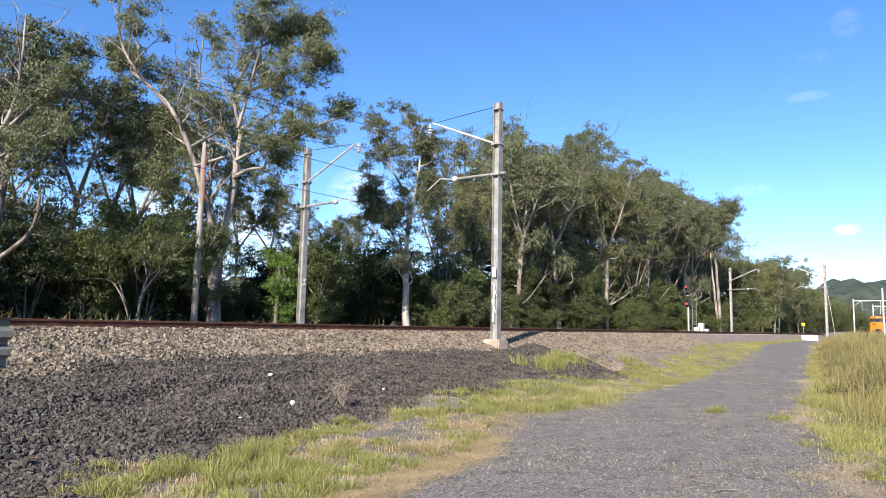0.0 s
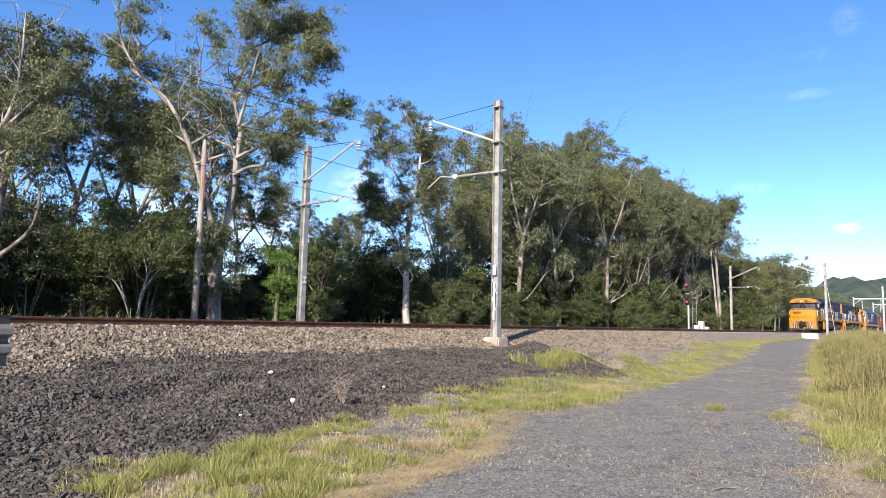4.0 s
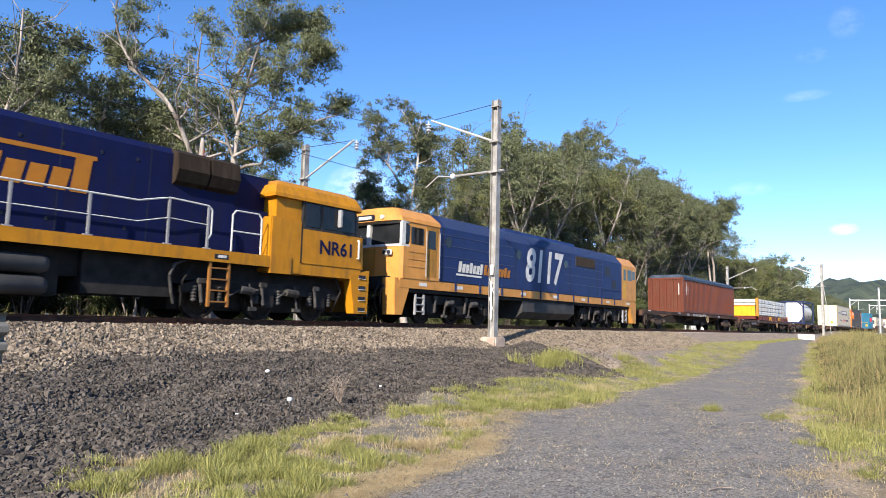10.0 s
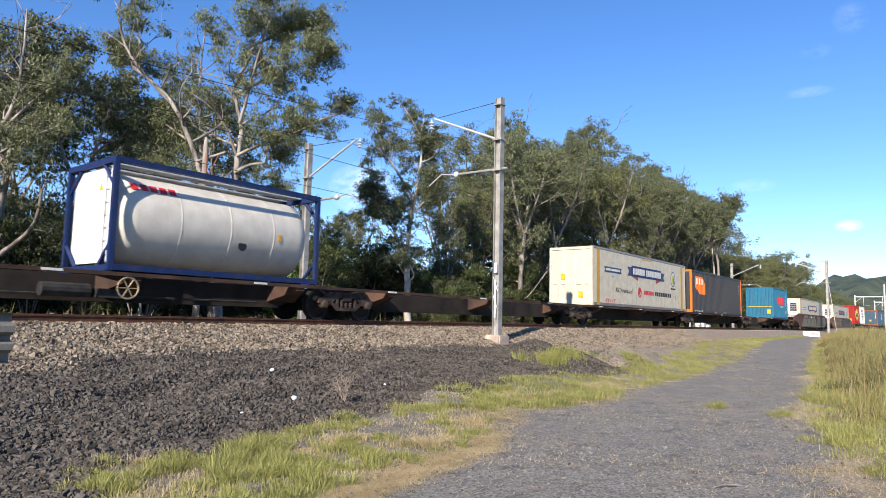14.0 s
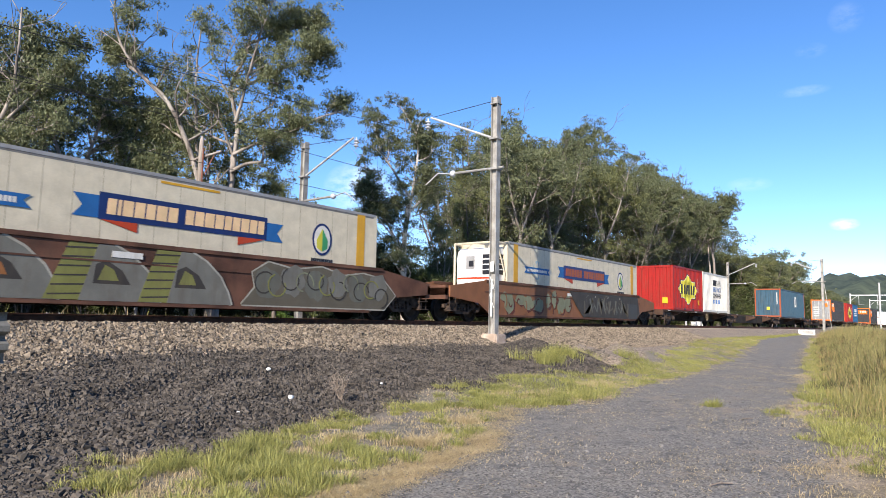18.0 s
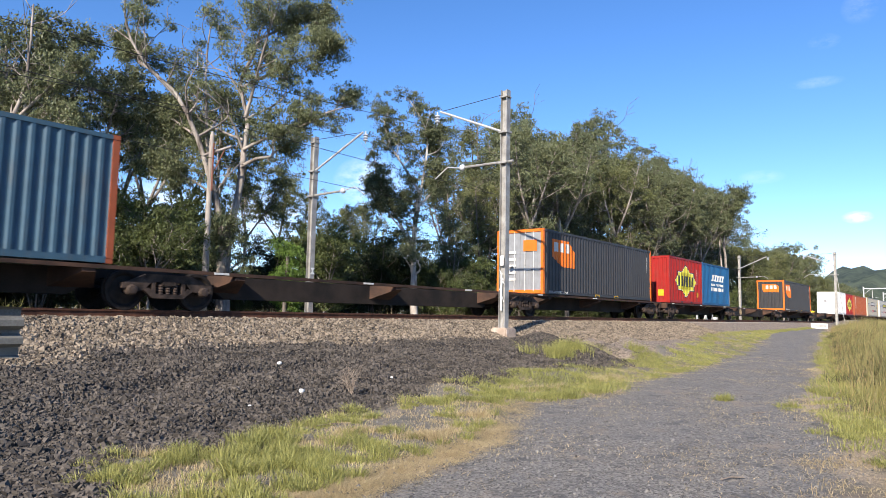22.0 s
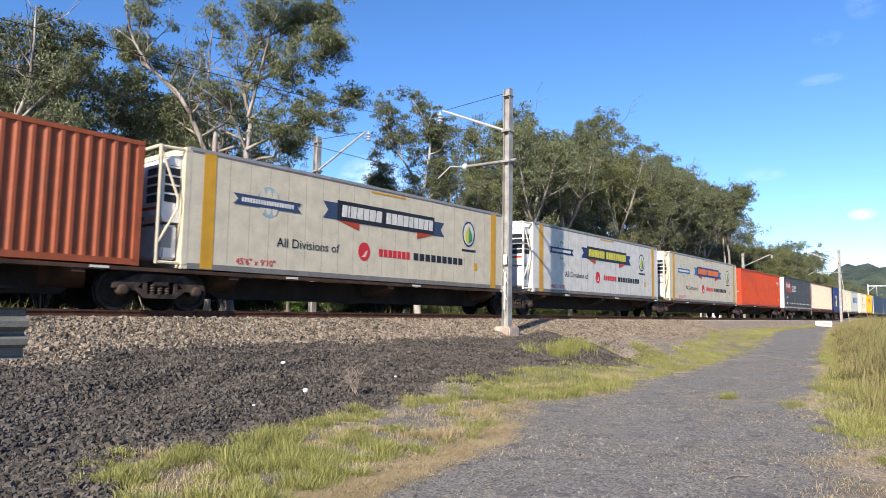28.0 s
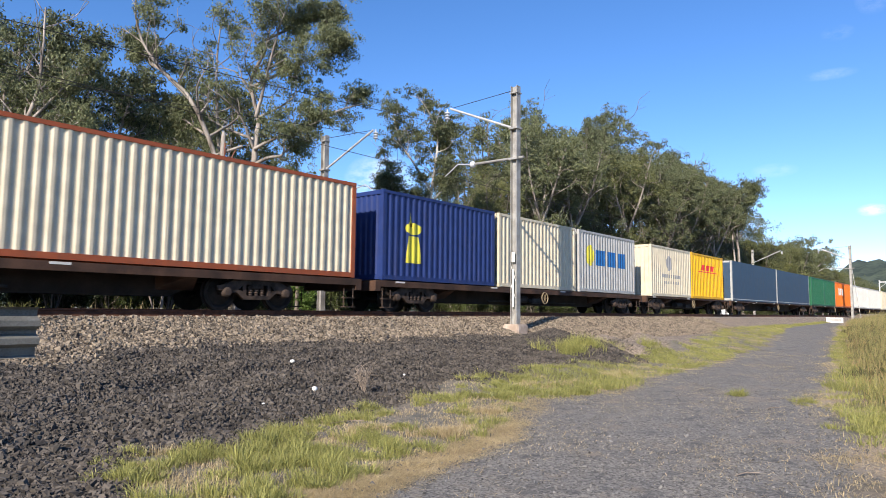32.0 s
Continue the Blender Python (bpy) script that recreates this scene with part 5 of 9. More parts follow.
def wheelset_mesh(r=0.46):
    b = Build()
    for s in (-1, 1):
        b.lathe([(0.05, s * 0.8), (0.1, s * 0.81), (0.14, s * 0.79), (r * 0.72, s * 0.745), (r * 0.84, s * 0.8), (r, s * 0.8), (r, s * 0.7), (r + 0.028, s * 0.69), (r + 0.028, s * 0.67), (r * 0.8, s * 0.67), (0.14, s * 0.7), (0.09, s * 0.6)], (0, 0, 0), "y", 28)
    return b.rod((0, -1.05, 0), (0, 1.05, 0), 0.075, 12).mesh("wheelset")


WHEELSET = wheelset_mesh()
SPOKED = []   # wheelsets that turn: (object, radius, place along the train)


def side_frame_mesh():
    b = Build()
    y0, y1 = -1.1, -0.98
    b.prism([(-1.12, 0.62), (-0.95, 0.66), (-0.55, 0.84), (0.55, 0.84), (0.95, 0.66), (1.12, 0.62), (1.12, 0.5), (0.95, 0.5), (0.9, 0.42), (0.62, 0.46), (0.42, 0.66), (-0.42, 0.66), (-0.62, 0.46), (-0.9, 0.42), (-0.95, 0.5), (-1.12, 0.5)], y0, y1)
    b.prism([(-0.66, 0.5), (-0.38, 0.28), (0.38, 0.28), (0.66, 0.5), (0.5, 0.52), (0.3, 0.38), (-0.3, 0.38), (-0.5, 0.52)], y0, y1)
    b.box(-0.42, -0.33, y0, y1, 0.34, 0.7).box(0.33, 0.42, y0, y1, 0.34, 0.7)
    return b.mesh("side_frame")


SIDE_FRAME = side_frame_mesh()
SPRING = Build().lathe([(0.05, 0.36)] + [(0.075 if k % 2 else 0.055, 0.36 + 0.03 * k) for k in range(1, 9)] + [(0.05, 0.62)], (0, -1.04, 0), "z", 10).mesh("spring")
AXLE_BOX = Build().lathe([(0.02, -1.2), (0.09, -1.19), (0.12, -1.15), (0.13, -1.0), (0.05, -0.98)], (0, 0, 0.46), "y", 14).mesh("axle_box")
BOLSTER = Build().box(-0.2, 0.2, -1.12, 1.12, 0.56, 0.8, 0.03).box(-0.5, 0.5, -0.25, 0.25, 0.6, 0.95).mesh("bolster")
SHOE = Build().box(-0.05, 0.05, -0.82, -0.7, 0.3, 0.62).mesh("brake_shoe")


def mirrored(me):
    b = me.copy()
    b.transform(Matrix.Diagonal((1, -1, 1, 1)))
    b.flip_normals()
    return b


SIDE_FRAME_B, SPRING_B, AXLE_BOX_B = mirrored(SIDE_FRAME), mirrored(SPRING), mirrored(AXLE_BOX)


def bogie(wagon, x, s):
    """A three-piece bogie as a part of its wagon, about x along it."""
    b = link("bogie", BOLSTER, BOGIE, wagon, "three-piece cast steel bogie", at=(x, 0, 0))
    for me in (SIDE_FRAME, SIDE_FRAME_B):
        link("side_frame", me, BOGIE, b)
    for me in (SPRING, SPRING_B):
        for dx in (-0.18, 0.0, 0.18):
            link("spring", me, BOGIE, b, at=(dx, 0, 0))
    for dx in (-0.9, 0.9):
        w = link("wheelset", WHEELSET, WHEEL, b, at=(dx, 0, 0.46), smooth=False)
        SPOKED.append((w, 0.46, s + x + dx))
        for me in (AXLE_BOX, AXLE_BOX_B):
            link("axle_box", me, BOGIE, b, at=(dx, 0, 0))
    return b


HAND_WHEEL = Build()
ring_v = [((0.24 + 0.02 * math.cos(q)) * math.cos(a), 0.02 * math.sin(q), (0.24 + 0.02 * math.cos(q)) * math.sin(a)) for a in [6.28319 * k / 18 for k in range(18)] for q in [6.28319 * k / 6 for k in range(6)]]
HAND_WHEEL.add(ring_v, [(6 * k + q, 6 * ((k + 1) % 18) + q, 6 * ((k + 1) % 18) + (q + 1) % 6, 6 * k + (q + 1) % 6) for k in range(18) for q in range(6)])
for k in range(6):
    a = 6.28319 * k / 6
    HAND_WHEEL.rod((0, 0, 0), (0.24 * math.cos(a), 0, 0.24 * math.sin(a)), 0.014, 5)
HAND_WHEEL = HAND_WHEEL.mesh("hand_wheel")
COUPLER = Build().box(-0.75, 0.0, -0.09, 0.09, 0.72, 0.95).box(-0.78, -0.5, -0.17, 0.17, 0.7, 0.98, 0.03).mesh("coupler")
STEP = Build().rod((-0.18, 0, 0), (-0.18, 0, -0.55), 0.018, 6).rod((0.18, 0, 0), (0.18, 0, -0.55), 0.018, 6).box(-0.2, 0.2, -0.1, 0.1, -0.57, -0.54).box(-0.2, 0.2, -0.08, 0.08, -0.3, -0.275).mesh("step")
LOCK = Build().box(-0.11, 0.11, -0.1, 0.1, -0.06, 0.0).box(-0.05, 0.05, -0.04, 0.04, 0.0, 0.03).mesh("twist_lock")


MARKER = Build().box(0, 0.42, 0, 0.006, 0, 0.055).mesh("marker_plate")


def flat_wagon(s0, s1, bogies, label, sill=0.09, floor=0.985, material=None, wheel_at=None):
    """A container flat: fish-belly side sills, cross bearers, end platforms. s0, s1: its ends along the train."""
    material = material or WAGON
    w = on_train(thing("container_wagon", 0, TRACK_Y, 0, label, "freight wagon", "freight wagons"), s0)
    L = s1 - s0
    for side in (-1, 1):
        out_, in_ = side * 1.235, side * 1.15
        part("side_sill", Build().box(0.05, L - 0.05, *sorted((out_, in_)), floor - sill, floor - 0.005), material, w)
    for a, c in zip(bogies, bogies[1:]):
        a, c = a - s0, c - s0
        part("spine", Build().prism([(a - 1.1, floor - 0.06), (c + 1.1, floor - 0.06), (c + 1.1, floor - 0.26), (c - 1.25, floor - 0.26), (c - 2.0, floor - 0.66), (a + 2.0, floor - 0.66), (a + 1.25, floor - 0.26), (a - 1.1, floor - 0.26)], -0.34, 0.34), SPINE, w, "deep centre spine, its brown darkened for the shade below the load")
        for k in range(3):
            x = a + 1.9 + (c - a - 3.8) * k / 2
            for side in (-1, 1):
                part("outrigger", Build().add([(x - 0.5, side * 0.34, floor - 0.06), (x + 0.5, side * 0.34, floor - 0.06), (x + 0.14, side * 1.2, floor - 0.06), (x - 0.14, side * 1.2, floor - 0.06), (x - 0.5, side * 0.34, floor - 0.5), (x + 0.5, side * 0.34, floor - 0.5), (x + 0.14, side * 1.2, floor - 0.18), (x - 0.14, side * 1.2, floor - 0.18)], [(0, 1, 2, 3), (4, 7, 6, 5), (0, 4, 5, 1), (1, 5, 6, 2), (2, 6, 7, 3), (3, 7, 4, 0)]), material, w)
    for end, x in ((0, 0.0), (1, L)):
        part("headstock", Build().box(x, x + 0.22, -1.24, 1.24, floor - 0.34, floor - 0.02) if end == 0 else Build().box(x - 0.22, x, -1.24, 1.24, floor - 0.34, floor - 0.02), material, w)
    for c in bogies:
        bogie(w, c - s0, s0)
    link("coupler", COUPLER, BOGIE, w)
    link("coupler", COUPLER, BOGIE, w, at=(L + 0.75, 0, 0))
    for x in (0.5, L - 0.5):
        for y in (-1.22, 1.22):
            link("step", STEP, BOGIE, w, at=(x, y, floor - 0.3))
    x = (wheel_at or (bogies[0] + bogies[1]) / 2) - s0
    link("hand_wheel", HAND_WHEEL, BRASS, w, "six-spoked brake hand wheel", at=(x, -1.3, floor - 0.36))
    part("brake_gear", Build().rod((x - 1.6, -0.7, 0.55), (x - 0.6, -0.7, 0.55), 0.16, 12).rod((x + 1.0, 0.6, 0.52), (x + 2.3, 0.6, 0.52), 0.2, 12).box(x - 0.5, x + 0.2, -1.0, -0.6, 0.4, 0.6).rod((x - 3, -0.5, 0.45), (x + 4, -0.5, 0.45), 0.03, 6), BLACK, w)
    for k in range(int(L / 5.2)):
        link("marker_plate", MARKER, MARK, w, at=(0.9 + 5.2 * k, -1.242, floor - 0.07))
    return w


# ---- the train: containers ----
FLOOR = 1.0


def wave_panel(a0, a1, z0, z1, y, pitch, depth, along="x", sign=-1):
    """A corrugated steel sheet, its ridges upright."""
    n = max(2, round((a1 - a0) / pitch))
    p = (a1 - a0) / n
    line = [(a0, 0.0)]
    for i in range(n):
        o = a0 + i * p
        line += [(o + p * 0.12, 0.0), (o + p * 0.3, depth), (o + p * 0.7, depth), (o + p * 0.88, 0.0)]
    line.append((a1, 0.0))
    v = []
    for a, d in line:
        for z in (z0, z1):
            v.append((a, y - sign * d, z) if along == "x" else (y - sign * d, a, z))
    return Build().add(v, [(2 * i, 2 * i + 2, 2 * i + 3, 2 * i + 1) for i in range(len(line) - 1)])


CASTING = Build().box(0, 0.178, 0, 0.162, 0, 0.118, 0.012).mesh("corner_casting")


CASTINGS = {}


def casting(material):
    """The corner casting in a given paint."""
    if material.name not in CASTINGS:
        CASTINGS[material.name] = CASTING.copy()
    return CASTINGS[material.name]


def container(s, L, H, body, label, trim=None, post=None, doors_front=False, plain=False, name="shipping_container", roof=None, floor=FLOOR, doors=None, end=None):
    """A container that stands on a wagon; x = 0 is its leading end."""
    c = on_train(thing(name, 0, TRACK_Y, floor, label, "shipping container", "containers on the train"), s)
    trim, post = trim or body, post or trim or body
    W = 1.219
    for sy in (-1, 1):
        if plain:
            part("side_panel", Build().box(0.1, L - 0.1, sy * W - 0.03 if sy > 0 else -W + 0.004, sy * W - 0.004 if sy > 0 else -W + 0.03, 0.15, H - 0.11), body, c)
        else:
            part("side_panel", wave_panel(0.1, L - 0.1, 0.15, H - 0.1, sy * (W - 0.008), 0.278, 0.036, "x", sy), body, c)
        part("bottom_rail", Build().box(0.16, L - 0.16, *sorted((sy * W, sy * (W - 0.06))), 0.02, 0.16), trim, c)
        part("top_rail", Build().box(0.16, L - 0.16, *sorted((sy * W, sy * (W - 0.06))), H - 0.11, H - 0.01), trim, c)
    r = part("roof", Build().box(0.05, L - 0.05, -W + 0.05, W - 0.05, H - 0.045, H - 0.02) if plain else wave_panel(0.1, L - 0.1, -W + 0.05, W - 0.05, 0, 0.209, 0.02, "x", 1), roof or body, c)
    if not plain:
        r.data.transform(Matrix.Translation((0, 0, H - 0.02)) @ Matrix.Rotation(math.pi / 2, 4, "X"))
    part("floor_frame", Build().box(0.1, L - 0.1, -W + 0.05, W - 0.05, 0.03, 0.14), trim, c)
    for ex, is_door in ((0.0, doors_front), (L, not doors_front)):
        sgn = 1 if ex == 0 else -1
        face = ex + sgn * 0.012
        for sy in (-1, 1):
            part("corner_post", Build().box(*sorted((ex, ex + sgn * 0.16)), *sorted((sy * W, sy * (W - 0.13))), 0.11, H - 0.11, 0.01), post, c)
        part("end_sill", Build().box(*sorted((ex, ex + sgn * 0.12)), -W + 0.12, W - 0.12, 0.02, 0.18), post, c)
        part("end_header", Build().box(*sorted((ex, ex + sgn * 0.12)), -W + 0.12, W - 0.12, H - 0.14, H - 0.01), post, c)
        if is_door:
            for sy in (-1, 1):
                d = part("door", Build().box(*sorted((face + sgn * 0.03, face + sgn * 0.07)), *sorted((sy * 0.008, sy * (W - 0.13))), 0.18, H - 0.14), doors or body, c)
                for yy in (0.28, 0.72):
                    part("lock_rod", Build().rod((face, sy * yy, 0.12), (face, sy * yy, H - 0.12), 0.02, 8).box(*sorted((face, face + sgn * 0.03)), *sorted((sy * yy, sy * (yy + 0.3))), 1.05, 1.1), ARM_STEEL, d)
        else:
            e = wave_panel(-W + 0.13, W - 0.13, 0.18, H - 0.14, face, 0.25, 0.045, "y", -sgn) if not plain else Build().box(*sorted((face, face + sgn * 0.04)), -W + 0.13, W - 0.13, 0.18, H - 0.14)
            part("end_panel", e, end or body, c)
        for sy in (-1, 1):
            for z in (0.0, H - 0.118):
                link("corner_casting", casting(post), post, c, at=((0 if ex == 0 else L - 0.178), (-W - 0.002 if sy < 0 else W - 0.16), z))
    return c


def apart(maker, c, polys, material, name, label, *args, **kw):
    """Blocks of lettering, each an object of its own under the first."""
    first = None
    for p in polys:
        ob = maker(c, *args, [p], material, name[:-1], **kw)
        if first:
            ob.parent = first
        else:
            first = ob
    if label:
        first["label"] = label
    return first


def decal(c, polys, material, name="marking", y=-1.224, label=""):
    """Flat painted shapes on the near side: polygons of (x, z)."""
    if name.endswith("blocks") and len(polys) > 1:
        return apart(decal, c, polys, material, name, label, y=y)
    b = Build()
    for p in polys:
        b.prism(p, y, y + 0.004)
    return part(name, b, material, c, label)


def painted(c, L, H, polys, material, name="marking", label="", end=None):
    """Paint that follows the corrugations: convex polygons of (x, z), or of (y, z) on the leading end."""
    if name.endswith("blocks") and len(polys) > 1:
        return apart(painted, c, polys, material, name, label, L, H, end=end)
    b = Build()
    for poly in polys:
        if end is None:
            w = wave_panel(0.1, L - 0.1, 0.15, H - 0.1, -1.211 - 0.004, 0.278, 0.036, "x", -1)
        else:
            w = wave_panel(-1.089, 1.089, 0.18, H - 0.14, 0.012 - 0.004, 0.25, 0.045, "y", -1)
        bm = bmesh.new()
        vs = [bm.verts.new(q) for q in w.v]
        for f in w.f:
            bm.faces.new([vs[i] for i in f])
        area = sum(p[0] * q[1] - q[0] * p[1] for p, q in zip(poly, poly[1:] + poly[:1]))
        for p, q in zip(poly, poly[1:] + poly[:1]):
            da, dz = q[0] - p[0], q[1] - p[1]
            na, nz = (dz, -da) if area > 0 else (-dz, da)
            co = (p[0], 0, p[1]) if end is None else (0, p[0], p[1])
            no = (na, 0, nz) if end is None else (0, na, nz)
            bmesh.ops.bisect_plane(bm, geom=bm.verts[:] + bm.edges[:] + bm.faces[:], plane_co=co, plane_no=no, clear_outer=True)
        b.take(bm)
    return part(name, b, material, c, label)


def words(c, text, x, z, size, material, y=-1.226, name="lettering", squeeze=1.0, label="", bold=0.0, fit=None):
    """Lettering on the near side, its lower left corner at (x, z)."""
    cu = bpy.data.curves.new("lettering", "FONT")
    cu.body, cu.size, cu.extrude, cu.resolution_u, cu.offset = text, size, 0.0015, 3, bold
    ob = bpy.data.objects.new("lettering", cu)
    me = bpy.data.meshes.new_from_object(ob)
    bpy.data.objects.remove(ob)
    bpy.data.curves.remove(cu)
    if fit:
        # stretch the word to its painted width and height
        vs = [v.co for v in me.vertices]
        x0, x1, y0, y1 = min(v.x for v in vs), max(v.x for v in vs), min(v.y for v in vs), max(v.y for v in vs)
        me.transform(Matrix.Diagonal((fit[0] / (x1 - x0), fit[1] / (y1 - y0), 1, 1)) @ Matrix.Translation((-x0, -y0, 0)))
    me.transform(Matrix.Translation((x, y, z)) @ Matrix.Rotation(math.pi / 2, 4, "X") @ Matrix.Diagonal((squeeze, 1, 1, 1)))
    return link(name, me, material, c, label)


def bars(x, z, widths, h, gap=0.06, slant=0.0):
    """A row of upright blocks in place of lettering."""
    out_ = []
    for w in widths:
        out_.append([(x, z), (x + w, z), (x + w + slant, z + h), (x + slant, z + h)])
        x += w + gap
    return out_


def even(x0, x1, z, h, n, slant=0.0, fill=0.78):
    """n blocks spread evenly from x0 to x1."""
    p = (x1 - x0) / n
    return bars(x0, z, [p * fill] * n, h, p * (1 - fill), slant)


def disc(x, z, rx, rz, n=20):
    return [(x + rx * math.cos(6.28319 * i / n), z + rz * math.sin(6.28319 * i / n)) for i in range(n)]


def star(x, z, r, n=7):
    return [(x + (r if i % 2 == 0 else r * 0.45) * math.sin(math.pi * i / n), z + (r if i % 2 == 0 else r * 0.45) * math.cos(math.pi * i / n)) for i in range(2 * n)]


RED = paint("linen_red_paint", (0.33, 0.018, 0.014))
WHITE = paint("white_container_paint", (0.68, 0.655, 0.59), amount=0.25)
CREAM = paint("cream_container_paint", (0.64, 0.565, 0.415), amount=0.1)
BROWN = paint("brick_brown_paint", (0.13, 0.037, 0.019))
RUST_ORANGE = paint("rust_orange_paint", (0.33, 0.085, 0.035))
ORANGE = paint("bright_orange_paint", (0.75, 0.17, 0.02), amount=0.15)
VERMILION = paint("vermilion_paint", (0.46, 0.055, 0.018))
STAINED = paint("stained_vermilion_paint", (0.44, 0.055, 0.018), 0.55, (0.16, 0.07, 0.03), 0.85)
CHARCOAL = paint("charcoal_paint", (0.048, 0.048, 0.05), amount=0.25)
SLATE = paint("slate_blue_paint", (0.05, 0.105, 0.15), amount=0.45)
SKY_BLUE = paint("teal_blue_paint", (0.024, 0.15, 0.24))
BLUE = paint("strong_blue_paint", (0.015, 0.095, 0.22), amount=0.2)
NAVY = paint("navy_paint", (0.02, 0.04, 0.15), amount=0.2)
GREEN = paint("dark_green_paint", (0.02, 0.12, 0.06))
YELLOW = paint("strong_yellow_paint", (0.75, 0.42, 0.02), amount=0.15)
GREY = paint("silver_grey_paint", (0.42, 0.42, 0.4))
DARK_CURTAIN = surf("dark_curtain_fabric", (0.052, 0.051, 0.05), (0.095, 0.093, 0.09), 1.5, 0.6, bump=0.15, fine=8.0)

HC = 2.896
# wagons
flat_wagon(-160.6, -140.3, (-157.7, -143.2), "rust-brown container wagon, half loaded with one long container", sill=0.2, floor=1.12, wheel_at=-148.5)
flat_wagon(-139.7, -120.3, (-137.0, -123.2), "rust-brown container wagon carrying a timber rack", sill=0.22, wheel_at=-126.5)
flat_wagon(-119.6, -43.2, (-118.2, -104.8, -89.2, -73.8, -59.0, -44.6), "rust-brown articulated container wagon in five platforms", wheel_at=-111.7)
flat_wagon(1.4, 78.8, (2.7, 17.0, 32.8, 48.0, 63.9, 77.5), "rust-brown articulated container wagon in five platforms", wheel_at=10)
flat_wagon(79.6, 153.2, (80.8, 93.0, 108.0, 123.5, 138.6, 152.0), "rust-brown articulated container wagon in five platforms", wheel_at=95)
flat_wagon(153.8, 226.4, (155.0, 166.8, 182.2, 197.5, 213.0, 224.8), "rust-brown articulated container wagon in five platforms", wheel_at=160)
flat_wagon(227.0, 252.2, (230.8, 248.6), "long rust-brown container wagon with side sills", sill=0.2, wheel_at=239)
flat_wagon(252.8, 272.7, (254.8, 270.6), "rust-brown container wagon with three short containers", sill=0.2)
flat_wagon(273.3, 287.5, (275.0, 285.6), "short rust-brown container wagon on the train")
flat_wagon(288.0, 313.4, (290.4, 310.8), "long rust-brown container wagon on the train")
flat_wagon(313.9, 337.0, (316.0, 334.8), "rust-brown container wagon far back on the train")
flat_wagon(337.6, 363.0, (340.0, 360.5), "rust-brown container wagon far back on the train")
flat_wagon(363.6, 389.0, (366.0, 386.5), "rust-brown container wagon far back on the train")

INK = paint("dark_ink", (0.02, 0.022, 0.03), amount=0.05)
DEEP_BLUE = paint("deep_banner_blue", (0.012, 0.03, 0.12), amount=0.1)
MID_BLUE = paint("ribbon_blue", (0.02, 0.12, 0.33), amount=0.1)
GOLD = paint("band_gold", (0.62, 0.33, 0.03), amount=0.2)
PEACH = paint("peach_lettering", (0.8, 0.55, 0.3), amount=0.1)
SIGN_RED = paint("sign_red", (0.6, 0.03, 0.04), amount=0.1)
LEAF_GREEN = paint("emblem_green", (0.05, 0.3, 0.12), amount=0.1)
LEMON = paint("emblem_yellow", (0.6, 0.54, 0.06), amount=0.15)
DIM = paint("dim_marking_grey", (0.3, 0.3, 0.3), amount=0.2)
GLASS = surf("dark_window_glass", (0.006, 0.007, 0.008), (0.02, 0.022, 0.024), 1.0, 0.06, gloss=0.3)
LOCO_YELLOW = paint("loco_yellow", (0.5, 0.21, 0.008), 0.5, (0.11, 0.06, 0.03), 0.6)
LOCO_BLUE = paint("loco_blue", (0.006, 0.0095, 0.052), 0.55, (0.014, 0.0125, 0.013), 0.75, 0.12)
LOCO_ORANGE = paint("faded_loco_orange", (0.6, 0.27, 0.06), 0.45, amount=0.3)
LOCO_NAVY = paint("loco_navy", (0.014, 0.032, 0.115), 0.5, (0.03, 0.028, 0.03), 0.4, 0.2)
# sooty steel, darkened further for the shade beneath the locomotives
UNDER = surf("sooty_shaded_underframe", (0.007, 0.0065, 0.006), (0.026, 0.023, 0.021), 3.0, 0.8, 0.1, 0.15)
TANK_GREY = surf("dusty_fuel_tank", (0.028, 0.028, 0.028), (0.062, 0.06, 0.057), 2.0, 0.7, 0.1, 0.1)
RAIL_WHITE = paint("handrail_white", (0.66, 0.65, 0.6), 0.5, amount=0.4)
LAMP_LENS = surf("headlamp_lens", (0.6, 0.6, 0.55), (0.85, 0.85, 0.8), 3.0, 0.1)


CYL_GREY = surf("dusty_grey_castings", (0.022, 0.02, 0.018), (0.08, 0.074, 0.068), 4.0, 0.85)


class Loco:
    """Collects the parts of a locomotive; flip turns it end for end."""

    def __init__(self, s, length, flip, label):
        self.L, self.flip, self.s = length, flip, s
        self.ob = on_train(thing("diesel_locomotive", 0, TRACK_Y, 0, label, "locomotive", "locomotives"), s)

    def x(self, v):
        return self.L - v if self.flip else v

    def put(self, name, b, material, parent=None, label="", smooth=False):
        if self.flip:
            b.v = [(self.L - v[0], v[1], v[2]) for v in b.v]
        return part(name, b, material, parent or self.ob, label, smooth=smooth)


def loft(b, pa, za, pb, zb):
    n = len(pa)
    v = [(x, y, za) for x, y in pa] + [(x, y, zb) for x, y in pb]
    return b.add(v, [tuple(range(n))[::-1], tuple(range(n, 2 * n))] + [(i, (i + 1) % n, n + (i + 1) % n, n + i) for i in range(n)])


def bow(x_mid, x_side, w, back):
    """A plan outline with a bowed front and a square back."""
    c = x_side - x_mid
    return [(back, -w), (x_side, -w), (x_mid + c * 0.55, -w * 0.93), (x_mid + c * 0.16, -w * 0.62), (x_mid, -w * 0.25), (x_mid, w * 0.25), (x_mid + c * 0.16, w * 0.62), (x_mid + c * 0.55, w * 0.93), (x_side, w), (back, w)]


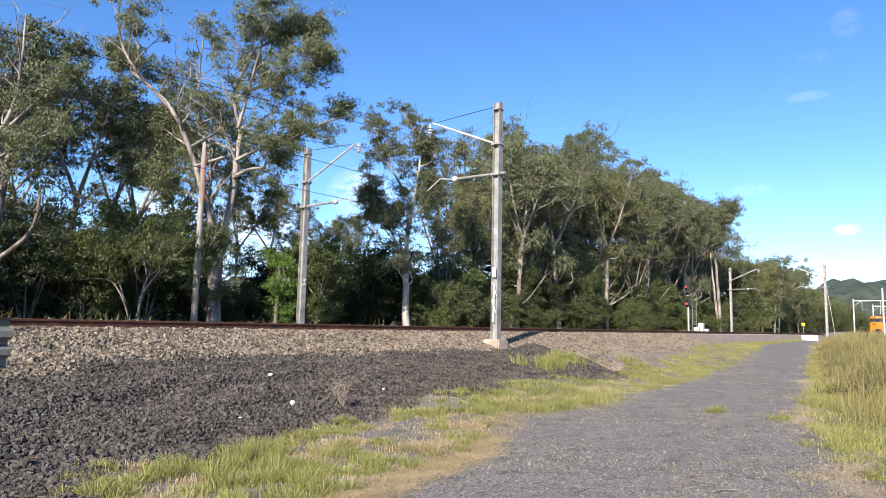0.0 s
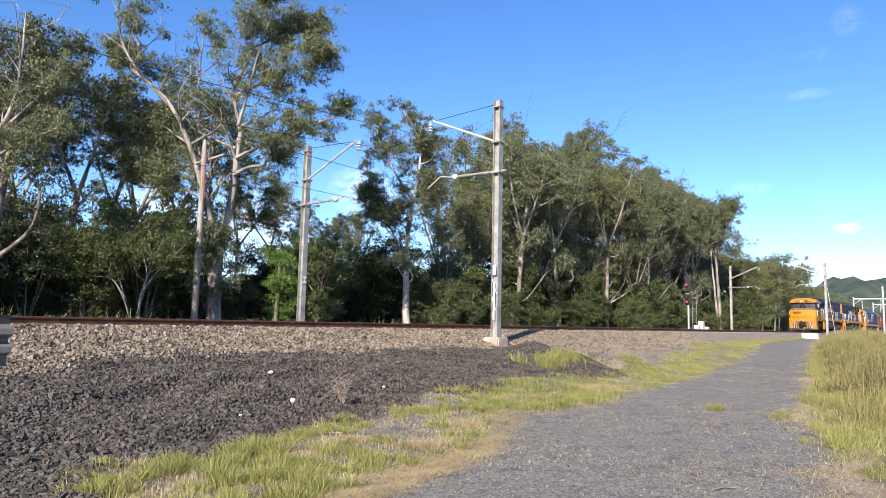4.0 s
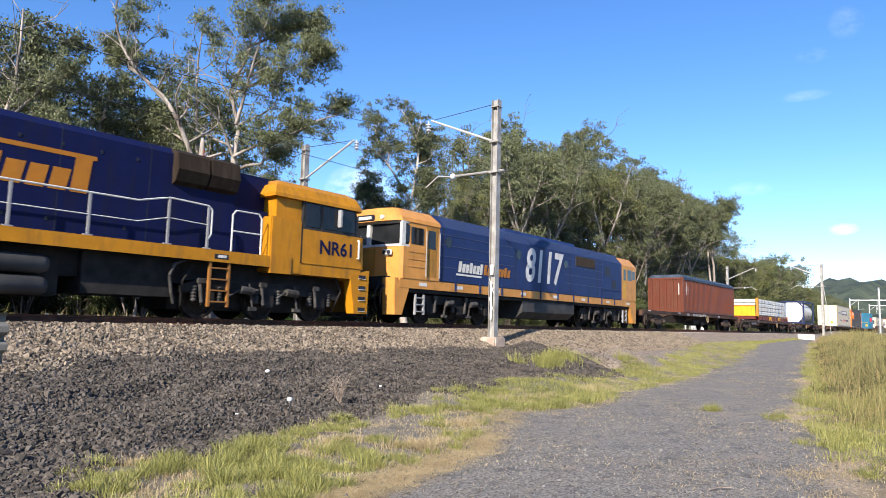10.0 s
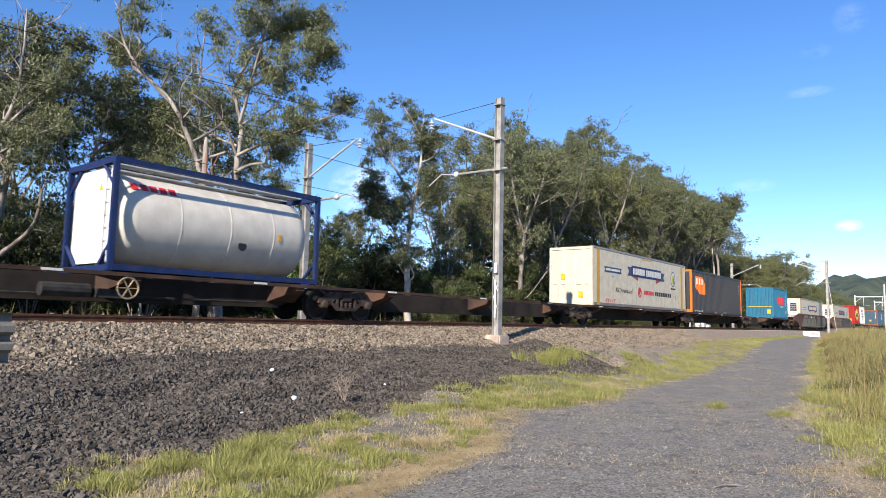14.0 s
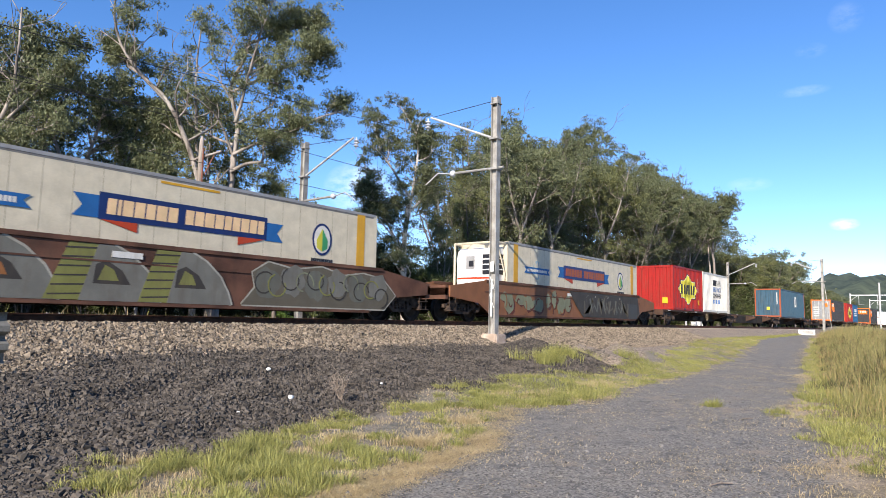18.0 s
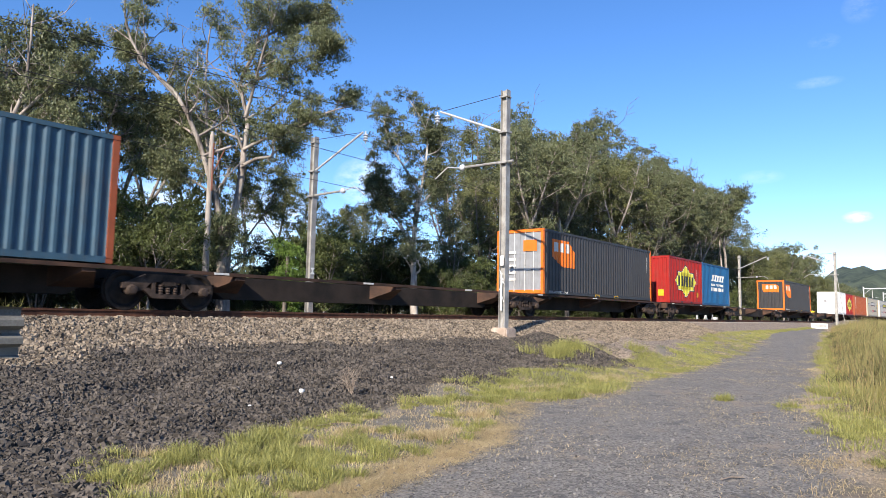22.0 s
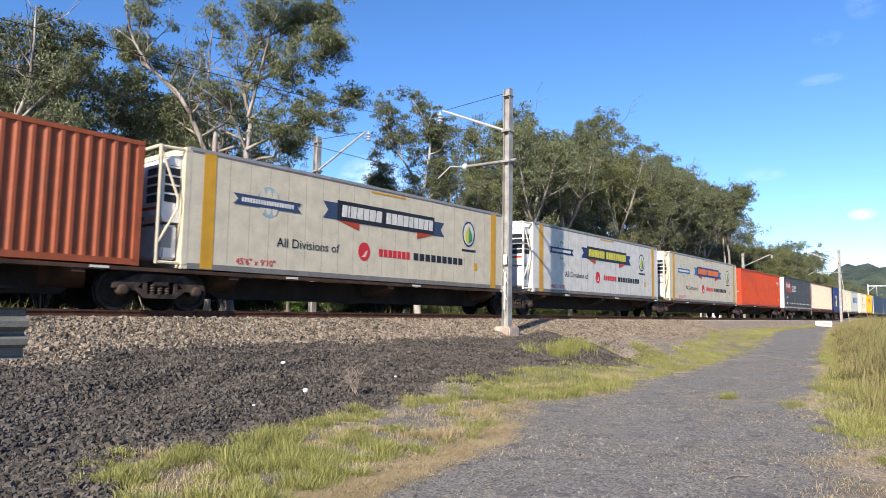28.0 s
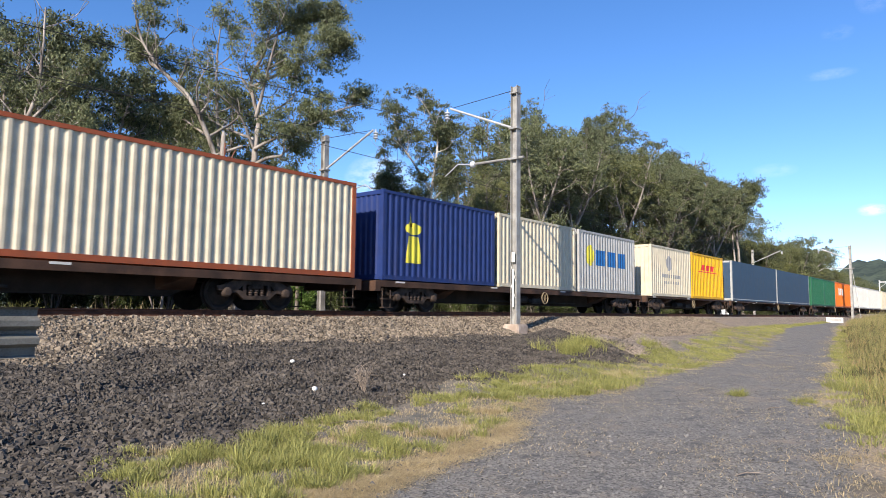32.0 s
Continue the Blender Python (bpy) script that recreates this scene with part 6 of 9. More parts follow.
def loco_bogie(lo, xc, r=0.5, gap=1.85):
    wheels = wheelset_mesh(r)
    bg = lo.put("bogie", Build().box(xc - gap - 0.5, xc + gap + 0.5, -0.9, 0.9, 0.75, 0.95), UNDER, label="three-axle bogie with dusty springs")
    for sy in (-1, 1):
        ys = sorted((sy * 1.02, sy * 1.16))
        lo.put("side_frame", Build().prism([(xc - gap - 0.75, 0.8), (xc - gap - 0.2, 1.0), (xc + gap + 0.2, 1.0), (xc + gap + 0.75, 0.8), (xc + gap + 0.7, 0.62), (xc + gap + 0.2, 0.7), (xc - gap - 0.2, 0.7), (xc - gap - 0.7, 0.62)], *ys), UNDER, bg)
        for k in (-1, 0, 1):
            b = Build().lathe([(0.03, 0), (0.13, 0.01), (0.15, 0.05), (0.15, 0.14)], (xc + k * gap, sy * (1.26 if sy > 0 else 1.26), 0.5), "y", 12)
            lo.put("axle_box", Build().box(xc + k * gap - 0.2, xc + k * gap + 0.2, *sorted((sy * 1.05, sy * 1.2)), 0.34, 0.7, 0.03), UNDER, bg)
            for dx in (-0.36, 0.36):
                sp = Build().lathe([(0.06, 0.42)] + [(0.09 if q % 2 else 0.065, 0.42 + 0.04 * q) for q in range(1, 10)] + [(0.06, 0.82)], (xc + k * gap + dx, sy * 1.12, 0), "z", 10)
                lo.put("spring", sp, CYL_GREY, bg)
            lo.put("damper", Build().rod((xc + k * gap + 0.2, sy * 1.24, 0.4), (xc + k * gap + 0.28, sy * 1.24, 0.95), 0.045, 8).box(xc + k * gap + 0.14, xc + k * gap + 0.34, *sorted((sy * 1.2, sy * 1.3)), 0.88, 1.0), CYL_GREY, bg)
        for dx in (-0.95, 0.55):
            lo.put("brake_cylinder", Build().rod((xc + dx, sy * 1.24, 0.74), (xc + dx + 0.4, sy * 1.24, 0.78), 0.11, 10).rod((xc + dx + 0.4, sy * 1.24, 0.78), (xc + dx + 0.7, sy * 1.24, 0.6), 0.03, 6), CYL_GREY, bg)
            lo.put("brake_hanger", Build().rod((xc + dx + 0.1, sy * 1.2, 0.95), (xc + dx - 0.05, sy * 1.2, 0.3), 0.035, 6).box(xc + dx - 0.14, xc + dx + 0.1, sy * 1.2 - 0.05, sy * 1.2 + 0.05, 0.24, 0.34), CYL_GREY, bg)
        lo.put("sand_pipe", Build().tube([(xc + gap + 0.5, sy * 1.25, 1.3), (xc + gap + 0.75, sy * 1.25, 0.9), (xc + gap + 0.62, sy * 1.0, 0.3)], 0.03, 6).tube([(xc - gap - 0.5, sy * 1.25, 1.3), (xc - gap - 0.75, sy * 1.25, 0.9), (xc - gap - 0.62, sy * 1.0, 0.3)], 0.03, 6), UNDER, bg)
    lo.put("traction_gear", Build().box(xc - gap - 0.75, xc + gap + 0.75, -0.64, 0.64, 0.22, 0.8, 0.05), UNDER, bg)
    for k in (-1, 0, 1):
        w = link("wheelset", wheels, WHEEL, bg, at=(lo.x(xc + k * gap), 0, r))
        SPOKED.append((w, r, lo.s + lo.x(xc + k * gap)))


def fence_rails(lo, xs, y, z0, z1, low=True):
    for x in xs:
        lo.put("handrail_post", Build().rod((x, y, z0), (x, y, z1), 0.016, 6).box(x - 0.06, x + 0.06, y - 0.02, y + 0.02, z0 - 0.02, z0 + 0.05), RAIL_WHITE)
    lo.put("handrail", Build().tube([(x, y, z1) for x in xs], 0.015, 6), RAIL_WHITE, label="white tubular handrail")
    if low:
        lo.put("mid_rail", Build().tube([(x, y, (z0 + z1) / 2 + 0.05) for x in xs], 0.014, 6), RAIL_WHITE)


def hoop(lo, x0, x1, y, z0, z1):
    pts = [(x0, y, z0), (x0, y, z1 - 0.12), (x0 + 0.1, y, z1), (x1 - 0.1, y, z1), (x1, y, z1 - 0.12), (x1, y, z0)]
    lo.put("grab_hoop", Build().tube(pts, 0.022, 8).rod((x0, y, (z0 + z1) / 2), (x1, y, (z0 + z1) / 2), 0.02, 6), RAIL_WHITE)


def ladder(lo, x0, x1, z0, z1, y, material, rungs=4):
    b = Build().box(x0, x0 + 0.06, y - 0.03, y + 0.05, z0, z1).box(x1 - 0.06, x1, y - 0.03, y + 0.05, z0, z1)
    for k in range(rungs):
        z = z0 + (z1 - z0) * (k + 0.4) / rungs
        b.box(x0 + 0.06, x1 - 0.06, y - 0.03, y + 0.1, z, z + 0.035)
    lo.put("ladder", b, material)


def logo(lo, x0, xm, x1, z):
    """The operator's name as two rows of slanted blocks, underlined and overlined."""
    y = -1.088
    n = 7
    p = (xm - x0) / n
    decal(lo.ob, [[(x0 - 0.16, z - 0.1), (x0 + 0.12, z - 0.1), (x0 + 0.3, z + 0.8), (x0 + 0.04, z + 0.8)]], DIM_WHITE, "name_block", y)
    for k in range(1, n):
        h = (0.6, 0.6, 0.78, 0.82, 0.78, 0.6)[k - 1]
        q = x0 + p * k
        decal(lo.ob, [[(q - 0.08, z + 0.12), (q + p * 0.8 - 0.08, z + 0.12), (q + p * 0.8 + 0.02, z + h), (q + 0.02, z + h)]], DIM_WHITE, "name_block", y)
    decal(lo.ob, [[(x0 - 0.02, z - 0.12), (xm - 0.06, z - 0.12), (xm - 0.06, z - 0.02), (x0 - 0.02, z - 0.02)]], DIM_WHITE, "underline", y)
    p = (x1 - xm) / 8
    for k in range(8):
        h = (0.62, 0.62, 0.76, 0.74, 0.62, 0.62, 0.62, 0.98)[k]
        q = xm + p * k + 0.03
        decal(lo.ob, [[(q - 0.06, z + 0.14), (q + p * 0.8 - 0.06, z + 0.14), (q + p * 0.8 + 0.03, z + h), (q + 0.03, z + h)]], LOGO_ORANGE, "name_block", y)
    decal(lo.ob, [[(xm + 0.1, z + 0.9), (x1 + 0.05, z + 0.9), (x1 + 0.05, z + 1.0), (xm + 0.1, z + 1.0)]], LOGO_ORANGE, "overline", y)


LOGO_ORANGE = paint("faded_orange_lettering", (0.42, 0.16, 0.015), amount=0.3)
DIM_WHITE = paint("dusty_white_lettering", (0.6, 0.6, 0.56), amount=0.25)


def hood_loco(s, flip, number, stars, tank, label):
    """A hood locomotive, cab at x = 0 unless flipped."""
    lo = Loco(s, 22.0, flip, label)
    W = 1.46
    # cab
    lo.put("cab_lower", loft(Build(), bow(0.5, 0.86, W, 3.25), 1.62, bow(0.58, 0.88, W, 3.25), 2.6), LOCO_YELLOW, label="yellow cab side and nose")
    lo.put("cab_skirt", loft(Build(), bow(0.52, 0.9, W - 0.02, 3.9), 1.3, bow(0.52, 0.9, W - 0.02, 3.9), 1.615), LOCO_YELLOW)
    for z in (1.64, 1.74, 1.84):
        lo.put("nose_rib", loft(Build(), bow(0.47, 0.84, W * 0.97, 1.2), z, bow(0.47, 0.84, W * 0.97, 1.2), z + 0.04), LOCO_YELLOW)
    lo.put("window_band", loft(Build(), bow(0.66, 0.98, W - 0.015, 3.22), 2.6, bow(0.9, 1.14, W - 0.05, 3.22), 3.42), SIGNAL_BLACK, label="black window surround")
    lo.put("equipment_case", Build().box(3.25, 4.32, -W + 0.01, W - 0.01, 1.3, 2.83, 0.03), LOCO_YELLOW)
    lo.put("cab_rear_wall", Build().box(3.2, 4.1, -W + 0.12, W - 0.12, 2.8, 3.5), LOCO_YELLOW)
    roof = loft(Build(), bow(0.66, 0.98, W + 0.01, 4.25), 3.4, bow(0.66, 0.98, W, 4.25), 3.5)
    loft(roof, bow(0.66, 0.98, W, 4.25), 3.5, bow(0.78, 1.06, W - 0.14, 4.1), 3.76)
    loft(roof, bow(0.78, 1.06, W - 0.14, 4.1), 3.76, bow(0.98, 1.25, W - 0.42, 3.8), 3.93)
    lo.put("cab_roof", loft(roof, bow(0.98, 1.25, W - 0.42, 3.8), 3.93, bow(1.5, 1.6, W - 0.9, 3.6), 4.02), LOCO_YELLOW, label="rounded yellow cab roof")
    lo.put("lamp_panel", Build().box(0.58, 0.74, -0.62, 0.62, 3.5, 3.74, 0.05), LOCO_YELLOW)
    lo.put("nose_rail", Build().tube([(0.78, -1.3, 2.66), (0.5, -0.8, 2.7), (0.44, 0.0, 2.7), (0.5, 0.8, 2.7), (0.78, 1.3, 2.66)], 0.022, 6), DIM)
    for sy in (-1, 1):
        for a, c in ((1.2, 1.84), (1.92, 2.5), (2.6, 3.14)):
            lo.put("side_window", Build().prism([(a, 2.7), (c, 2.7), (c, 3.34), (a + 0.03, 3.34)], *sorted((sy * (W - 0.03), sy * (W - 0.004)))), GLASS)
        lo.put("windscreen", Build().add([(0.655, sy * 0.08, 2.7), (0.76, sy * 1.0, 2.7), (0.975, sy * 0.98, 3.36), (0.87, sy * 0.08, 3.36)], [(0, 1, 2, 3)]), GLASS)
        lo.put("corner_window", Build().add([(0.79, sy * 1.1, 2.7), (0.93, sy * 1.4, 2.7), (1.1, sy * 1.36, 3.36), (1.0, sy * 1.08, 3.36)], [(0, 1, 2, 3)]), GLASS)
        lo.put("wiper", Build().rod((0.66, sy * 0.5, 2.72), (0.84, sy * 0.75, 3.28), 0.012, 5), INK)
        lo.put("sun_visor", Build().add([(0.84, sy * 0.15, 3.24), (0.93, sy * 0.95, 3.24), (0.96, sy * 0.95, 3.34), (0.86, sy * 0.15, 3.34)], [(0, 1, 2, 3)]), RAIL_WHITE)
        lo.put("head_lamp", Build().lathe([(0.085, 0.03), (0.085, -0.04), (0.06, -0.05)], (0.585, sy * 0.12, 3.62), "x", 12), LAMP_LENS)
        lo.put("number_box", Build().box(0.56, 0.6, *sorted((sy * 0.3, sy * 0.58)), 3.54, 3.7, 0.01), INK)
        lo.put("number_bar", Build().box(0.552, 0.561, *sorted((sy * 0.36, sy * 0.52)), 3.58, 3.66), RAIL_WHITE)
        lo.put("brow_rail", Build().tube([(0.66, sy * 0.35, 3.44), (0.56, sy * 0.38, 3.43), (0.6, sy * 0.85, 3.43), (0.74, sy * 0.9, 3.44)], 0.016, 5), INK)
        b = Build().prism([(0.5, 1.61), (1.32, 1.42), (1.1, 0.26), (0.54, 0.26)], *sorted((sy * 1.12, sy * 1.45)))
        stp = lo.put("step_side", b, LOCO_YELLOW)
        for k in range(4):
            # ink plates stand in for the shaded hollow of each step
            lo.put("step_well", Build().box(0.66, 0.95, *sorted((sy * 1.3, sy * 1.458)), 0.34 + 0.33 * k, 0.45 + 0.33 * k), INK, stp)
            lo.put("step_tread", Build().box(0.66, 0.95, *sorted((sy * 1.3, sy * 1.48)), 0.33 + 0.33 * k, 0.345 + 0.33 * k), MARK, stp)
        lo.put("grab_handle", Build().tube([(1.06, sy * 1.52, 1.92), (1.06, sy * 1.52, 2.5)], 0.03, 6).box(1.04, 1.08, *sorted((sy * 1.44, sy * 1.53)), 1.92, 1.96).box(1.04, 1.08, *sorted((sy * 1.44, sy * 1.53)), 2.46, 2.5), RAIL_WHITE)
        lo.put("mirror", Build().box(1.86, 1.92, *sorted((sy * 1.46, sy * 1.6)), 2.8, 3.32), DIM)
        lo.put("cab_seam", Build().box(3.235, 3.26, *sorted((sy * (W - 0.02), sy * (W + 0.004))), 1.62, 2.6), INK)
    if not flip:
        for k in range(7):
            y0 = 1.02 - 0.13 * k
            lo.put("nose_name_block", Build().box(0.5 + 0.012 * max(0, 4 - k) ** 1.5 * 0.5, 0.53 + 0.012 * max(0, 4 - k) ** 1.5 * 0.5, y0 - 0.1, y0, 2.2, 2.34 + 0.05 * (k in (0, 3, 4))), NAME_RED)
        lo.put("nose_underline", Build().box(0.51, 0.54, 0.2, 0.95, 2.13, 2.155), NAME_RED)
    lo.put("pilot_plate", Build().box(0.46, 0.54, -1.2, 1.2, 0.3, 1.35), DIRTY_YELLOW, label="dirty yellow front plate")
    lo.put("pilot_toe", Build().box(0.44, 0.5, -1.4, 1.4, 0.18, 0.36), CYL_GREY, label="grey scuffed lower plate")
    for sy in (-1, 1):
        lo.put("pilot_stripe", Build().add([(0.455, sy * 1.16, 0.38), (0.455, sy * 0.9, 0.38), (0.455, sy * 0.62, 1.1), (0.455, sy * 0.9, 1.1)], [(0, 1, 2, 3)]), DIM)
    lo.put("coupler", Build().box(0.0, 0.5, -0.12, 0.12, 0.72, 1.0, 0.03).box(-0.2, 0.12, -0.22, 0.22, 0.66, 1.06, 0.05).box(0.2, 0.48, -0.4, 0.4, 0.6, 1.15, 0.04), UNDER)
    for y in (-0.95, -0.72, -0.52, 0.5, 0.7, 0.92):
        lo.put("brake_hose", Build().tube([(0.46, y, 1.05), (0.24, y, 0.95), (0.18, y + 0.03, 0.6), (0.24, y + 0.08, 0.35), (0.42, y + 0.1, 0.3)], 0.035, 6), INK)
    for y, z in ((-0.62, 1.2), (0.1, 1.24), (0.6, 1.18)):
        lo.put("air_cock", Build().rod((0.46, y, z), (0.3, y, z), 0.04, 6).rod((0.34, y, z), (0.34, y + 0.18, z - 0.05), 0.02, 5), SIGN_RED if y == -0.62 else UNDER)
    # frame, hood and far end
    lo.put("underframe", Build().box(1.2, 22.1, -1.42, 1.42, 1.42, 1.7), UNDER)
    for sy in (-1, 1):
        lo.put("frame_side", Build().box(3.9, 21.4, *sorted((sy * 1.42, sy * 1.46)), 1.42, 1.72), LOCO_YELLOW, label="yellow frame edge")
        for x0, x1 in ((3.6, 4.3), (19.1, 19.8)):
            lo.put("deck_bracket", Build().box(x0, x1, *sorted((sy * 1.38, sy * 1.475)), 1.27, 1.74), LOCO_YELLOW)
        for x in (5.6, 12.2, 17.2):
            lo.put("frame_slot", Build().box(x, x + 0.4, *sorted((sy * 1.45, sy * 1.466)), 1.5, 1.62), INK)
            lo.put("slot_lamp", Build().box(x + 0.06, x + 0.3, *sorted((sy * 1.46, sy * 1.47)), 1.53, 1.6), MARK)
    lo.put("underfloor_gear", Build().box(1.3, 20.8, -0.9, 0.9, 0.85, 1.43).box(6.9, 9.0, -1.1, 1.1, 0.5, 1.43).box(14.3, 15.4, -1.1, 1.1, 0.5, 1.43), UNDER)
    H = 1.08
    sect = [(-H, 1.7), (-H, 3.98), (-0.88, 4.16), (0.88, 4.16), (H, 3.98), (H, 1.7)]
    lo.put("hood", Build().prism(sect, 5.25, 21.7, "x"), LOCO_BLUE, label="dark blue hood, streaked with grime")
    lo.put("hood_neck", Build().box(4.0, 5.26, -0.78, 0.78, 2.9, 3.95).box(4.2, 5.26, -H + 0.01, H - 0.01, 1.7, 2.95), LOCO_BLUE)
    for x in (7.6, 9.6, 12.1, 14.6, 16.3, 18.6):
        lo.put("hood_seam", Build().prism([(p[0] * 1.003, p[1] * 1.0008) for p in sect], x, x + 0.02, "x"), INK)
    for x in np.arange(7.9, 20.4, 0.83):
        lo.put("hood_latch", Build().box(x, x + 0.06, -H - 0.012, -H, 3.62, 3.7), INK)
        lo.put("hood_latch", Build().box(x + 0.2, x + 0.26, -H - 0.012, -H, 1.98, 2.06), INK)
    grid_paint = GRID_BROWN if flip else LOCO_BLUE
    for sy in (-1, 1):
        for x0, x1 in (((5.3, 6.14), (6.2, 7.05)) if flip else ((5.3, 6.36), (6.36, 7.45))):
            lo.put("brake_grid_box", Build().prism([(sy * 1.05, 3.22), (sy * 1.24, 3.32), (sy * 1.36, 3.6), (sy * 1.3, 4.0), (sy * 0.95, 4.14)], x0, x1, "x"), grid_paint, label="brown dynamic brake grid cover" if flip else "")
        vx = 15.9 if flip else 16.28
        lo.put("vent_grille", Build().box(vx, vx + 0.72, *sorted((sy * H, sy * (H + 0.012))), 3.06, 3.48), GRID_BROWN)
        for k in range(3):
            lo.put("louvre", Build().box(14.3, 15.35, *sorted((sy * H, sy * (H + 0.02))), 3.72 + 0.05 * k, 3.745 + 0.05 * k), INK)
        if not flip:
            lo.put("filter_panel", Build().box(7.55, 8.68, *sorted((sy * H, sy * (H + 0.015))), 1.85, 2.9), TANK_GREY, label="dark grey filter panel")
        for x in (6.95, 15.6):
            lo.put("cable_hose", Build().tube([(x - 0.25, sy * 1.3, 1.4), (x, sy * 1.3, 1.3), (x + 0.12, sy * 1.3, 1.0), (x + 0.05, sy * 1.3, 0.6), (x - 0.05, sy * 1.25, 0.35)], 0.04, 6), CYL_GREY)
    for x in (9.3, 10.9, 12.5):
        lo.put("lifting_lug", Build().box(x, x + 0.3, -0.7, 0.7, 4.16, 4.2), LOCO_BLUE)
    lo.put("exhaust", Build().box(10.2, 11.0, -0.3, 0.3, 4.16, 4.28), INK)
    lo.put("roof_fan", Build().lathe([(0.7, 0.0), (0.7, 0.1), (0.5, 0.12)], (18.0, 0, 4.16), "z", 18), UNDER)
    lo.put("end_bulkhead", Build().prism([(p[0] * 0.9, p[1] * 0.995) for p in sect], 21.7, 21.86, "x"), LOCO_YELLOW)
    for sy in (-1, 1):
        ys = sorted((sy * 0.66, sy * 1.09))
        lo.put("end_pillar_top", Build().box(21.72, 22.15, *ys, 3.22, 4.06, 0.05), LOCO_YELLOW, label="yellow end pillar")
        lo.put("end_pillar_base", Build().box(21.72, 22.12, *ys, 1.72, 2.66, 0.03), LOCO_YELLOW)
        lo.put("end_pillar_jamb", Build().box(21.72, 21.8, *ys, 2.66, 3.22), LOCO_YELLOW)
        lo.put("end_pillar_jamb", Build().box(22.05, 22.13, *ys, 2.66, 3.22), LOCO_YELLOW)
        # ink-dark backing stands in for the shade inside the pillar's opening
        lo.put("end_pillar_recess", Build().box(21.8, 22.05, *sorted((sy * 0.66, sy * 0.8)), 2.66, 3.22), INK)
        lo.put("end_lamp", Build().lathe([(0.09, 0.0), (0.09, 0.05), (0.06, 0.06)], (22.15, sy * 0.85, 3.55), "x", 12), LAMP_LENS)
        ladder(lo, 21.4, 22.0, 0.28, 1.5, sy * 1.4, LOCO_YELLOW, 4)
        lo.put("end_handrail", Build().tube([(21.4, sy * 1.42, 1.3), (21.25, sy * 1.42, 1.75), (20.95, sy * 1.42, 2.66)], 0.022, 6), RAIL_WHITE)
        lo.put("end_handrail", Build().tube([(21.3, sy * 1.42, 2.66), (22.15, sy * 1.42, 2.62), (22.2, sy * 1.42, 2.5), (22.2, sy * 1.42, 0.9)], 0.022, 6), RAIL_WHITE)
        hoop(lo, 4.6, 5.5, sy * 1.4, 1.72, 2.8)
        xs = [6.2, 7.25, 8.0, 9.07, 10.6, 12.12, 13.6, 15.1, 15.6]
        zs = [2.8, 2.84, 2.66, 2.66, 2.66, 2.66, 2.66, 2.66, 2.66]
        lo.put("handrail", Build().tube([(6.2, sy * 1.4, 1.95), (6.1, sy * 1.4, 2.1), (6.1, sy * 1.4, 2.7), (6.2, sy * 1.4, 2.8)] + [(x, sy * 1.4, z) for x, z in zip(xs, zs)][1:] + [(15.7, sy * 1.4, 2.5), (15.7, sy * 1.4, 2.2)], 0.022, 6), RAIL_WHITE, label="white tubular handrail")
        lo.put("mid_rail", Build().tube([(x, sy * 1.4, z - 0.48) for x, z in zip(xs, zs)], 0.013, 5), RAIL_WHITE)
        for x, z in zip(xs[:2] + xs[3:], zs[:2] + zs[3:]):
            lo.put("handrail_post", Build().box(x - 0.025, x + 0.025, sy * 1.4 - 0.02, sy * 1.4 + 0.02, 1.72, z).box(x - 0.09, x + 0.09, sy * 1.4 - 0.04, sy * 1.4 + 0.04, 1.7, 1.75), DIM)
        fence_rails(lo, [16.8, 18.4, 19.8, 21.1], sy * 1.4, 1.72, 2.66)
        ladder(lo, 5.5, 6.1, 0.3, 1.42, sy * 1.4, LADDER_BROWN if flip else LOCO_YELLOW, 4)
    lo.put("end_plate", Build().box(22.1, 22.2, -1.25, 1.25, 0.3, 1.7), DIRTY_YELLOW)
    lo.put("rear_coupler", Build().box(22.15, 22.55, -0.12, 0.12, 0.7, 1.0, 0.03), BOGIE)
    if tank == "box":
        lo.put("fuel_tank", Build().prism([(-1.38, 0.6), (-1.38, 1.26), (1.38, 1.26), (1.38, 0.6), (1.1, 0.36), (-1.1, 0.36)], 9.62, 14.2, "x"), TANK_GREY, label="dusty dark grey fuel tank")
        lo.put("battery_box", Build().box(8.6, 9.52, -1.36, 1.36, 0.56, 1.2, 0.03), TANK_GREY)
        lo.put("tank_end", Build().prism([(8.3, 0.55), (8.58, 0.55), (8.58, 1.2), (8.42, 1.0)], -1.2, 1.2), TANK_GREY)
        for x in (10.9, 11.9, 12.9):
            for z in (0.78, 1.08):
                lo.put("tank_slot", Build().box(x, x + 0.2, -1.388, -1.379, z, z + 0.06), INK)
    else:
        lo.put("fuel_tank", Build().box(9.4, 14.2, -1.0, 1.0, 0.4, 1.25, 0.05), UNDER)
        lo.put("battery_box", Build().box(13.6, 14.45, -1.38, 1.38, 0.4, 1.2, 0.03), TANK_GREY)
        for sy in (-1, 1):
            for z in (0.6, 1.04):
                lo.put("air_reservoir", Build().lathe([(0.03, 9.7), (0.15, 9.74), (0.2, 9.86), (0.2, 13.05), (0.15, 13.2), (0.03, 13.25)], (0, sy * 1.2, z), "x", 16), TANK_GREY, smooth=True, label="dark air reservoir cylinder")
    loco_bogie(lo, 4.1)
    loco_bogie(lo, 18.3)
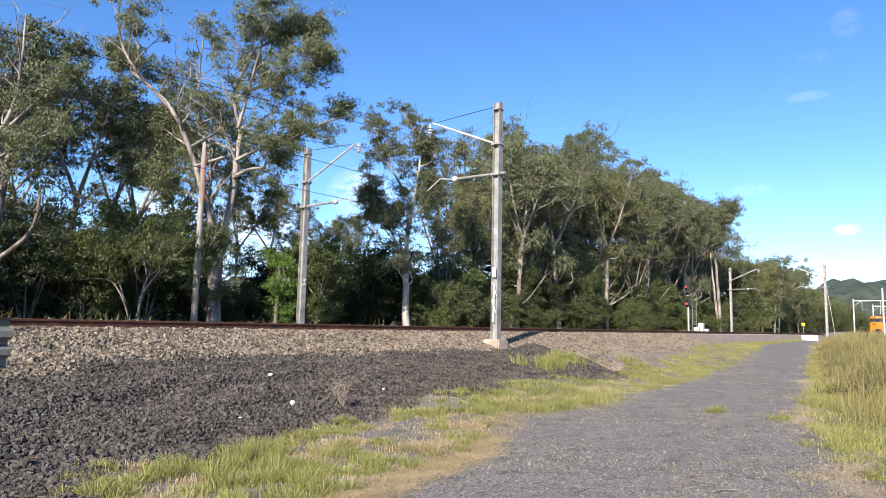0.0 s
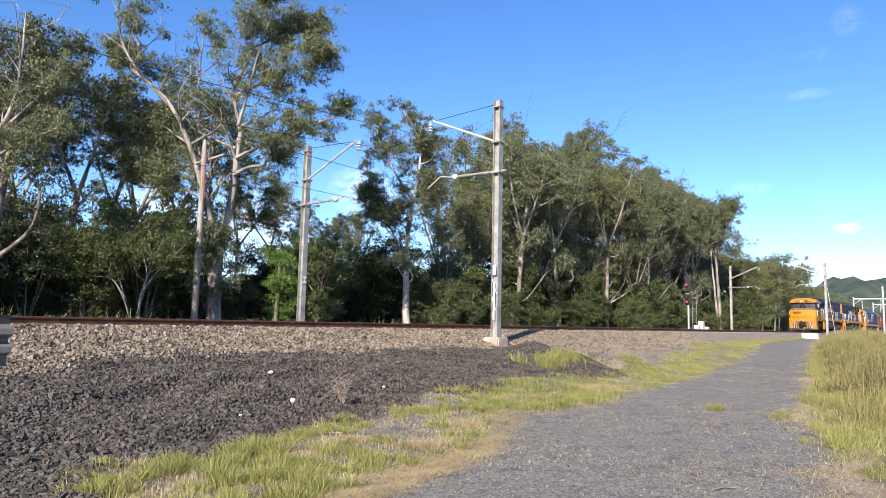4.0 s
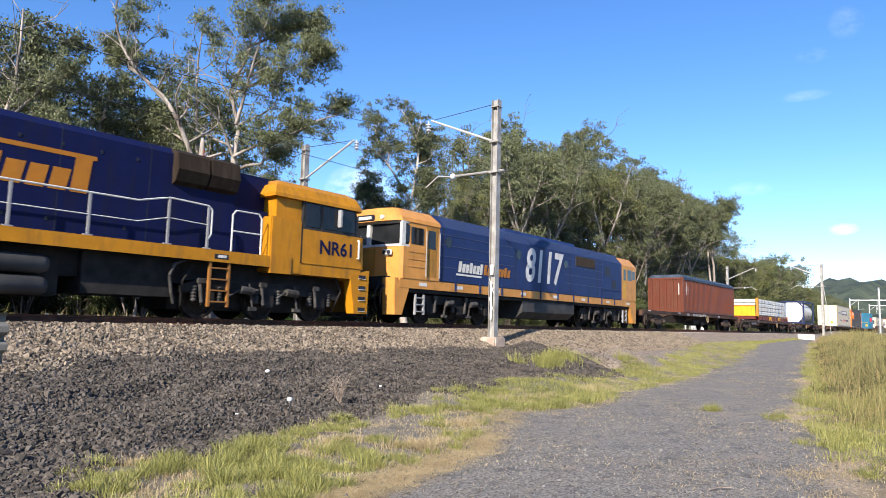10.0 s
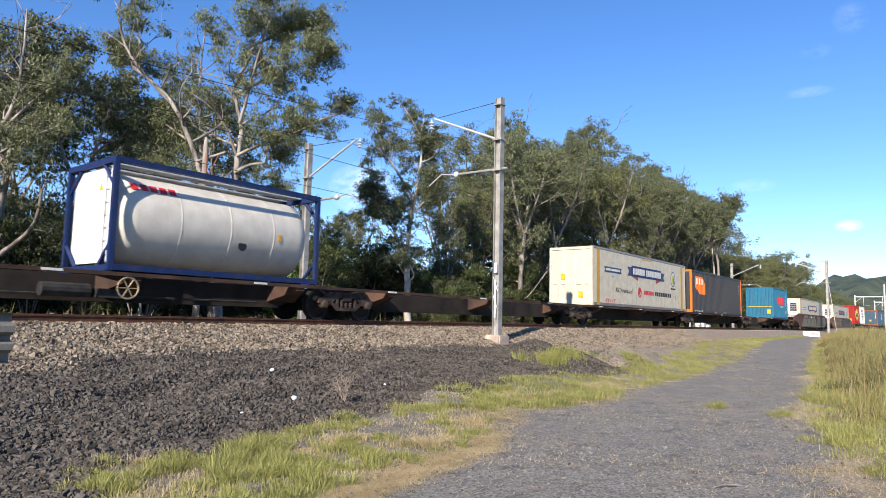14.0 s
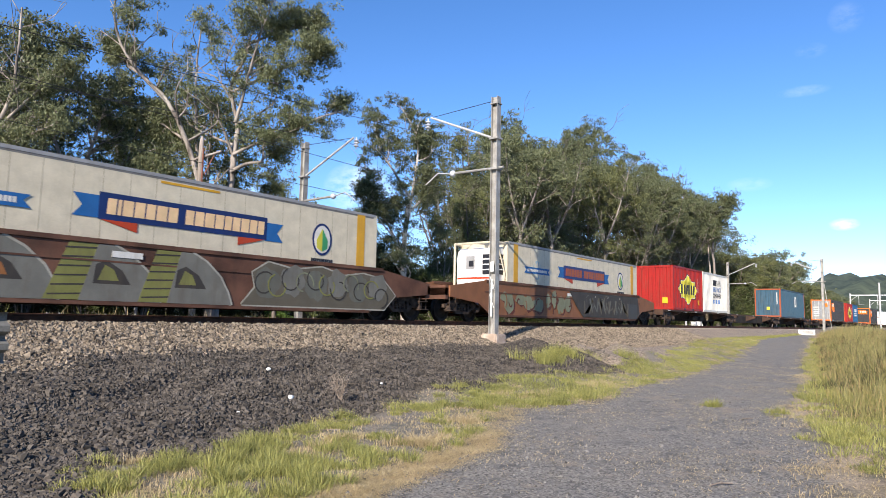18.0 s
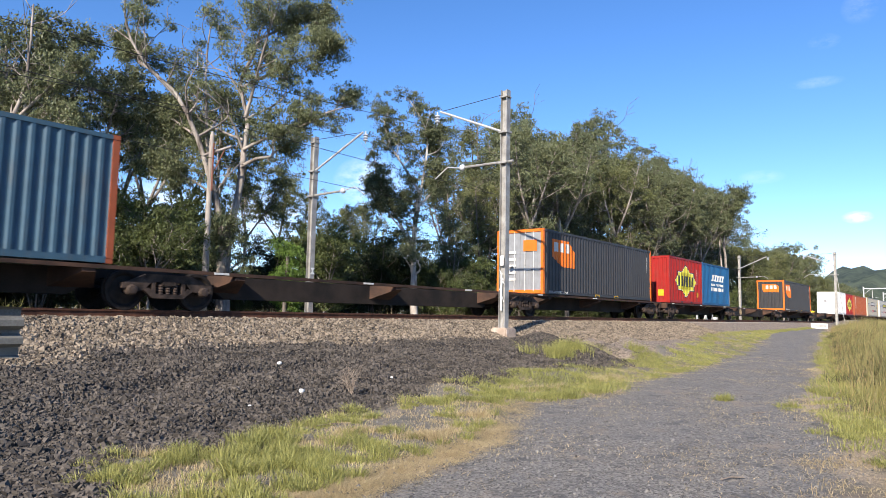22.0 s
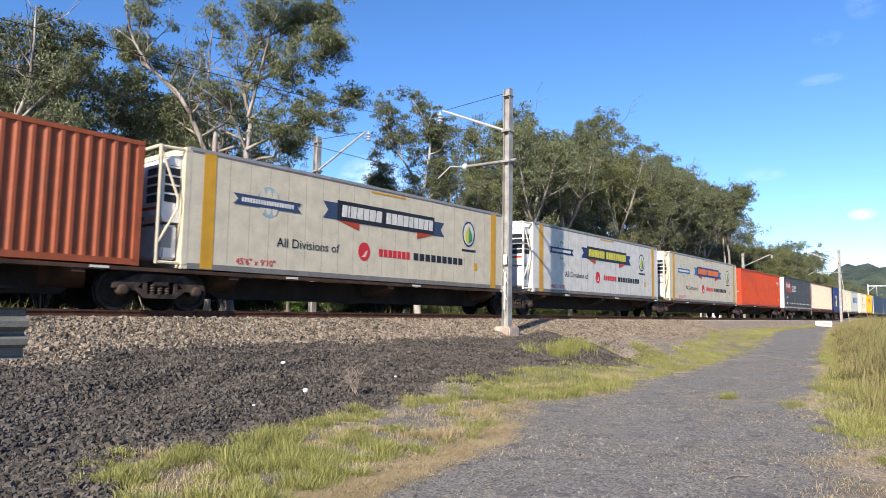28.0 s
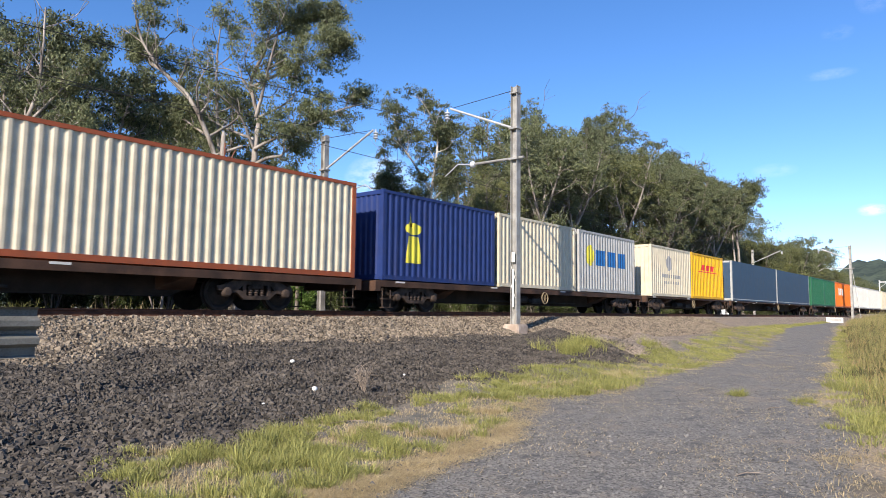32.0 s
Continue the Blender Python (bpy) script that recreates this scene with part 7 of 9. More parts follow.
    # paintwork of the near side
    if flip:
        logo(lo, 6.7, 9.55, 13.1, 2.52)
        words(lo.ob, number, 19.42, 1.94, 0.5, LOCO_BLUE, -1.466, "fleet_number", bold=0.012, fit=(1.27, 0.42))
    else:
        logo(lo, 8.95, 11.95, 15.78, 2.5)
        words(lo.ob, number, 1.28, 1.93, 0.5, LOCO_BLUE, -1.466, "fleet_number", bold=0.012, fit=(1.43, 0.4))
        decal(lo.ob, [[(16.82, 1.78), (21.05, 1.78), (21.05, 2.62), (16.82, 2.62)]], SLATE_PANEL, "side_panel", -1.42, "dull blue panel on the handrail")
    for x, z, r in stars:
        decal(lo.ob, [star(x, z, r * 0.85)], STAR_GREY, "star", -1.43 if (not flip and z < 2.6) else -1.09, "pale seven-pointed star")
    return lo


NAME_RED = paint("worn_red_brown_lettering", (0.16, 0.04, 0.02), 0.6)
SLATE_PANEL = paint("dull_blue_panel", (0.04, 0.04, 0.064), 0.55, amount=0.4, gloss=0.15)
STAR_GREY = paint("faded_star_grey", (0.16, 0.15, 0.125), amount=0.55)
GRID_BROWN = paint("dusty_brown_grille", (0.032, 0.023, 0.016), 0.7, gloss=0.1)
LADDER_BROWN = paint("dirty_ochre", (0.3, 0.13, 0.03))
DIRTY_YELLOW = paint("dirty_yellow", (0.42, 0.2, 0.03), 0.6, (0.06, 0.05, 0.04), 0.75)
hood_loco(-228.1, False, "NR113", [(18.43, 3.52, 0.36), (19.65, 3.46, 0.26), (19.8, 2.94, 0.15), (18.65, 2.27, 0.28), (20.23, 2.0, 0.22)], "box", "leading blue and yellow diesel hood locomotive with a yellow cab")
hood_loco(-204.95, True, "NR61", [(2.05, 3.42, 0.36), (3.55, 3.36, 0.22), (3.6, 2.93, 0.14), (2.68, 2.26, 0.25), (4.3, 2.1, 0.22)], "round", "second blue and yellow diesel hood locomotive running cab last")


LOUVRE = paint("pale_navy_louvre", (0.06, 0.08, 0.15), 0.45)
NUMERAL = paint("worn_white_numerals", (0.66, 0.65, 0.61), 0.5, amount=0.45)


def body_loco(s):
    """A full-width locomotive with a yellow cab at each end."""
    lo = Loco(s, 21.0, False, "third locomotive, navy full-width body with faded orange cabs")
    W = 1.47
    sect = [(-W, 1.52), (-W, 3.45), (-1.05, 3.92), (1.05, 3.92), (W, 3.45), (W, 1.52)]
    lo.put("body", Build().prism(sect, 2.66, 18.5, "x"), LOCO_NAVY, label="navy body side with horizontal ribs")
    for z in (2.02, 2.42, 2.82, 3.2):
        for x0, x1 in ((2.7, 7.6), (12.0, 18.4)):
            lo.put("body_rib", Build().box(x0, x1, -W - 0.012, -W, z, z + 0.02), LOUVRE)
    for x in (2.85, 7.7, 9.9, 12.6, 15.5, 16.0):
        lo.put("body_seam", Build().box(x, x + 0.03, -W - 0.006, -W, 1.6, 3.45), INK)
    rv = Build()
    for x in np.arange(2.95, 18.3, 0.11):
        rv.add([(x, -W - 0.005, 3.46), (x + 0.045, -W - 0.005, 3.46), (x + 0.045, -1.06, 3.925), (x, -1.06, 3.925)], [(0, 1, 2, 3)])
    lo.put("roof_louvre_panel", rv, LOUVRE)
    lo.put("raised_roof", Build().prism([(-1.2, 3.6), (-0.9, 4.08), (0.9, 4.08), (1.2, 3.6)], 7.7, 14.0, "x"), LOCO_NAVY)
    lo.put("roof_fan", Build().lathe([(0.8, 0), (0.8, 0.12), (0.6, 0.14)], (16.2, 0, 3.92), "z", 18), UNDER)
    for sy in (-1, 1):
        lo.put("skirt", Build().box(2.85, 18.5, *sorted((sy * 1.3, sy * 1.38)), 1.2, 1.55), LOCO_NAVY)
        lo.put("sill", Build().box(0.6, 20.4, *sorted((sy * 1.38, sy * 1.45)), 1.18, 1.5), LOCO_ORANGE, label="faded orange sill")
        for x in np.arange(3.6, 18.2, 1.55):
            lo.put("sill_bracket", Build().box(x, x + 0.08, *sorted((sy * 1.38, sy * 1.48)), 1.2, 1.86), LOCO_NAVY)
    for x in (1.6, 3.7, 6.2, 8.2, 11.0, 13.8, 16.6, 19.2):
        lo.put("reflector", Build().box(x, x + 0.4, -1.456, -1.448, 1.28, 1.4), MARK)
    # leading cab
    lo.put("cab_lower", loft(Build(), bow(0.48, 0.7, W, 2.66), 1.5, bow(0.52, 0.72, W, 2.66), 2.58), LOCO_ORANGE, label="faded orange cab")
    lo.put("cab_interior", loft(Build(), bow(0.6, 0.8, W - 0.05, 1.1), 2.58, bow(0.66, 0.84, W - 0.08, 1.1), 3.42), SIGNAL_BLACK)
    lo.put("cab_upper", Build().prism([(-W, 2.58), (-W + 0.03, 3.46), (W - 0.03, 3.46), (W, 2.58)], 1.02, 2.66, "x"), LOCO_ORANGE)
    roof = loft(Build(), bow(0.36, 0.62, W, 2.7), 3.42, bow(0.38, 0.64, W - 0.04, 2.7), 3.56)
    lo.put("cab_roof", loft(roof, bow(0.38, 0.64, W - 0.04, 2.7), 3.56, bow(0.62, 0.9, W - 0.5, 2.7), 3.92), LOCO_ORANGE)
    lo.put("number_plate_box", Build().box(0.33, 0.4, -0.42, 0.42, 3.44, 3.66, 0.03), INK)
    lo.put("number_bar", Build().box(0.322, 0.331, -0.3, 0.3, 3.5, 3.6), RAIL_WHITE)
    lo.put("screen_pillar", Build().box(0.52, 0.64, -0.08, 0.08, 2.58, 3.42), RAIL_WHITE)
    lo.put("screen_sill", loft(Build(), bow(0.5, 0.7, W, 1.0), 2.56, bow(0.5, 0.7, W, 1.0), 2.64), RAIL_WHITE)
    lo.put("screen_header", loft(Build(), bow(0.52, 0.72, W - 0.02, 1.0), 3.36, bow(0.52, 0.72, W - 0.02, 1.0), 3.43), RAIL_WHITE)
    lo.put("nose_door", Build().box(0.46, 0.5, -0.38, 0.38, 1.6, 2.5, 0.015), DIRTY_YELLOW)
    lo.put("nose_grime", Build().box(0.4, 0.5, -1.1, 1.1, 1.15, 1.55), UNDER)
    for sy in (-1, 1):
        lo.put("screen_post", Build().box(0.62, 0.8, *sorted((sy * (W - 0.1), sy * W)), 2.6, 3.42), RAIL_WHITE)
        lo.put("windscreen", Build().add([(0.575, sy * 0.1, 2.66), (0.65, sy * 1.3, 2.66), (0.69, sy * 1.28, 3.34), (0.62, sy * 0.1, 3.34)], [(0, 1, 2, 3)]), GLASS)
        lo.put("side_window", Build().box(0.8, 1.02, *sorted((sy * (W - 0.04), sy * (W - 0.01))), 2.72, 3.3), GLASS)
        lo.put("side_window", Build().box(1.1, 1.74, *sorted((sy * (W - 0.02), sy * (W + 0.006))), 2.68, 3.26), GLASS)
        lo.put("lamp_cluster", Build().box(0.44, 0.52, *sorted((sy * 0.75, sy * 1.15)), 2.25, 2.45, 0.03), RAIL_WHITE)
        for yy in (0.85, 1.05):
            lo.put("head_lamp", Build().lathe([(0.07, 0.02), (0.07, -0.02), (0.05, -0.03)], (0.43, sy * yy, 2.35), "x", 12), INK)
        lo.put("brow_lamp", Build().lathe([(0.075, 0.03), (0.075, -0.04), (0.05, -0.05)], (0.4, sy * 0.75, 3.55), "x", 12), LAMP_LENS)
        dr = lo.put("cab_door", Build().box(1.9, 2.5, *sorted((sy * (W - 0.03), sy * (W + 0.004))), 1.62, 3.36), DIRTY_YELLOW)
        lo.put("door_window", Build().box(2.0, 2.4, *sorted((sy * W, sy * (W + 0.01))), 2.6, 3.24), GLASS, dr)
        for x in (1.84, 2.58):
            lo.put("door_rail", Build().rod((x, sy * (W + 0.06), 1.6), (x, sy * (W + 0.06), 3.2), 0.02, 6), DIM, dr)
        for z in (1.9, 2.15, 2.4):
            lo.put("cab_rib", Build().box(0.98, 2.0, *sorted((sy * W, sy * (W + 0.014))), z, z + 0.025), LOCO_ORANGE)
        lo.put("pilot", Build().prism([(0.35, 1.5), (1.5, 1.2), (1.1, 1.18), (0.75, 0.28), (0.4, 0.28)], *sorted((sy * 0.9, sy * 1.44))), LOCO_ORANGE)
        # trailing cab
        lo.put("rear_side_window", Build().box(19.3, 19.85, *sorted((sy * (W - 0.02), sy * (W + 0.006))), 2.62, 3.2), GLASS)
        lo.put("rear_corner_window", Build().box(19.95, 20.3, *sorted((sy * (W - 0.02), sy * (W + 0.006))), 2.7, 3.15), GLASS)
        rd = lo.put("rear_cab_door", Build().box(18.7, 19.1, *sorted((sy * (W - 0.03), sy * (W + 0.004))), 1.62, 3.3), GOLD)
        lo.put("rear_door_window", Build().box(18.75, 19.05, *sorted((sy * W, sy * (W + 0.01))), 2.6, 3.2), GLASS, rd)
        lo.put("rear_pilot", Build().prism([(19.6, 1.2), (20.55, 1.4), (20.5, 0.28), (20.15, 0.28)], *sorted((sy * 0.9, sy * 1.44))), LOCO_ORANGE)
        ladder(lo, 1.5, 2.0, 0.3, 1.0, sy * 1.35, DIM, 3)
        ladder(lo, 18.9, 19.4, 0.3, 1.0, sy * 1.35, DIM, 3)
    lo.put("rear_cab", Build().prism([(-W, 1.5), (-W, 3.4), (W, 3.4), (W, 1.5)], 18.5, 20.45, "x"), LOCO_ORANGE)
    lo.put("rear_cab_roof", Build().prism([(-W, 3.4), (-1.05, 3.85), (1.05, 3.85), (W, 3.4)], 18.5, 20.5, "x"), LOCO_ORANGE)
    lo.put("side_grille", Build().box(13.1, 15.2, -W - 0.02, -W, 2.92, 3.4), TANK_GREY)
    gr = Build()
    for x in np.arange(13.2, 15.15, 0.09):
        gr.box(x, x + 0.03, -W - 0.035, -W - 0.02, 2.95, 3.37)
    lo.put("grille_bars", gr, GRID_BROWN)
    lo.put("equipment_door", Build().box(16.1, 18.3, -W - 0.03, -W, 1.95, 3.3), LOCO_NAVY)
    lo.put("door_vent", Build().box(17.2, 17.7, -W - 0.045, -W - 0.03, 2.05, 2.5), INK)
    lo.put("door_hatch", Build().box(16.35, 16.9, -W - 0.045, -W - 0.03, 2.65, 3.15), INK)
    lo.put("round_window", Build().lathe([(0.2, 0), (0.2, -0.02)], (3.15, -W, 2.95), "y", 16), GLASS)
    lo.put("round_window", Build().lathe([(0.2, 0), (0.2, -0.02)], (7.95, -W, 2.95), "y", 16), GLASS)
    lo.put("round_window", Build().lathe([(0.18, 0), (0.18, -0.02)], (12.1, -W, 2.9), "y", 16), GLASS)
    lo.put("fuel_tank", Build().prism([(-1.35, 0.6), (-1.35, 1.15), (1.35, 1.15), (1.35, 0.6), (1.0, 0.32), (-1.0, 0.32)], 8.5, 13.2, "x"), TANK_GREY)
    lo.put("underframe", Build().box(0.6, 20.3, -1.36, 1.36, 1.05, 1.5), UNDER)
    lo.put("coupler", Build().box(-0.2, 0.5, -0.12, 0.12, 0.7, 1.0, 0.03), BOGIE)
    lo.put("rear_coupler", Build().box(20.4, 21.2, -0.12, 0.12, 0.7, 1.0, 0.03), BOGIE)
    for y in (-0.95, -0.7, 0.7):
        lo.put("brake_hose", Build().tube([(0.4, y, 1.3), (0.2, y, 1.0), (0.22, y, 0.6), (0.45, y + 0.1, 0.4)], 0.03, 6), INK)
    loco_bogie(lo, 4.3, 0.5, 1.8)
    loco_bogie(lo, 16.6, 0.5, 1.8)
    nm = words(lo.ob, "8117", 8.45, 1.86, 1.9, NUMERAL, -W - 0.014, "fleet_number", bold=0.05, fit=(3.25, 1.5))
    nm.data.transform(Matrix(((1, 0, 0.13, -0.13 * 1.86), (0, 1, 0, 0), (0, 0, 1, 0), (0, 0, 0, 1))))
    for x0, x1, n, m in ((3.75, 5.35, 7, RAIL_WHITE), (5.4, 7.3, 8, LOGO_ORANGE)):
        p = (x1 - x0) / n
        for k in range(n):
            q = x0 + p * k
            decal(lo.ob, [[(q, 1.92), (q + p * 0.78, 1.92), (q + p * 0.78 + 0.06, 2.24 if k % 3 else 2.32), (q + 0.06, 2.24 if k % 3 else 2.32)]], m, "name_block", -W - 0.018)
    decal(lo.ob, [[(3.62, 1.79), (5.25, 1.79), (5.25, 1.86), (3.62, 1.86)]], RAIL_WHITE, "underline", -W - 0.018)


body_loco(-182.6)

# ---- the train: loads ----
PLASTIC = surf("white_wrap_plastic", (0.5, 0.5, 0.48), (0.84, 0.83, 0.8), 2.5, 0.35, bump=1.0, fine=9.0, stretch=(1, 1, 4))
WRAP_PRINT = paint("grey_wrap_print", (0.43, 0.43, 0.41), amount=0.1)
STRAP = surf("grey_webbing", (0.16, 0.15, 0.13), (0.34, 0.32, 0.28), 6.0, 0.8)
OCHRE = paint("scuffed_ochre", (0.42, 0.2, 0.03), 0.6, (0.14, 0.06, 0.03), 0.7)
RACK_RED = paint("rack_red", (0.13, 0.02, 0.016), amount=0.6)
FRAME_BLUE = paint("tank_frame_blue", (0.011, 0.026, 0.095), amount=0.3)
SHELL = paint("tank_shell_ivory", (0.6, 0.56, 0.48), 0.4, amount=0.12)
TARP = surf("blue_grey_tarpaulin", (0.022, 0.033, 0.055), (0.055, 0.078, 0.115), 2.0, 0.6, bump=0.3, fine=6.0)
UNIT_WHITE = paint("cooling_unit_white", (0.78, 0.78, 0.76), amount=0.1)


def reefer(s, floor, label, word, ribbon, door_lead=False, lower_text=True, globe=None, tails=None, skin=None):
    """A long insulated container with riveted panels, gold bands, banner and a cooling unit."""
    L, H = 13.72, 2.99
    globe, tails, skin = globe or GLOBE_GREY, tails or RIBBON_DARK, skin or CREAM
    c = container(s, L, H, skin, label, plain=True, trim=RAIL_GREY, post=skin, floor=floor, doors_front=door_lead, name="refrigerated_container")
    for k in range(1, 22):
        x = 0.62 * k
        decal(c, [[(x, 0.2), (x + 0.012, 0.2), (x + 0.012, H - 0.12), (x, H - 0.12)]], SEAM, "panel_joint", -1.2165)
    for x in (0.5, L - 0.9):
        decal(c, [[(x, 0.04), (x + 0.34, 0.04), (x + 0.34, H - 0.02), (x, H - 0.02)]], GOLD, "gold_band", -1.223, "gold painted band")
    part("roof_edge", Build().box(0.1, L - 0.1, -1.227, -1.2, H - 0.06, H + 0.02), DIM, c)
    z0 = 2.05
    for tail in ([(4.35, z0 - 0.28), (4.95, z0 - 0.28), (4.95, z0 + 0.22), (4.35, z0 + 0.22), (4.55, z0 - 0.03)], [(9.35, z0 - 0.32), (9.95, z0 - 0.32), (9.75, z0 - 0.07), (9.95, z0 + 0.18), (9.35, z0 + 0.18)]):
        decal(c, [tail], tails, "ribbon_tail", -1.2235, "blue ribbon tail")
    decal(c, [[(4.9, z0 - 0.3), (9.4, z0 - 0.3), (9.4, z0 + 0.31), (4.9, z0 + 0.31)]], ribbon, "banner", -1.2275, "dark banner")
    for fold in ([(4.95, z0 - 0.3), (5.8, z0 - 0.3), (5.8, z0 - 0.52)], [(8.5, z0 - 0.52), (8.5, z0 - 0.3), (9.35, z0 - 0.3)]):
        decal(c, [fold], VERMILION, "ribbon_fold", -1.2275)
    for x0, widths in ((5.08, (0.2, 0.08, 0.24, 0.24, 0.22, 0.26, 0.24)), (6.98, (0.22, 0.24, 0.26, 0.24, 0.2, 0.22, 0.24, 0.22, 0.2))):
        for poly in bars(x0, z0 - 0.17, widths, 0.36, 0.035, 0.02):
            decal(c, [poly], word, "banner_block", -1.2315)
    decal(c, [disc(2.45, 1.95, 0.36, 0.42)], globe, "globe", -1.2235, "pale globe emblem")
    decal(c, [disc(2.45 + dx, 1.95, 0.1, 0.36, 12) for dx in (-0.2, 0.0, 0.2)], skin, "globe_lines", -1.2275)
    decal(c, [[(1.35, 1.78), (3.55, 1.78), (3.4, 1.93), (3.55, 2.06), (1.35, 2.06), (1.5, 1.92)]], tails, "globe_ribbon", -1.2315)
    decal(c, even(1.6, 3.3, 1.86, 0.12, 20), WHITE, "ribbon_blocks", -1.235)
    decal(c, [disc(11.4, 1.98, 0.38, 0.48)], DEEP_BLUE, "emblem_ring", -1.2235)
    decal(c, [disc(11.4, 1.98, 0.31, 0.41)], WHITE, "emblem_field", -1.2275)
    decal(c, [[(11.2, 1.72), (11.4, 1.62), (11.4, 2.3), (11.18, 1.95)]], LEMON, "emblem_leaf", -1.2315)
    decal(c, [[(11.4, 1.62), (11.6, 1.72), (11.62, 1.95), (11.4, 2.3)]], LEAF_GREEN, "emblem_leaf", -1.2315)
    decal(c, even(11.0, 11.85, 1.32, 0.09, 11), INK, "caption_blocks", -1.2235)
    if lower_text:
        words(c, "All Divisions of", 2.75, 0.78, 0.36, INK, -1.224, squeeze=1.02)
        decal(c, [disc(6.05, 0.9, 0.25, 0.29)], SIGN_RED, "round_emblem", -1.2235, "round red emblem")
        decal(c, [[(5.9, 0.72), (6.1, 0.74), (6.2, 0.95), (6.12, 0.92), (6.02, 0.78)]], skin, "emblem_slit", -1.2275)
        decal(c, even(6.7, 8.2, 0.8, 0.24, 7), SIGN_RED, "name_blocks", -1.2235, "row of red lettering blocks")
        decal(c, even(8.35, 11.1, 0.8, 0.24, 9), INK, "name_blocks", -1.2235, "row of black lettering blocks")
        words(c, "45'6\" x 9'10\"", 1.5, 0.22, 0.24, SIGN_RED, -1.224)
        decal(c, [[(11.75, 0.65), (11.95, 0.65), (11.95, 0.92), (11.75, 0.92)]], GOLD, "label_plate", -1.2235)
    decal(c, [[(6.3, H - 0.2), (7.9, H - 0.2), (7.9, H - 0.14), (6.3, H - 0.14)]], GOLD, "roof_label", -1.2235)
    if not door_lead:
        prof = [(0.0, 1.12), (-0.4, 1.12), (-0.46, 1.3), (-0.46, 2.35), (-0.38, 2.62), (-0.22, 2.74), (0.0, 2.78)]
        u = part("cooling_unit", Build().prism(prof, -1.02, 1.02), UNIT_WHITE, c, "rounded white cooling unit with black louvres")
        part("unit_base", Build().box(-0.4, 0.0, -1.0, 1.0, 0.22, 1.06, 0.05), UNIT_WHITE, u)
        part("red_stripe", Build().box(-0.464, -0.46, -1.0, 1.0, 1.42, 1.5), VERMILION, u)
        part("louvre_bay", Build().box(-0.4, -0.02, -1.03, -1.015, 1.6, 2.5).box(-0.468, -0.46, -0.98, -0.3, 1.6, 2.5), INK, u)
        for k in range(4):
            z = 1.78 + 0.22 * k
            part("louvre_slat", Build().box(-0.42, -0.02, -1.05, -1.03, z, z + 0.045).box(-0.49, -0.468, -1.03, -0.28, z, z + 0.045), UNIT_WHITE, u)
        part("control_window", Build().box(-0.466, -0.46, 0.1, 0.55, 1.85, 2.4), DIM, u)
        part("control_panel", Build().box(-0.47, -0.466, 0.16, 0.4, 1.95, 2.2), INK, u)
        for k in range(3):
            part("base_vent", Build().box(-0.466, -0.46, -0.2 + 0.3 * k, 0.0 + 0.3 * k, 1.18, 1.28), INK, u)
        part("base_grille", Build().box(-0.4, -0.15, -1.006, -0.998, 0.5, 1.0), DIM, u)
        for sy in (-1, 1):
            part("guard_post", Build().rod((-0.56, sy * 1.08, 0.1), (-0.56, sy * 1.08, H - 0.05), 0.05, 8), skin, c)
            part("guard_arm", Build().rod((-0.56, sy * 1.08, H - 0.08), (0.02, sy * 1.16, H - 0.08), 0.04, 6), skin, c)
            part("guard_brace", Build().tube([(-0.54, sy * 1.1, H - 0.2), (-0.12, sy * 1.16, 1.7), (-0.12, sy * 1.16, 1.45), (-0.54, sy * 1.1, 0.6)], 0.03, 6), skin, c)
            part("guard_foot", Build().rod((-0.56, sy * 1.08, 0.14), (0.02, sy * 1.16, 0.14), 0.04, 6), skin, c)
        part("guard_top", Build().rod((-0.56, -1.08, H - 0.06), (-0.56, 1.08, H - 0.06), 0.045, 6), skin, c)
    else:
        part("paper_labels", Build().box(-0.006, 0.0, -0.7, -0.45, 0.4, 0.7).box(-0.006, 0.0, 0.3, 0.55, 1.3, 1.6), YELLOW, c)
    return c


GLOBE_GREY = paint("globe_grey_blue", (0.3, 0.42, 0.46), amount=0.1)
RIBBON_DARK = paint("ribbon_slate_blue", (0.04, 0.065, 0.13), amount=0.1)
RAIL_GREY = paint("dull_grey_rail", (0.2, 0.19, 0.175), amount=0.5)
SAGE_GREEN = paint("globe_sage_green", (0.2, 0.36, 0.2), amount=0.1)
OFF_WHITE = paint("off_white_reefer", (0.66, 0.63, 0.56), amount=0.1)
SEAM = paint("rivet_seam", (0.36, 0.31, 0.22), amount=0.2)


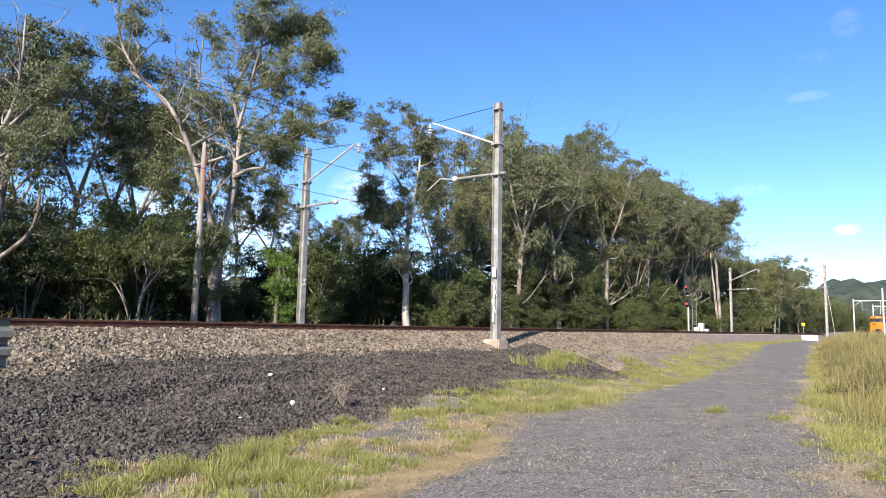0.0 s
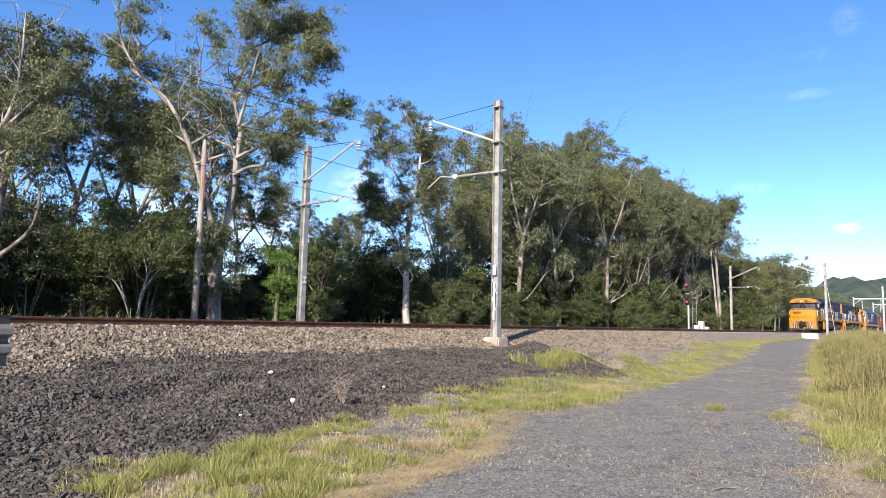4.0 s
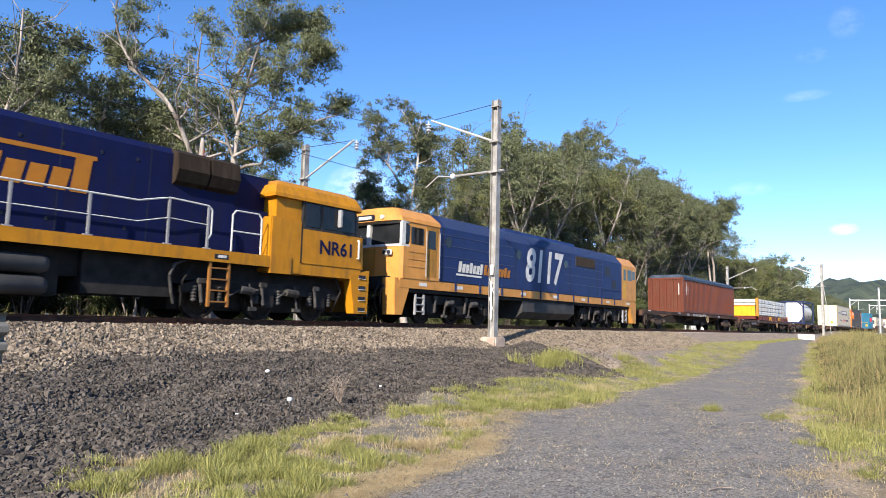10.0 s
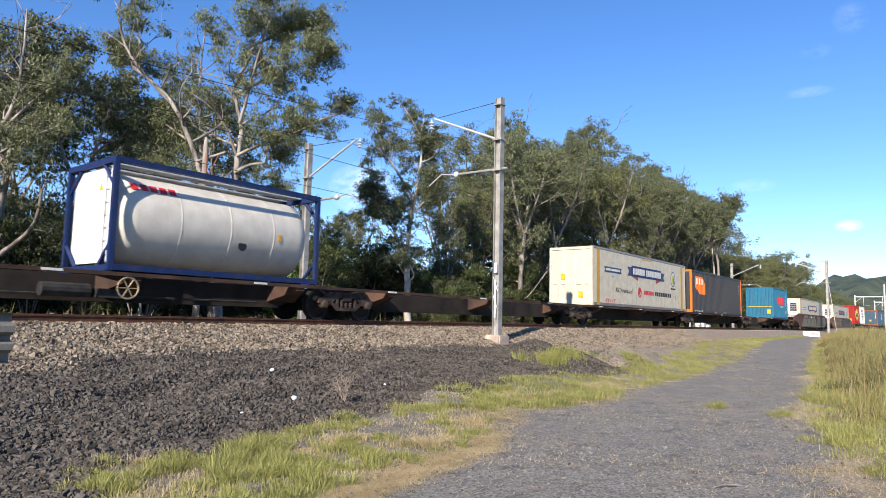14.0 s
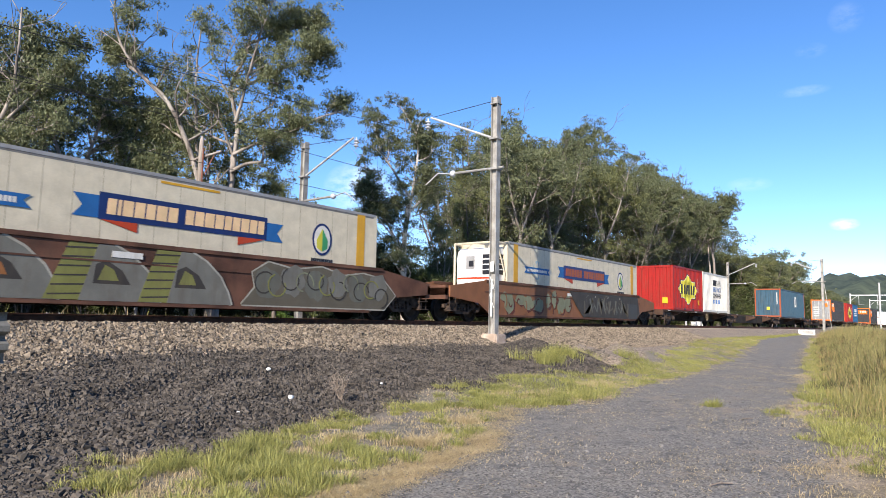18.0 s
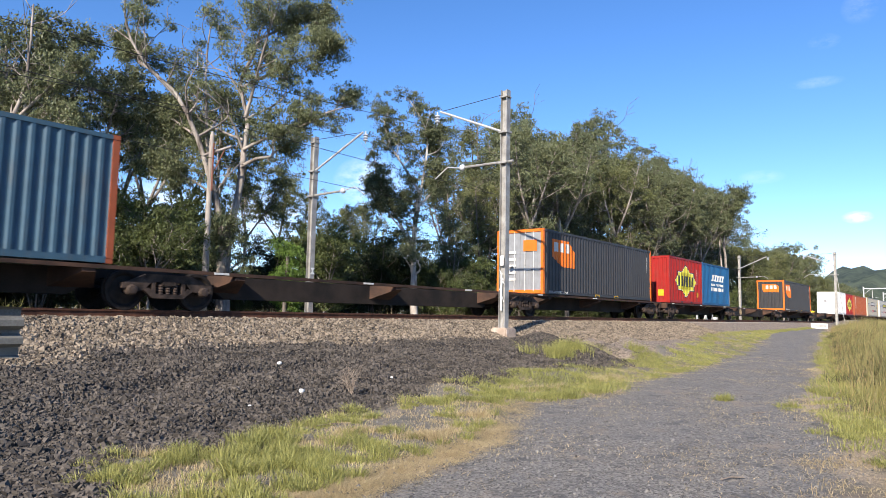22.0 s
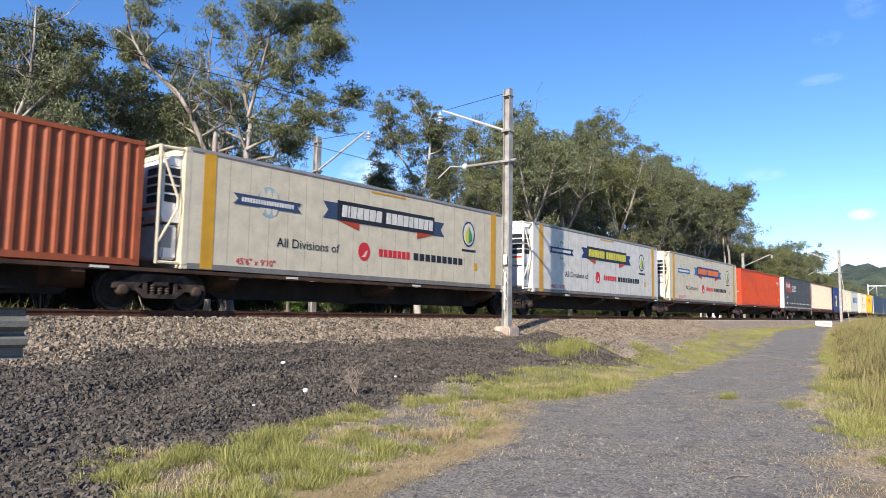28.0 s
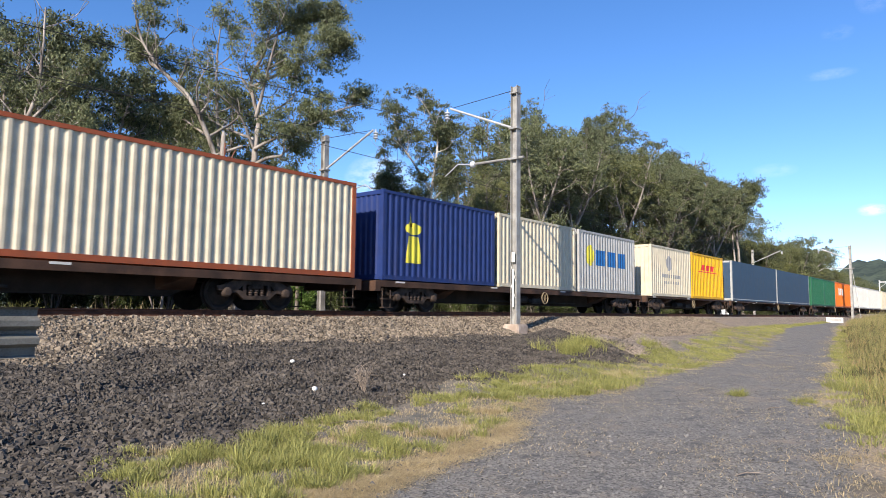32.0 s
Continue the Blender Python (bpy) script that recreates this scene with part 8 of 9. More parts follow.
def emblem_box(s, L=6.058):
    """A red container with a yellow many-pointed emblem and dark blocks."""
    c = container(s, L, HC, RED, "bright red corrugated container with a yellow diamond emblem")
    x, z = 2.95, 1.42

    def shapes(g):
        return [[(x - 1.45 - g, z - 0.55 - g), (x + 1.5 + g, z - 0.55 - g), (x + 1.5 + g, z + 0.55 + g), (x - 1.45 - g, z + 0.55 + g)],
                [(x - 0.85 - g, z - 0.5), (x, z - 1.02 - g * 1.4), (x + 0.85 + g, z - 0.5), (x + 0.85 + g, z + 0.5), (x, z + 1.02 + g * 1.4), (x - 0.85 - g, z + 0.5)],
                [(x - 1.9 - g * 1.6, z), (x - 1.4, z - 0.35 - g), (x - 1.4, z + 0.35 + g)], [(x + 1.95 + g * 1.6, z), (x + 1.4, z + 0.35 + g), (x + 1.4, z - 0.35 - g)]]

    painted(c, L, HC, shapes(0.07), INK, "emblem_outline")
    wl_ = painted(c, L, HC, shapes(0.018), WHITE, "emblem_rim")
    wl_.location.y = -0.0015
    yl = painted(c, L, HC, shapes(-0.01), LEMON, "emblem", "yellow pointed emblem")
    yl.location.y = -0.003
    bl = painted(c, L, HC, even(x - 1.35, x + 1.45, z - 0.33, 0.66, 6, 0.04, 0.62), INK, "emblem_blocks")
    bl.location.y = -0.006
    decal(c, [[(4.95, 0.45), (5.25, 0.45), (5.25, 0.78), (4.95, 0.78)]], YELLOW, "label_plate", -1.217)
    decal(c, [[(5.0, 1.3 + 0.1 * k), (5.08, 1.3 + 0.1 * k), (5.08, 1.37 + 0.1 * k), (5.0, 1.37 + 0.1 * k)] for k in range(10)], DIM_WHITE, "code_bars", -1.217)
    part("fork_pocket", Build().box(2.0, 2.36, -1.221, -1.215, 0.03, 0.14).box(3.7, 4.06, -1.221, -1.215, 0.03, 0.14), INK, c)
    part("end_label", Build().box(0.0, 0.012, -0.85, -0.5, 0.42, 0.8), YELLOW, c)
    return c


def patch_box(s, label, doors_front, patch_end=True, L=12.19):
    """A charcoal container with orange posts and an orange patch."""
    c = container(s, L, HC, CHARCOAL, label, post=ORANGE, doors_front=doors_front, trim=CHARCOAL, doors=DOOR_GREY)
    painted(c, L, HC, [[(0.85, 2.5), (2.35, 2.5), (2.95, 2.0), (2.95, 1.28), (1.75, 1.28), (0.85, 1.7)]], ORANGE, "orange_patch", "orange angular patch")
    bl = painted(c, L, HC, even(1.0, 2.55, 1.95, 0.42, 3), WHITE, "patch_blocks")
    bl.location.y = -0.004
    words(c, "40'9'6 2PW END DOOR", 0.5, 0.05, 0.17, DIM_WHITE, -1.223)
    decal(c, [[(x, 0.02), (x + 0.5, 0.02), (x + 0.5, 0.14), (x, 0.14)] for x in (5.0, 7.2)], YELLOW, "pocket_marks", -1.222)
    decal(c, [[(x + 0.08, 0.03), (x + 0.42, 0.03), (x + 0.42, 0.1), (x + 0.08, 0.1)] for x in (5.0, 7.2)], INK, "fork_pockets", -1.226)
    decal(c, [[(11.5, 1.6 + 0.1 * k), (11.58, 1.6 + 0.1 * k), (11.58, 1.67 + 0.1 * k), (11.5, 1.67 + 0.1 * k)] for k in range(9)], DIM_WHITE, "code_bars", -1.217)
    if not doors_front and patch_end:
        painted(c, L, HC, [[(-0.75, 1.75), (0.6, 1.75), (0.75, 2.0), (0.75, 2.5), (-0.5, 2.5), (-0.75, 2.3)]], ORANGE, "end_patch", end=True)
        for k in range(3):
            e = painted(c, L, HC, [[(-0.55 + 0.36 * k, 2.05), (-0.3 + 0.36 * k, 2.05), (-0.3 + 0.36 * k, 2.38), (-0.55 + 0.36 * k, 2.38)]], WHITE, "end_block", end=True)
            e.location.x = -0.004
    elif doors_front:
        part("door_patch", Build().box(-0.008, 0.0, -0.9, -0.2, 1.9, 2.4), ORANGE, c)
        for k in range(5):
            part("door_label", Build().box(-0.006, 0.0, 0.2, 0.9, 0.6 + 0.3 * k, 0.72 + 0.3 * k), WHITE, c)
    return c


DOOR_GREY = paint("pale_grey_doors", (0.27, 0.28, 0.29), amount=0.35)
# brown open-top box with its tarpaulin
b1 = container(-153.4, 12.19, 2.36, BROWN, "long brick-brown corrugated open-top container under a blue tarpaulin", floor=1.135)
part("tarpaulin", Build().prism([(-1.235, 2.22), (-1.235, 2.38), (-0.95, 2.56), (0.95, 2.56), (1.235, 2.38), (1.235, 2.22)], 0.17, 12.02, "x"), TARP, b1, "blue-grey tarpaulin roof")
for k in range(7):
    painted(b1, 12.19, 2.36, [[(0.6, 1.2 + 0.12 * k), (0.72, 1.2 + 0.12 * k), (0.72, 1.28 + 0.12 * k), (0.6, 1.28 + 0.12 * k)]], DIM_WHITE, "code_bar")
for k in range(4):
    painted(b1, 12.19, 2.36, [[(0.9, 1.3 + 0.12 * k), (1.0, 1.3 + 0.12 * k), (1.0, 1.38 + 0.12 * k), (0.9, 1.38 + 0.12 * k)]], DIM_WHITE, "code_bar")
for k in range(6):
    part("end_code_bar", Build().box(-0.004, 0.0, -0.95, -0.88, 1.2 + 0.13 * k, 1.29 + 0.13 * k), DIM_WHITE, b1)
first_wagon = MOVERS[[o.name for o, _ in MOVERS].index("container_wagon")][0]
words(first_wagon, "GLORIES", 9.55, 0.935, 0.2, DIM_WHITE, -1.2385, "sprayed_word", fit=(1.95, 0.15), label="pale hand-sprayed word")
for x0, x1 in ((7.9, 8.3), (9.05, 9.45), (11.65, 12.0), (14.85, 15.3)):
    decal(first_wagon, [[(x0, 0.94), (x1, 0.94), (x1, 1.1), (x0, 1.1)]], DIM, "faded_patch", -1.2385)

# timber packs on a red rack
rack = on_train(thing("timber_rack", 0, TRACK_Y, FLOOR, "red flat rack with a yellow end wall", "flat rack", "loads on the train"), -133.3)
part("rack_base", Build().box(0, 12.19, -1.14, 1.14, 0.1, 0.4), RACK_RED, rack)
for y0 in (-1.22, 1.14):
    part("rack_beam", Build().box(0, 12.19, y0, y0 + 0.08, 0.02, 0.34), RACK_RED, rack)
for x in (0.0, 11.99):
    for sy in (-1, 1):
        part("rack_post", Build().box(x, x + 0.2, *sorted((sy * 0.95, sy * 1.22)), 0.1, 2.02 if x == 0 else 0.55, 0.02), OCHRE if x == 0 else RUST_ORANGE, rack)
part("end_wall", Build().box(0.06, 0.14, -0.95, 0.95, 0.3, 1.3), YELLOW, rack, "yellow steel end wall")
for y in (-0.6, -0.2, 0.2, 0.6):
    part("wall_rib", Build().box(0.0, 0.06, y - 0.03, y + 0.03, 0.3, 1.3), YELLOW, rack)
part("wall_header", Build().box(0.0, 0.16, -0.95, 0.95, 1.28, 1.38), OCHRE, rack)
for x in (4.1, 7.9):
    part("pocket_plate", Build().box(x, x + 0.75, -1.245, -1.22, 0.05, 0.4), YELLOW, rack)
rs = np.random.default_rng(8)
for x in np.arange(0.5, 12.0, 0.95):
    part("rack_bracket", Build().prism([(x, 0.02), (x + 0.16, 0.02), (x + 0.12, 0.4), (x + 0.04, 0.4)], -1.25, -1.22), RACK_RED, rack)
for k in range(4):
    for x0, x1, top in ((0.3, 6.05, 4), (6.1, 12.05, 4)):
        for y0 in (-1.14, 0.02):
            z = 0.5 + 0.37 * k
            pk = tagged(part("timber_pack", Build().box(x0 + rs.uniform(0, 0.08), x1 - rs.uniform(0, 0.1), y0, y0 + 1.12, z, z + 0.315, 0.02), PLASTIC, None, "white plastic-wrapped pack of sawn timber"), category="timber pack", group="timber packs")
            on_train(pk, -133.3)
            pk.location.y, pk.location.z = TRACK_Y, FLOOR
            if y0 < 0:
                for q in range(5):
                    xx = x0 + 0.35 + q * 1.15
                    decal(pk, even(xx, xx + 0.5, z + 0.1, 0.09, 6) + [disc(xx - 0.12, z + 0.15, 0.07, 0.07, 10)], WRAP_PRINT, "wrap_print", y0 - 0.004)
            for q in range(4):
                part("bearer", Build().box(x0 + 0.6 + q * 1.5, x0 + 0.7 + q * 1.5, y0, y0 + 1.12, z - 0.055, z), TIMBER, pk)
for x, h in ((1.3, 1.98), (2.6, 1.98), (3.6, 1.3), (4.9, 1.2), (5.8, 1.98), (7.0, 1.98), (8.2, 1.98), (8.6, 1.4), (9.7, 1.6), (10.4, 1.98), (11.0, 1.3), (11.5, 1.98)):
    part("strap", Build().box(x, x + 0.09, -1.165, -1.155, 0.2, min(h, 1.98)), STRAP if x not in (8.2, 11.5) else MID_BLUE, rack)
    part("ratchet", Build().box(x - 0.03, x + 0.12, -1.26, -1.225, 0.12, 0.3), BOGIE, rack)

part("end_brace", Build().rod((-0.03, -1.0, 0.35), (-0.03, -0.98, 1.5), 0.03, 6), BOGIE, rack)
carrier = [o for o, _ in MOVERS if o.name.startswith("container_wagon")][1]
part("end_girder", Build().prism([(3.6, 0.97), (7.4, 0.97), (7.0, 0.7), (5.9, 0.5), (4.4, 0.58), (3.6, 0.7)], -1.2, -1.13), WAGON, carrier, "rust-brown end girder")
for x0, x1, z0, z1 in ((4.0, 4.65, 0.6, 0.93), (4.85, 5.4, 0.66, 0.86)):
    decal(carrier, [[(x0, z0), (x1, z0), (x1, z1), (x0, z1)]], DIM, "number_patch", -1.2065)
for k in range(4):
    decal(carrier, [[(4.06 + 0.15 * k, 0.66), (4.16 + 0.15 * k, 0.66), (4.16 + 0.15 * k, 0.75), (4.06 + 0.15 * k, 0.75)]], INK, "number_bar", -1.2105)

# tank container
tank = on_train(thing("tank_container", 0, TRACK_Y, FLOOR, "ivory cylindrical tank in a blue steel frame", "tank container", "containers on the train"), -112.15)
T = 2.6
for x in (0.0, 5.93):
    for y in (-1.219, 1.099):
        part("frame_post", Build().box(x, x + 0.128, y, y + 0.12, 0, T, 0.012), FRAME_BLUE, tank)
    for z in (0.0, T - 0.14):
        part("frame_cross", Build().box(x, x + 0.128, -1.1, 1.1, z, z + 0.14), FRAME_BLUE, tank)
    for sy in (-1, 1):
        for z0, z1 in ((0.14, 0.65), (T - 0.14, T - 0.65)):
            part("frame_gusset", Build().rod((x + 0.064, sy * 0.6, z0), (x + 0.064, sy * 1.12, z1), 0.05, 6), FRAME_BLUE, tank)
for y in (-1.219, 1.099):
    part("frame_rail", Build().box(0.128, 5.93, y, y + 0.12, T - 0.13, T), FRAME_BLUE, tank)
    part("frame_rail", Build().box(0.128, 5.93, y, y + 0.12, 0.02, 0.16), FRAME_BLUE, tank)
part("shell", Build().lathe([(0.1, 0.15), (0.6, 0.2), (0.95, 0.32), (1.1, 0.5), (1.12, 0.7), (1.12, 5.4), (1.1, 5.6), (0.95, 5.75), (0.6, 5.86), (0.1, 5.9)], (0, 0, 1.3), "x", 40), SHELL, tank, "ivory insulated tank shell", smooth=True)
for x in (1.75, 3.15, 4.5):
    part("shell_band", Build().lathe([(1.121, x), (1.128, x + 0.02), (1.121, x + 0.05)], (0, 0, 1.3), "x", 40), SHELL, tank)
part("front_panel", Build().prism([(-0.95, 0.55), (-0.6, 0.2), (0.6, 0.2), (0.95, 0.55), (0.95, 2.05), (0.6, 2.42), (-0.6, 2.42), (-0.95, 2.05)], 0.1, 0.16, "x"), UNIT_WHITE, tank, "white octagonal end panel")
part("walkway", Build().box(0.13, 5.9, -0.5, -0.1, T - 0.03, T).box(0.13, 5.9, 0.2, 0.6, T - 0.03, T), ARM_STEEL, tank)
lr = Build().rod((0.06, -0.98, 0.2), (0.06, -0.98, 2.4), 0.02, 5).rod((0.06, -0.7, 0.2), (0.06, -0.7, 2.4), 0.02, 5)
for k in range(7):
    lr.rod((0.06, -0.98, 0.4 + 0.3 * k), (0.06, -0.7, 0.4 + 0.3 * k), 0.012, 5)
part("end_ladder", lr, ARM_STEEL, tank)
# marks that lie on the curve of the shell
nb = Build()
for k in range(5):
    a0, a1 = 0.62, 0.82
    x0, x1 = 0.55 + 0.24 * k, 0.55 + 0.24 * k + 0.19
    nb.add([(x0, -1.13 * math.cos(a0), 1.3 + 1.13 * math.sin(a0)), (x1, -1.13 * math.cos(a0), 1.3 + 1.13 * math.sin(a0)), (x1, -1.13 * math.cos(a1), 1.3 + 1.13 * math.sin(a1)), (x0, -1.13 * math.cos(a1), 1.3 + 1.13 * math.sin(a1))], [(0, 1, 2, 3)])
part("name_blocks", nb, SIGN_RED, tank, "row of red lettering blocks")
part("shell_label", Build().box(4.65, 4.75, -1.135, -1.125, 1.15, 1.32), GOLD, tank)
part("shell_sign", Build().lathe([(0.13, 0), (0.13, -0.01)], (3.55, -1.06, 0.9), "y", 16), INK, tank)
part("hazard_label", Build().add([(0.094, -0.5, 1.9), (0.094, -0.3, 1.9), (0.094, -0.4, 2.1)], [(0, 1, 2)]), YELLOW, tank)

reefer(-88.2, FLOOR, "cream refrigerated container, door end leading, with banner", WHITE, DEEP_BLUE, True)
patch_box(-73.2, "charcoal corrugated container with orange posts and patch", False, L=12.19)
gr = container(-49.95, 6.058, HC, SKY_BLUE, "teal blue corrugated container with large red lettering blocks")
painted(gr, 6.058, HC, even(1.55, 4.75, 1.35, 0.72, 5, 0.0, 0.8) + [[(4.85, 1.42), (4.98, 1.42), (4.98, 1.6), (4.85, 1.6)]], SIGN_RED, "name_blocks", "large red lettering blocks")
words(gr, "Always more.", 2.5, 1.0, 0.22, WHITE, -1.2165, fit=(1.55, 0.26))
decal(gr, [[(5.0, 0.45), (5.35, 0.45), (5.35, 0.75), (5.0, 0.75)]], YELLOW, "label_plate", -1.217)
decal(gr, [[(5.1, 1.2 + 0.1 * k), (5.18, 1.2 + 0.1 * k), (5.18, 1.27 + 0.1 * k), (5.1, 1.27 + 0.1 * k)] for k in range(12)], DIM_WHITE, "code_bars", -1.217)
part("end_stripe", Build().box(0.002, 0.012, -1.08, 1.08, 1.05, 1.1), YELLOW, gr)
part("end_label", Build().box(0.0, 0.012, -0.95, -0.65, 0.4, 0.8), YELLOW, gr)

for s, w, rib in ((-37.85, PEACH, DEEP_BLUE), (-16.35, RUST_ORANGE, NAVY)):
    reefer(s, 0.36, "cream refrigerated container sunk in a well wagon", w, rib, lower_text=False, tails=MID_BLUE)

emblem_box(3.35)
PALE_BLUE = paint("washed_blue_lettering", (0.1, 0.2, 0.42), amount=0.2)
bu = container(9.55, 6.058, HC, WHITE, "white corrugated container with dark and blue lettering")
painted(bu, 6.058, HC, even(2.4, 4.35, 2.0, 0.42, 6, 0.0, 0.66), INK, "name_blocks", "row of black lettering blocks")
words(bu, "SELF PACK", 2.33, 1.55, 0.46, PALE_BLUE, -1.2165, bold=0.012, fit=(1.98, 0.34))
words(bu, "CONTAINERS", 2.3, 1.1, 0.44, INK, -1.2165, bold=0.012, fit=(2.0, 0.33))
painted(bu, 6.058, HC, even(2.3, 4.25, 0.66, 0.3, 10, 0.0, 0.55), PALE_BLUE, "number_blocks")
mb = container(34.4, 12.19, HC, SLATE, "weathered slate blue corrugated container with orange posts and white arch emblem", post=RUST_ORANGE)
painted(mb, 12.19, HC, [[(6.75, 1.2), (7.75, 1.2), (7.75, 1.95), (7.5, 2.3), (7.0, 2.3), (6.75, 1.95)]], WHITE, "arch_emblem", "white arch emblem")
av = painted(mb, 12.19, HC, [[(7.2, 1.4), (7.55, 1.4), (7.45, 1.9), (7.3, 2.1), (7.22, 1.9)]], SLATE, "arch_opening")
av.location.y = -0.004
part("end_label", Build().box(0.0, 0.012, -0.2, 0.1, 0.75, 1.05), LEMON, mb)
part("end_code_bars", Build().box(0.0, 0.012, -0.92, -0.84, 1.3, 2.5), DIM_WHITE, mb)
patch_box(65.15, "charcoal corrugated container with orange posts and pale doors leading", True)
emblem_box(80.2)
br = container(86.4, 6.058, HC, BLUE, "strong blue corrugated container with white lettering blocks")
painted(br, 6.058, HC, even(1.95, 4.75, 1.72, 0.45, 5, 0.22), WHITE, "name_blocks", "row of white slanted blocks")
painted(br, 6.058, HC, even(1.9, 4.7, 1.38, 0.16, 9, 0.06, 0.7), WHITE, "name_blocks")
painted(br, 6.058, HC, even(1.85, 4.7, 1.02, 0.24, 13), WHITE, "caption_blocks")
patch_box(110.1, "charcoal corrugated container with orange posts and end patch", False)
wh = container(140.0, 6.058, HC, UNIT_WHITE, "plain white ribbed container with a small end label", plain=True)
for x in np.arange(0.45, 5.9, 0.62):
    part("side_rib", Build().box(x, x + 0.07, -1.24, -1.214, 0.2, HC - 0.14), UNIT_WHITE, wh)
for y0 in (-0.95, -0.5, 0.5, 0.95):
    part("end_rib", Build().box(-0.03, 0.0, y0 - 0.04, y0 + 0.04, 0.25, HC - 0.16), UNIT_WHITE, wh)
part("end_label", Build().box(-0.006, 0.0, 0.1, 0.4, 1.5, 1.8), DIM, wh)
part("end_bumper", Build().box(-0.04, 0.0, -1.0, 1.0, 1.2, 1.3), UNIT_WHITE, wh)
for x in (0.9, 1.4, 4.6):
    decal(wh, [[(x, 0.2), (x + 0.02, 0.2), (x + 0.02, 2.7), (x, 2.7)]], DIM, "door_seam", -1.222)
emblem_box(146.3)
tr = container(154.0, 12.19, HC, RUST_ORANGE, "rust orange corrugated container with white upright lettering blocks", doors_front=True)
painted(tr, 12.19, HC, [[(1.05, 1.05 + 0.28 * k), (1.4, 1.05 + 0.28 * k), (1.4, 1.26 + 0.28 * k), (1.05, 1.26 + 0.28 * k)] for k in range(6)], WHITE, "name_blocks", "column of white blocks")
reefer(167.2, FLOOR, "cream refrigerated container with a cooling unit on its end", WHITE, INK)
reefer(183.15, FLOOR, "white refrigerated container with a cooling unit on its end", LEMON, INK, globe=SAGE_GREEN, tails=DEEP_BLUE, skin=OFF_WHITE)
reefer(198.75, FLOOR, "cream refrigerated container with an orange-lettered banner", ORANGE, NAVY, tails=MID_BLUE)
ve = container(213.75, 12.19, HC, STAINED, "vermilion corrugated container, brown-stained, with rusty doors leading", doors_front=True, trim=VERMILION)
decal(ve, [[(11.0, 2.1), (11.7, 2.1), (11.7, 2.25), (11.0, 2.25)]], WHITE, "code_bars", -1.217)
decal(ve, [[(11.25, 1.95), (11.6, 1.95), (11.6, 2.04), (11.25, 2.04)]], WHITE, "code_bars", -1.217)
for x0, z0 in ((11.35, 0.62), (11.72, 1.55)):
    decal(ve, [[(x0, z0), (x0 + 0.28, z0), (x0 + 0.28, z0 + 0.14), (x0, z0 + 0.14)]], YELLOW, "label_plate", -1.217)

# curtain-sided box
cs = container(227.45, 12.19, HC, DARK_CURTAIN, "dark grey curtain-sided container with a white end", plain=True, post=WHITE, end=UNIT_WHITE)
decal(cs, [[(0.75, 2.52), (2.5, 2.52), (3.0, 2.1), (3.0, 1.5), (1.6, 1.5), (0.75, 1.8)]], VERMILION, "orange_patch", -1.222, "orange angular patch")
decal(cs, even(1.0, 2.55, 1.95, 0.36, 3), WHITE, "patch_blocks", -1.226)
words(cs, "CONTAINER", 3.2, 1.95, 0.34, WHITE, -1.222, bold=0.008)
words(cs, "SOLUTIONS", 3.2, 1.62, 0.34, WHITE, -1.222, bold=0.008)
words(cs, "40' 9'10", 1.0, 0.95, 0.2, WHITE, -1.222)
for k in range(26):
    x = 0.5 + 0.45 * k + (0.0, 0.2, -0.1)[k % 3]
    st = part("curtain_strap", Build().box(x, x + 0.03, -1.232, -1.222, 0.1, 0.62), INK, cs)
    part("strap_buckle", Build().box(x - 0.02, x + 0.05, -1.25, -1.232, 0.42, 0.54, 0.008), ARM_STEEL, st)
for y0 in (-0.55,):
    part("end_patch", Build().prism([(y0, 2.1), (y0 + 0.5, 2.1), (y0 + 0.62, 2.25), (y0 + 0.62, 2.55), (y0, 2.55)], -0.002, 0.01, "x"), ORANGE, cs)
for k in range(14):
    part("header_notch", Build().box(-0.004, 0.004, -1.1 + 0.16 * k, -1.02 + 0.16 * k, HC - 0.1, HC - 0.05), DIM, cs)
part("lower_rail", Build().box(0.16, 12.0, -1.235, -1.222, 0.02, 0.14), GREY, cs)
part("top_gutter", Build().box(0.05, 12.14, -1.24, 1.24, HC - 0.02, HC + 0.06), INK, cs)
container(239.75, 12.19, HC, CREAM, "off-white corrugated container with rusty lower edge", trim=RUST_ORANGE)
nv = container(253.1, 6.058, HC, NAVY, "navy blue corrugated container with a yellow emblem")
painted(nv, 6.058, HC, [disc(1.45, 1.75, 0.4, 0.2), [(1.1, 0.6), (1.85, 0.6), (1.7, 1.5), (1.2, 1.5)], [(1.2, 1.8), (1.4, 1.8), (1.3, 2.3)]], LEMON, "figure_emblem", "yellow emblem")
container(259.45, 6.058, HC, CREAM, "cream corrugated container with a rusted edge")
aw = container(265.85, 6.058, HC, GREY, "silver grey corrugated container with blue lettering blocks")
painted(aw, 6.058, HC, [disc(1.1, 1.75, 0.4, 0.5)], LEMON, "sun_emblem")
painted(aw, 6.058, HC, even(1.7, 5.2, 1.3, 0.75, 3), MID_BLUE, "name_blocks")
xw = container(274.1, 6.058, HC, CREAM, "cream corrugated container with grey round emblem")
painted(xw, 6.058, HC, [disc(2.6, 1.95, 0.4, 0.45)], DIM, "round_emblem")
painted(xw, 6.058, HC, even(1.6, 4.4, 1.1, 0.2, 9) + even(1.8, 4.2, 0.75, 0.16, 9), DIM, "caption_blocks")
dh = container(280.35, 6.058, HC, YELLOW, "yellow corrugated container with red lettering blocks")
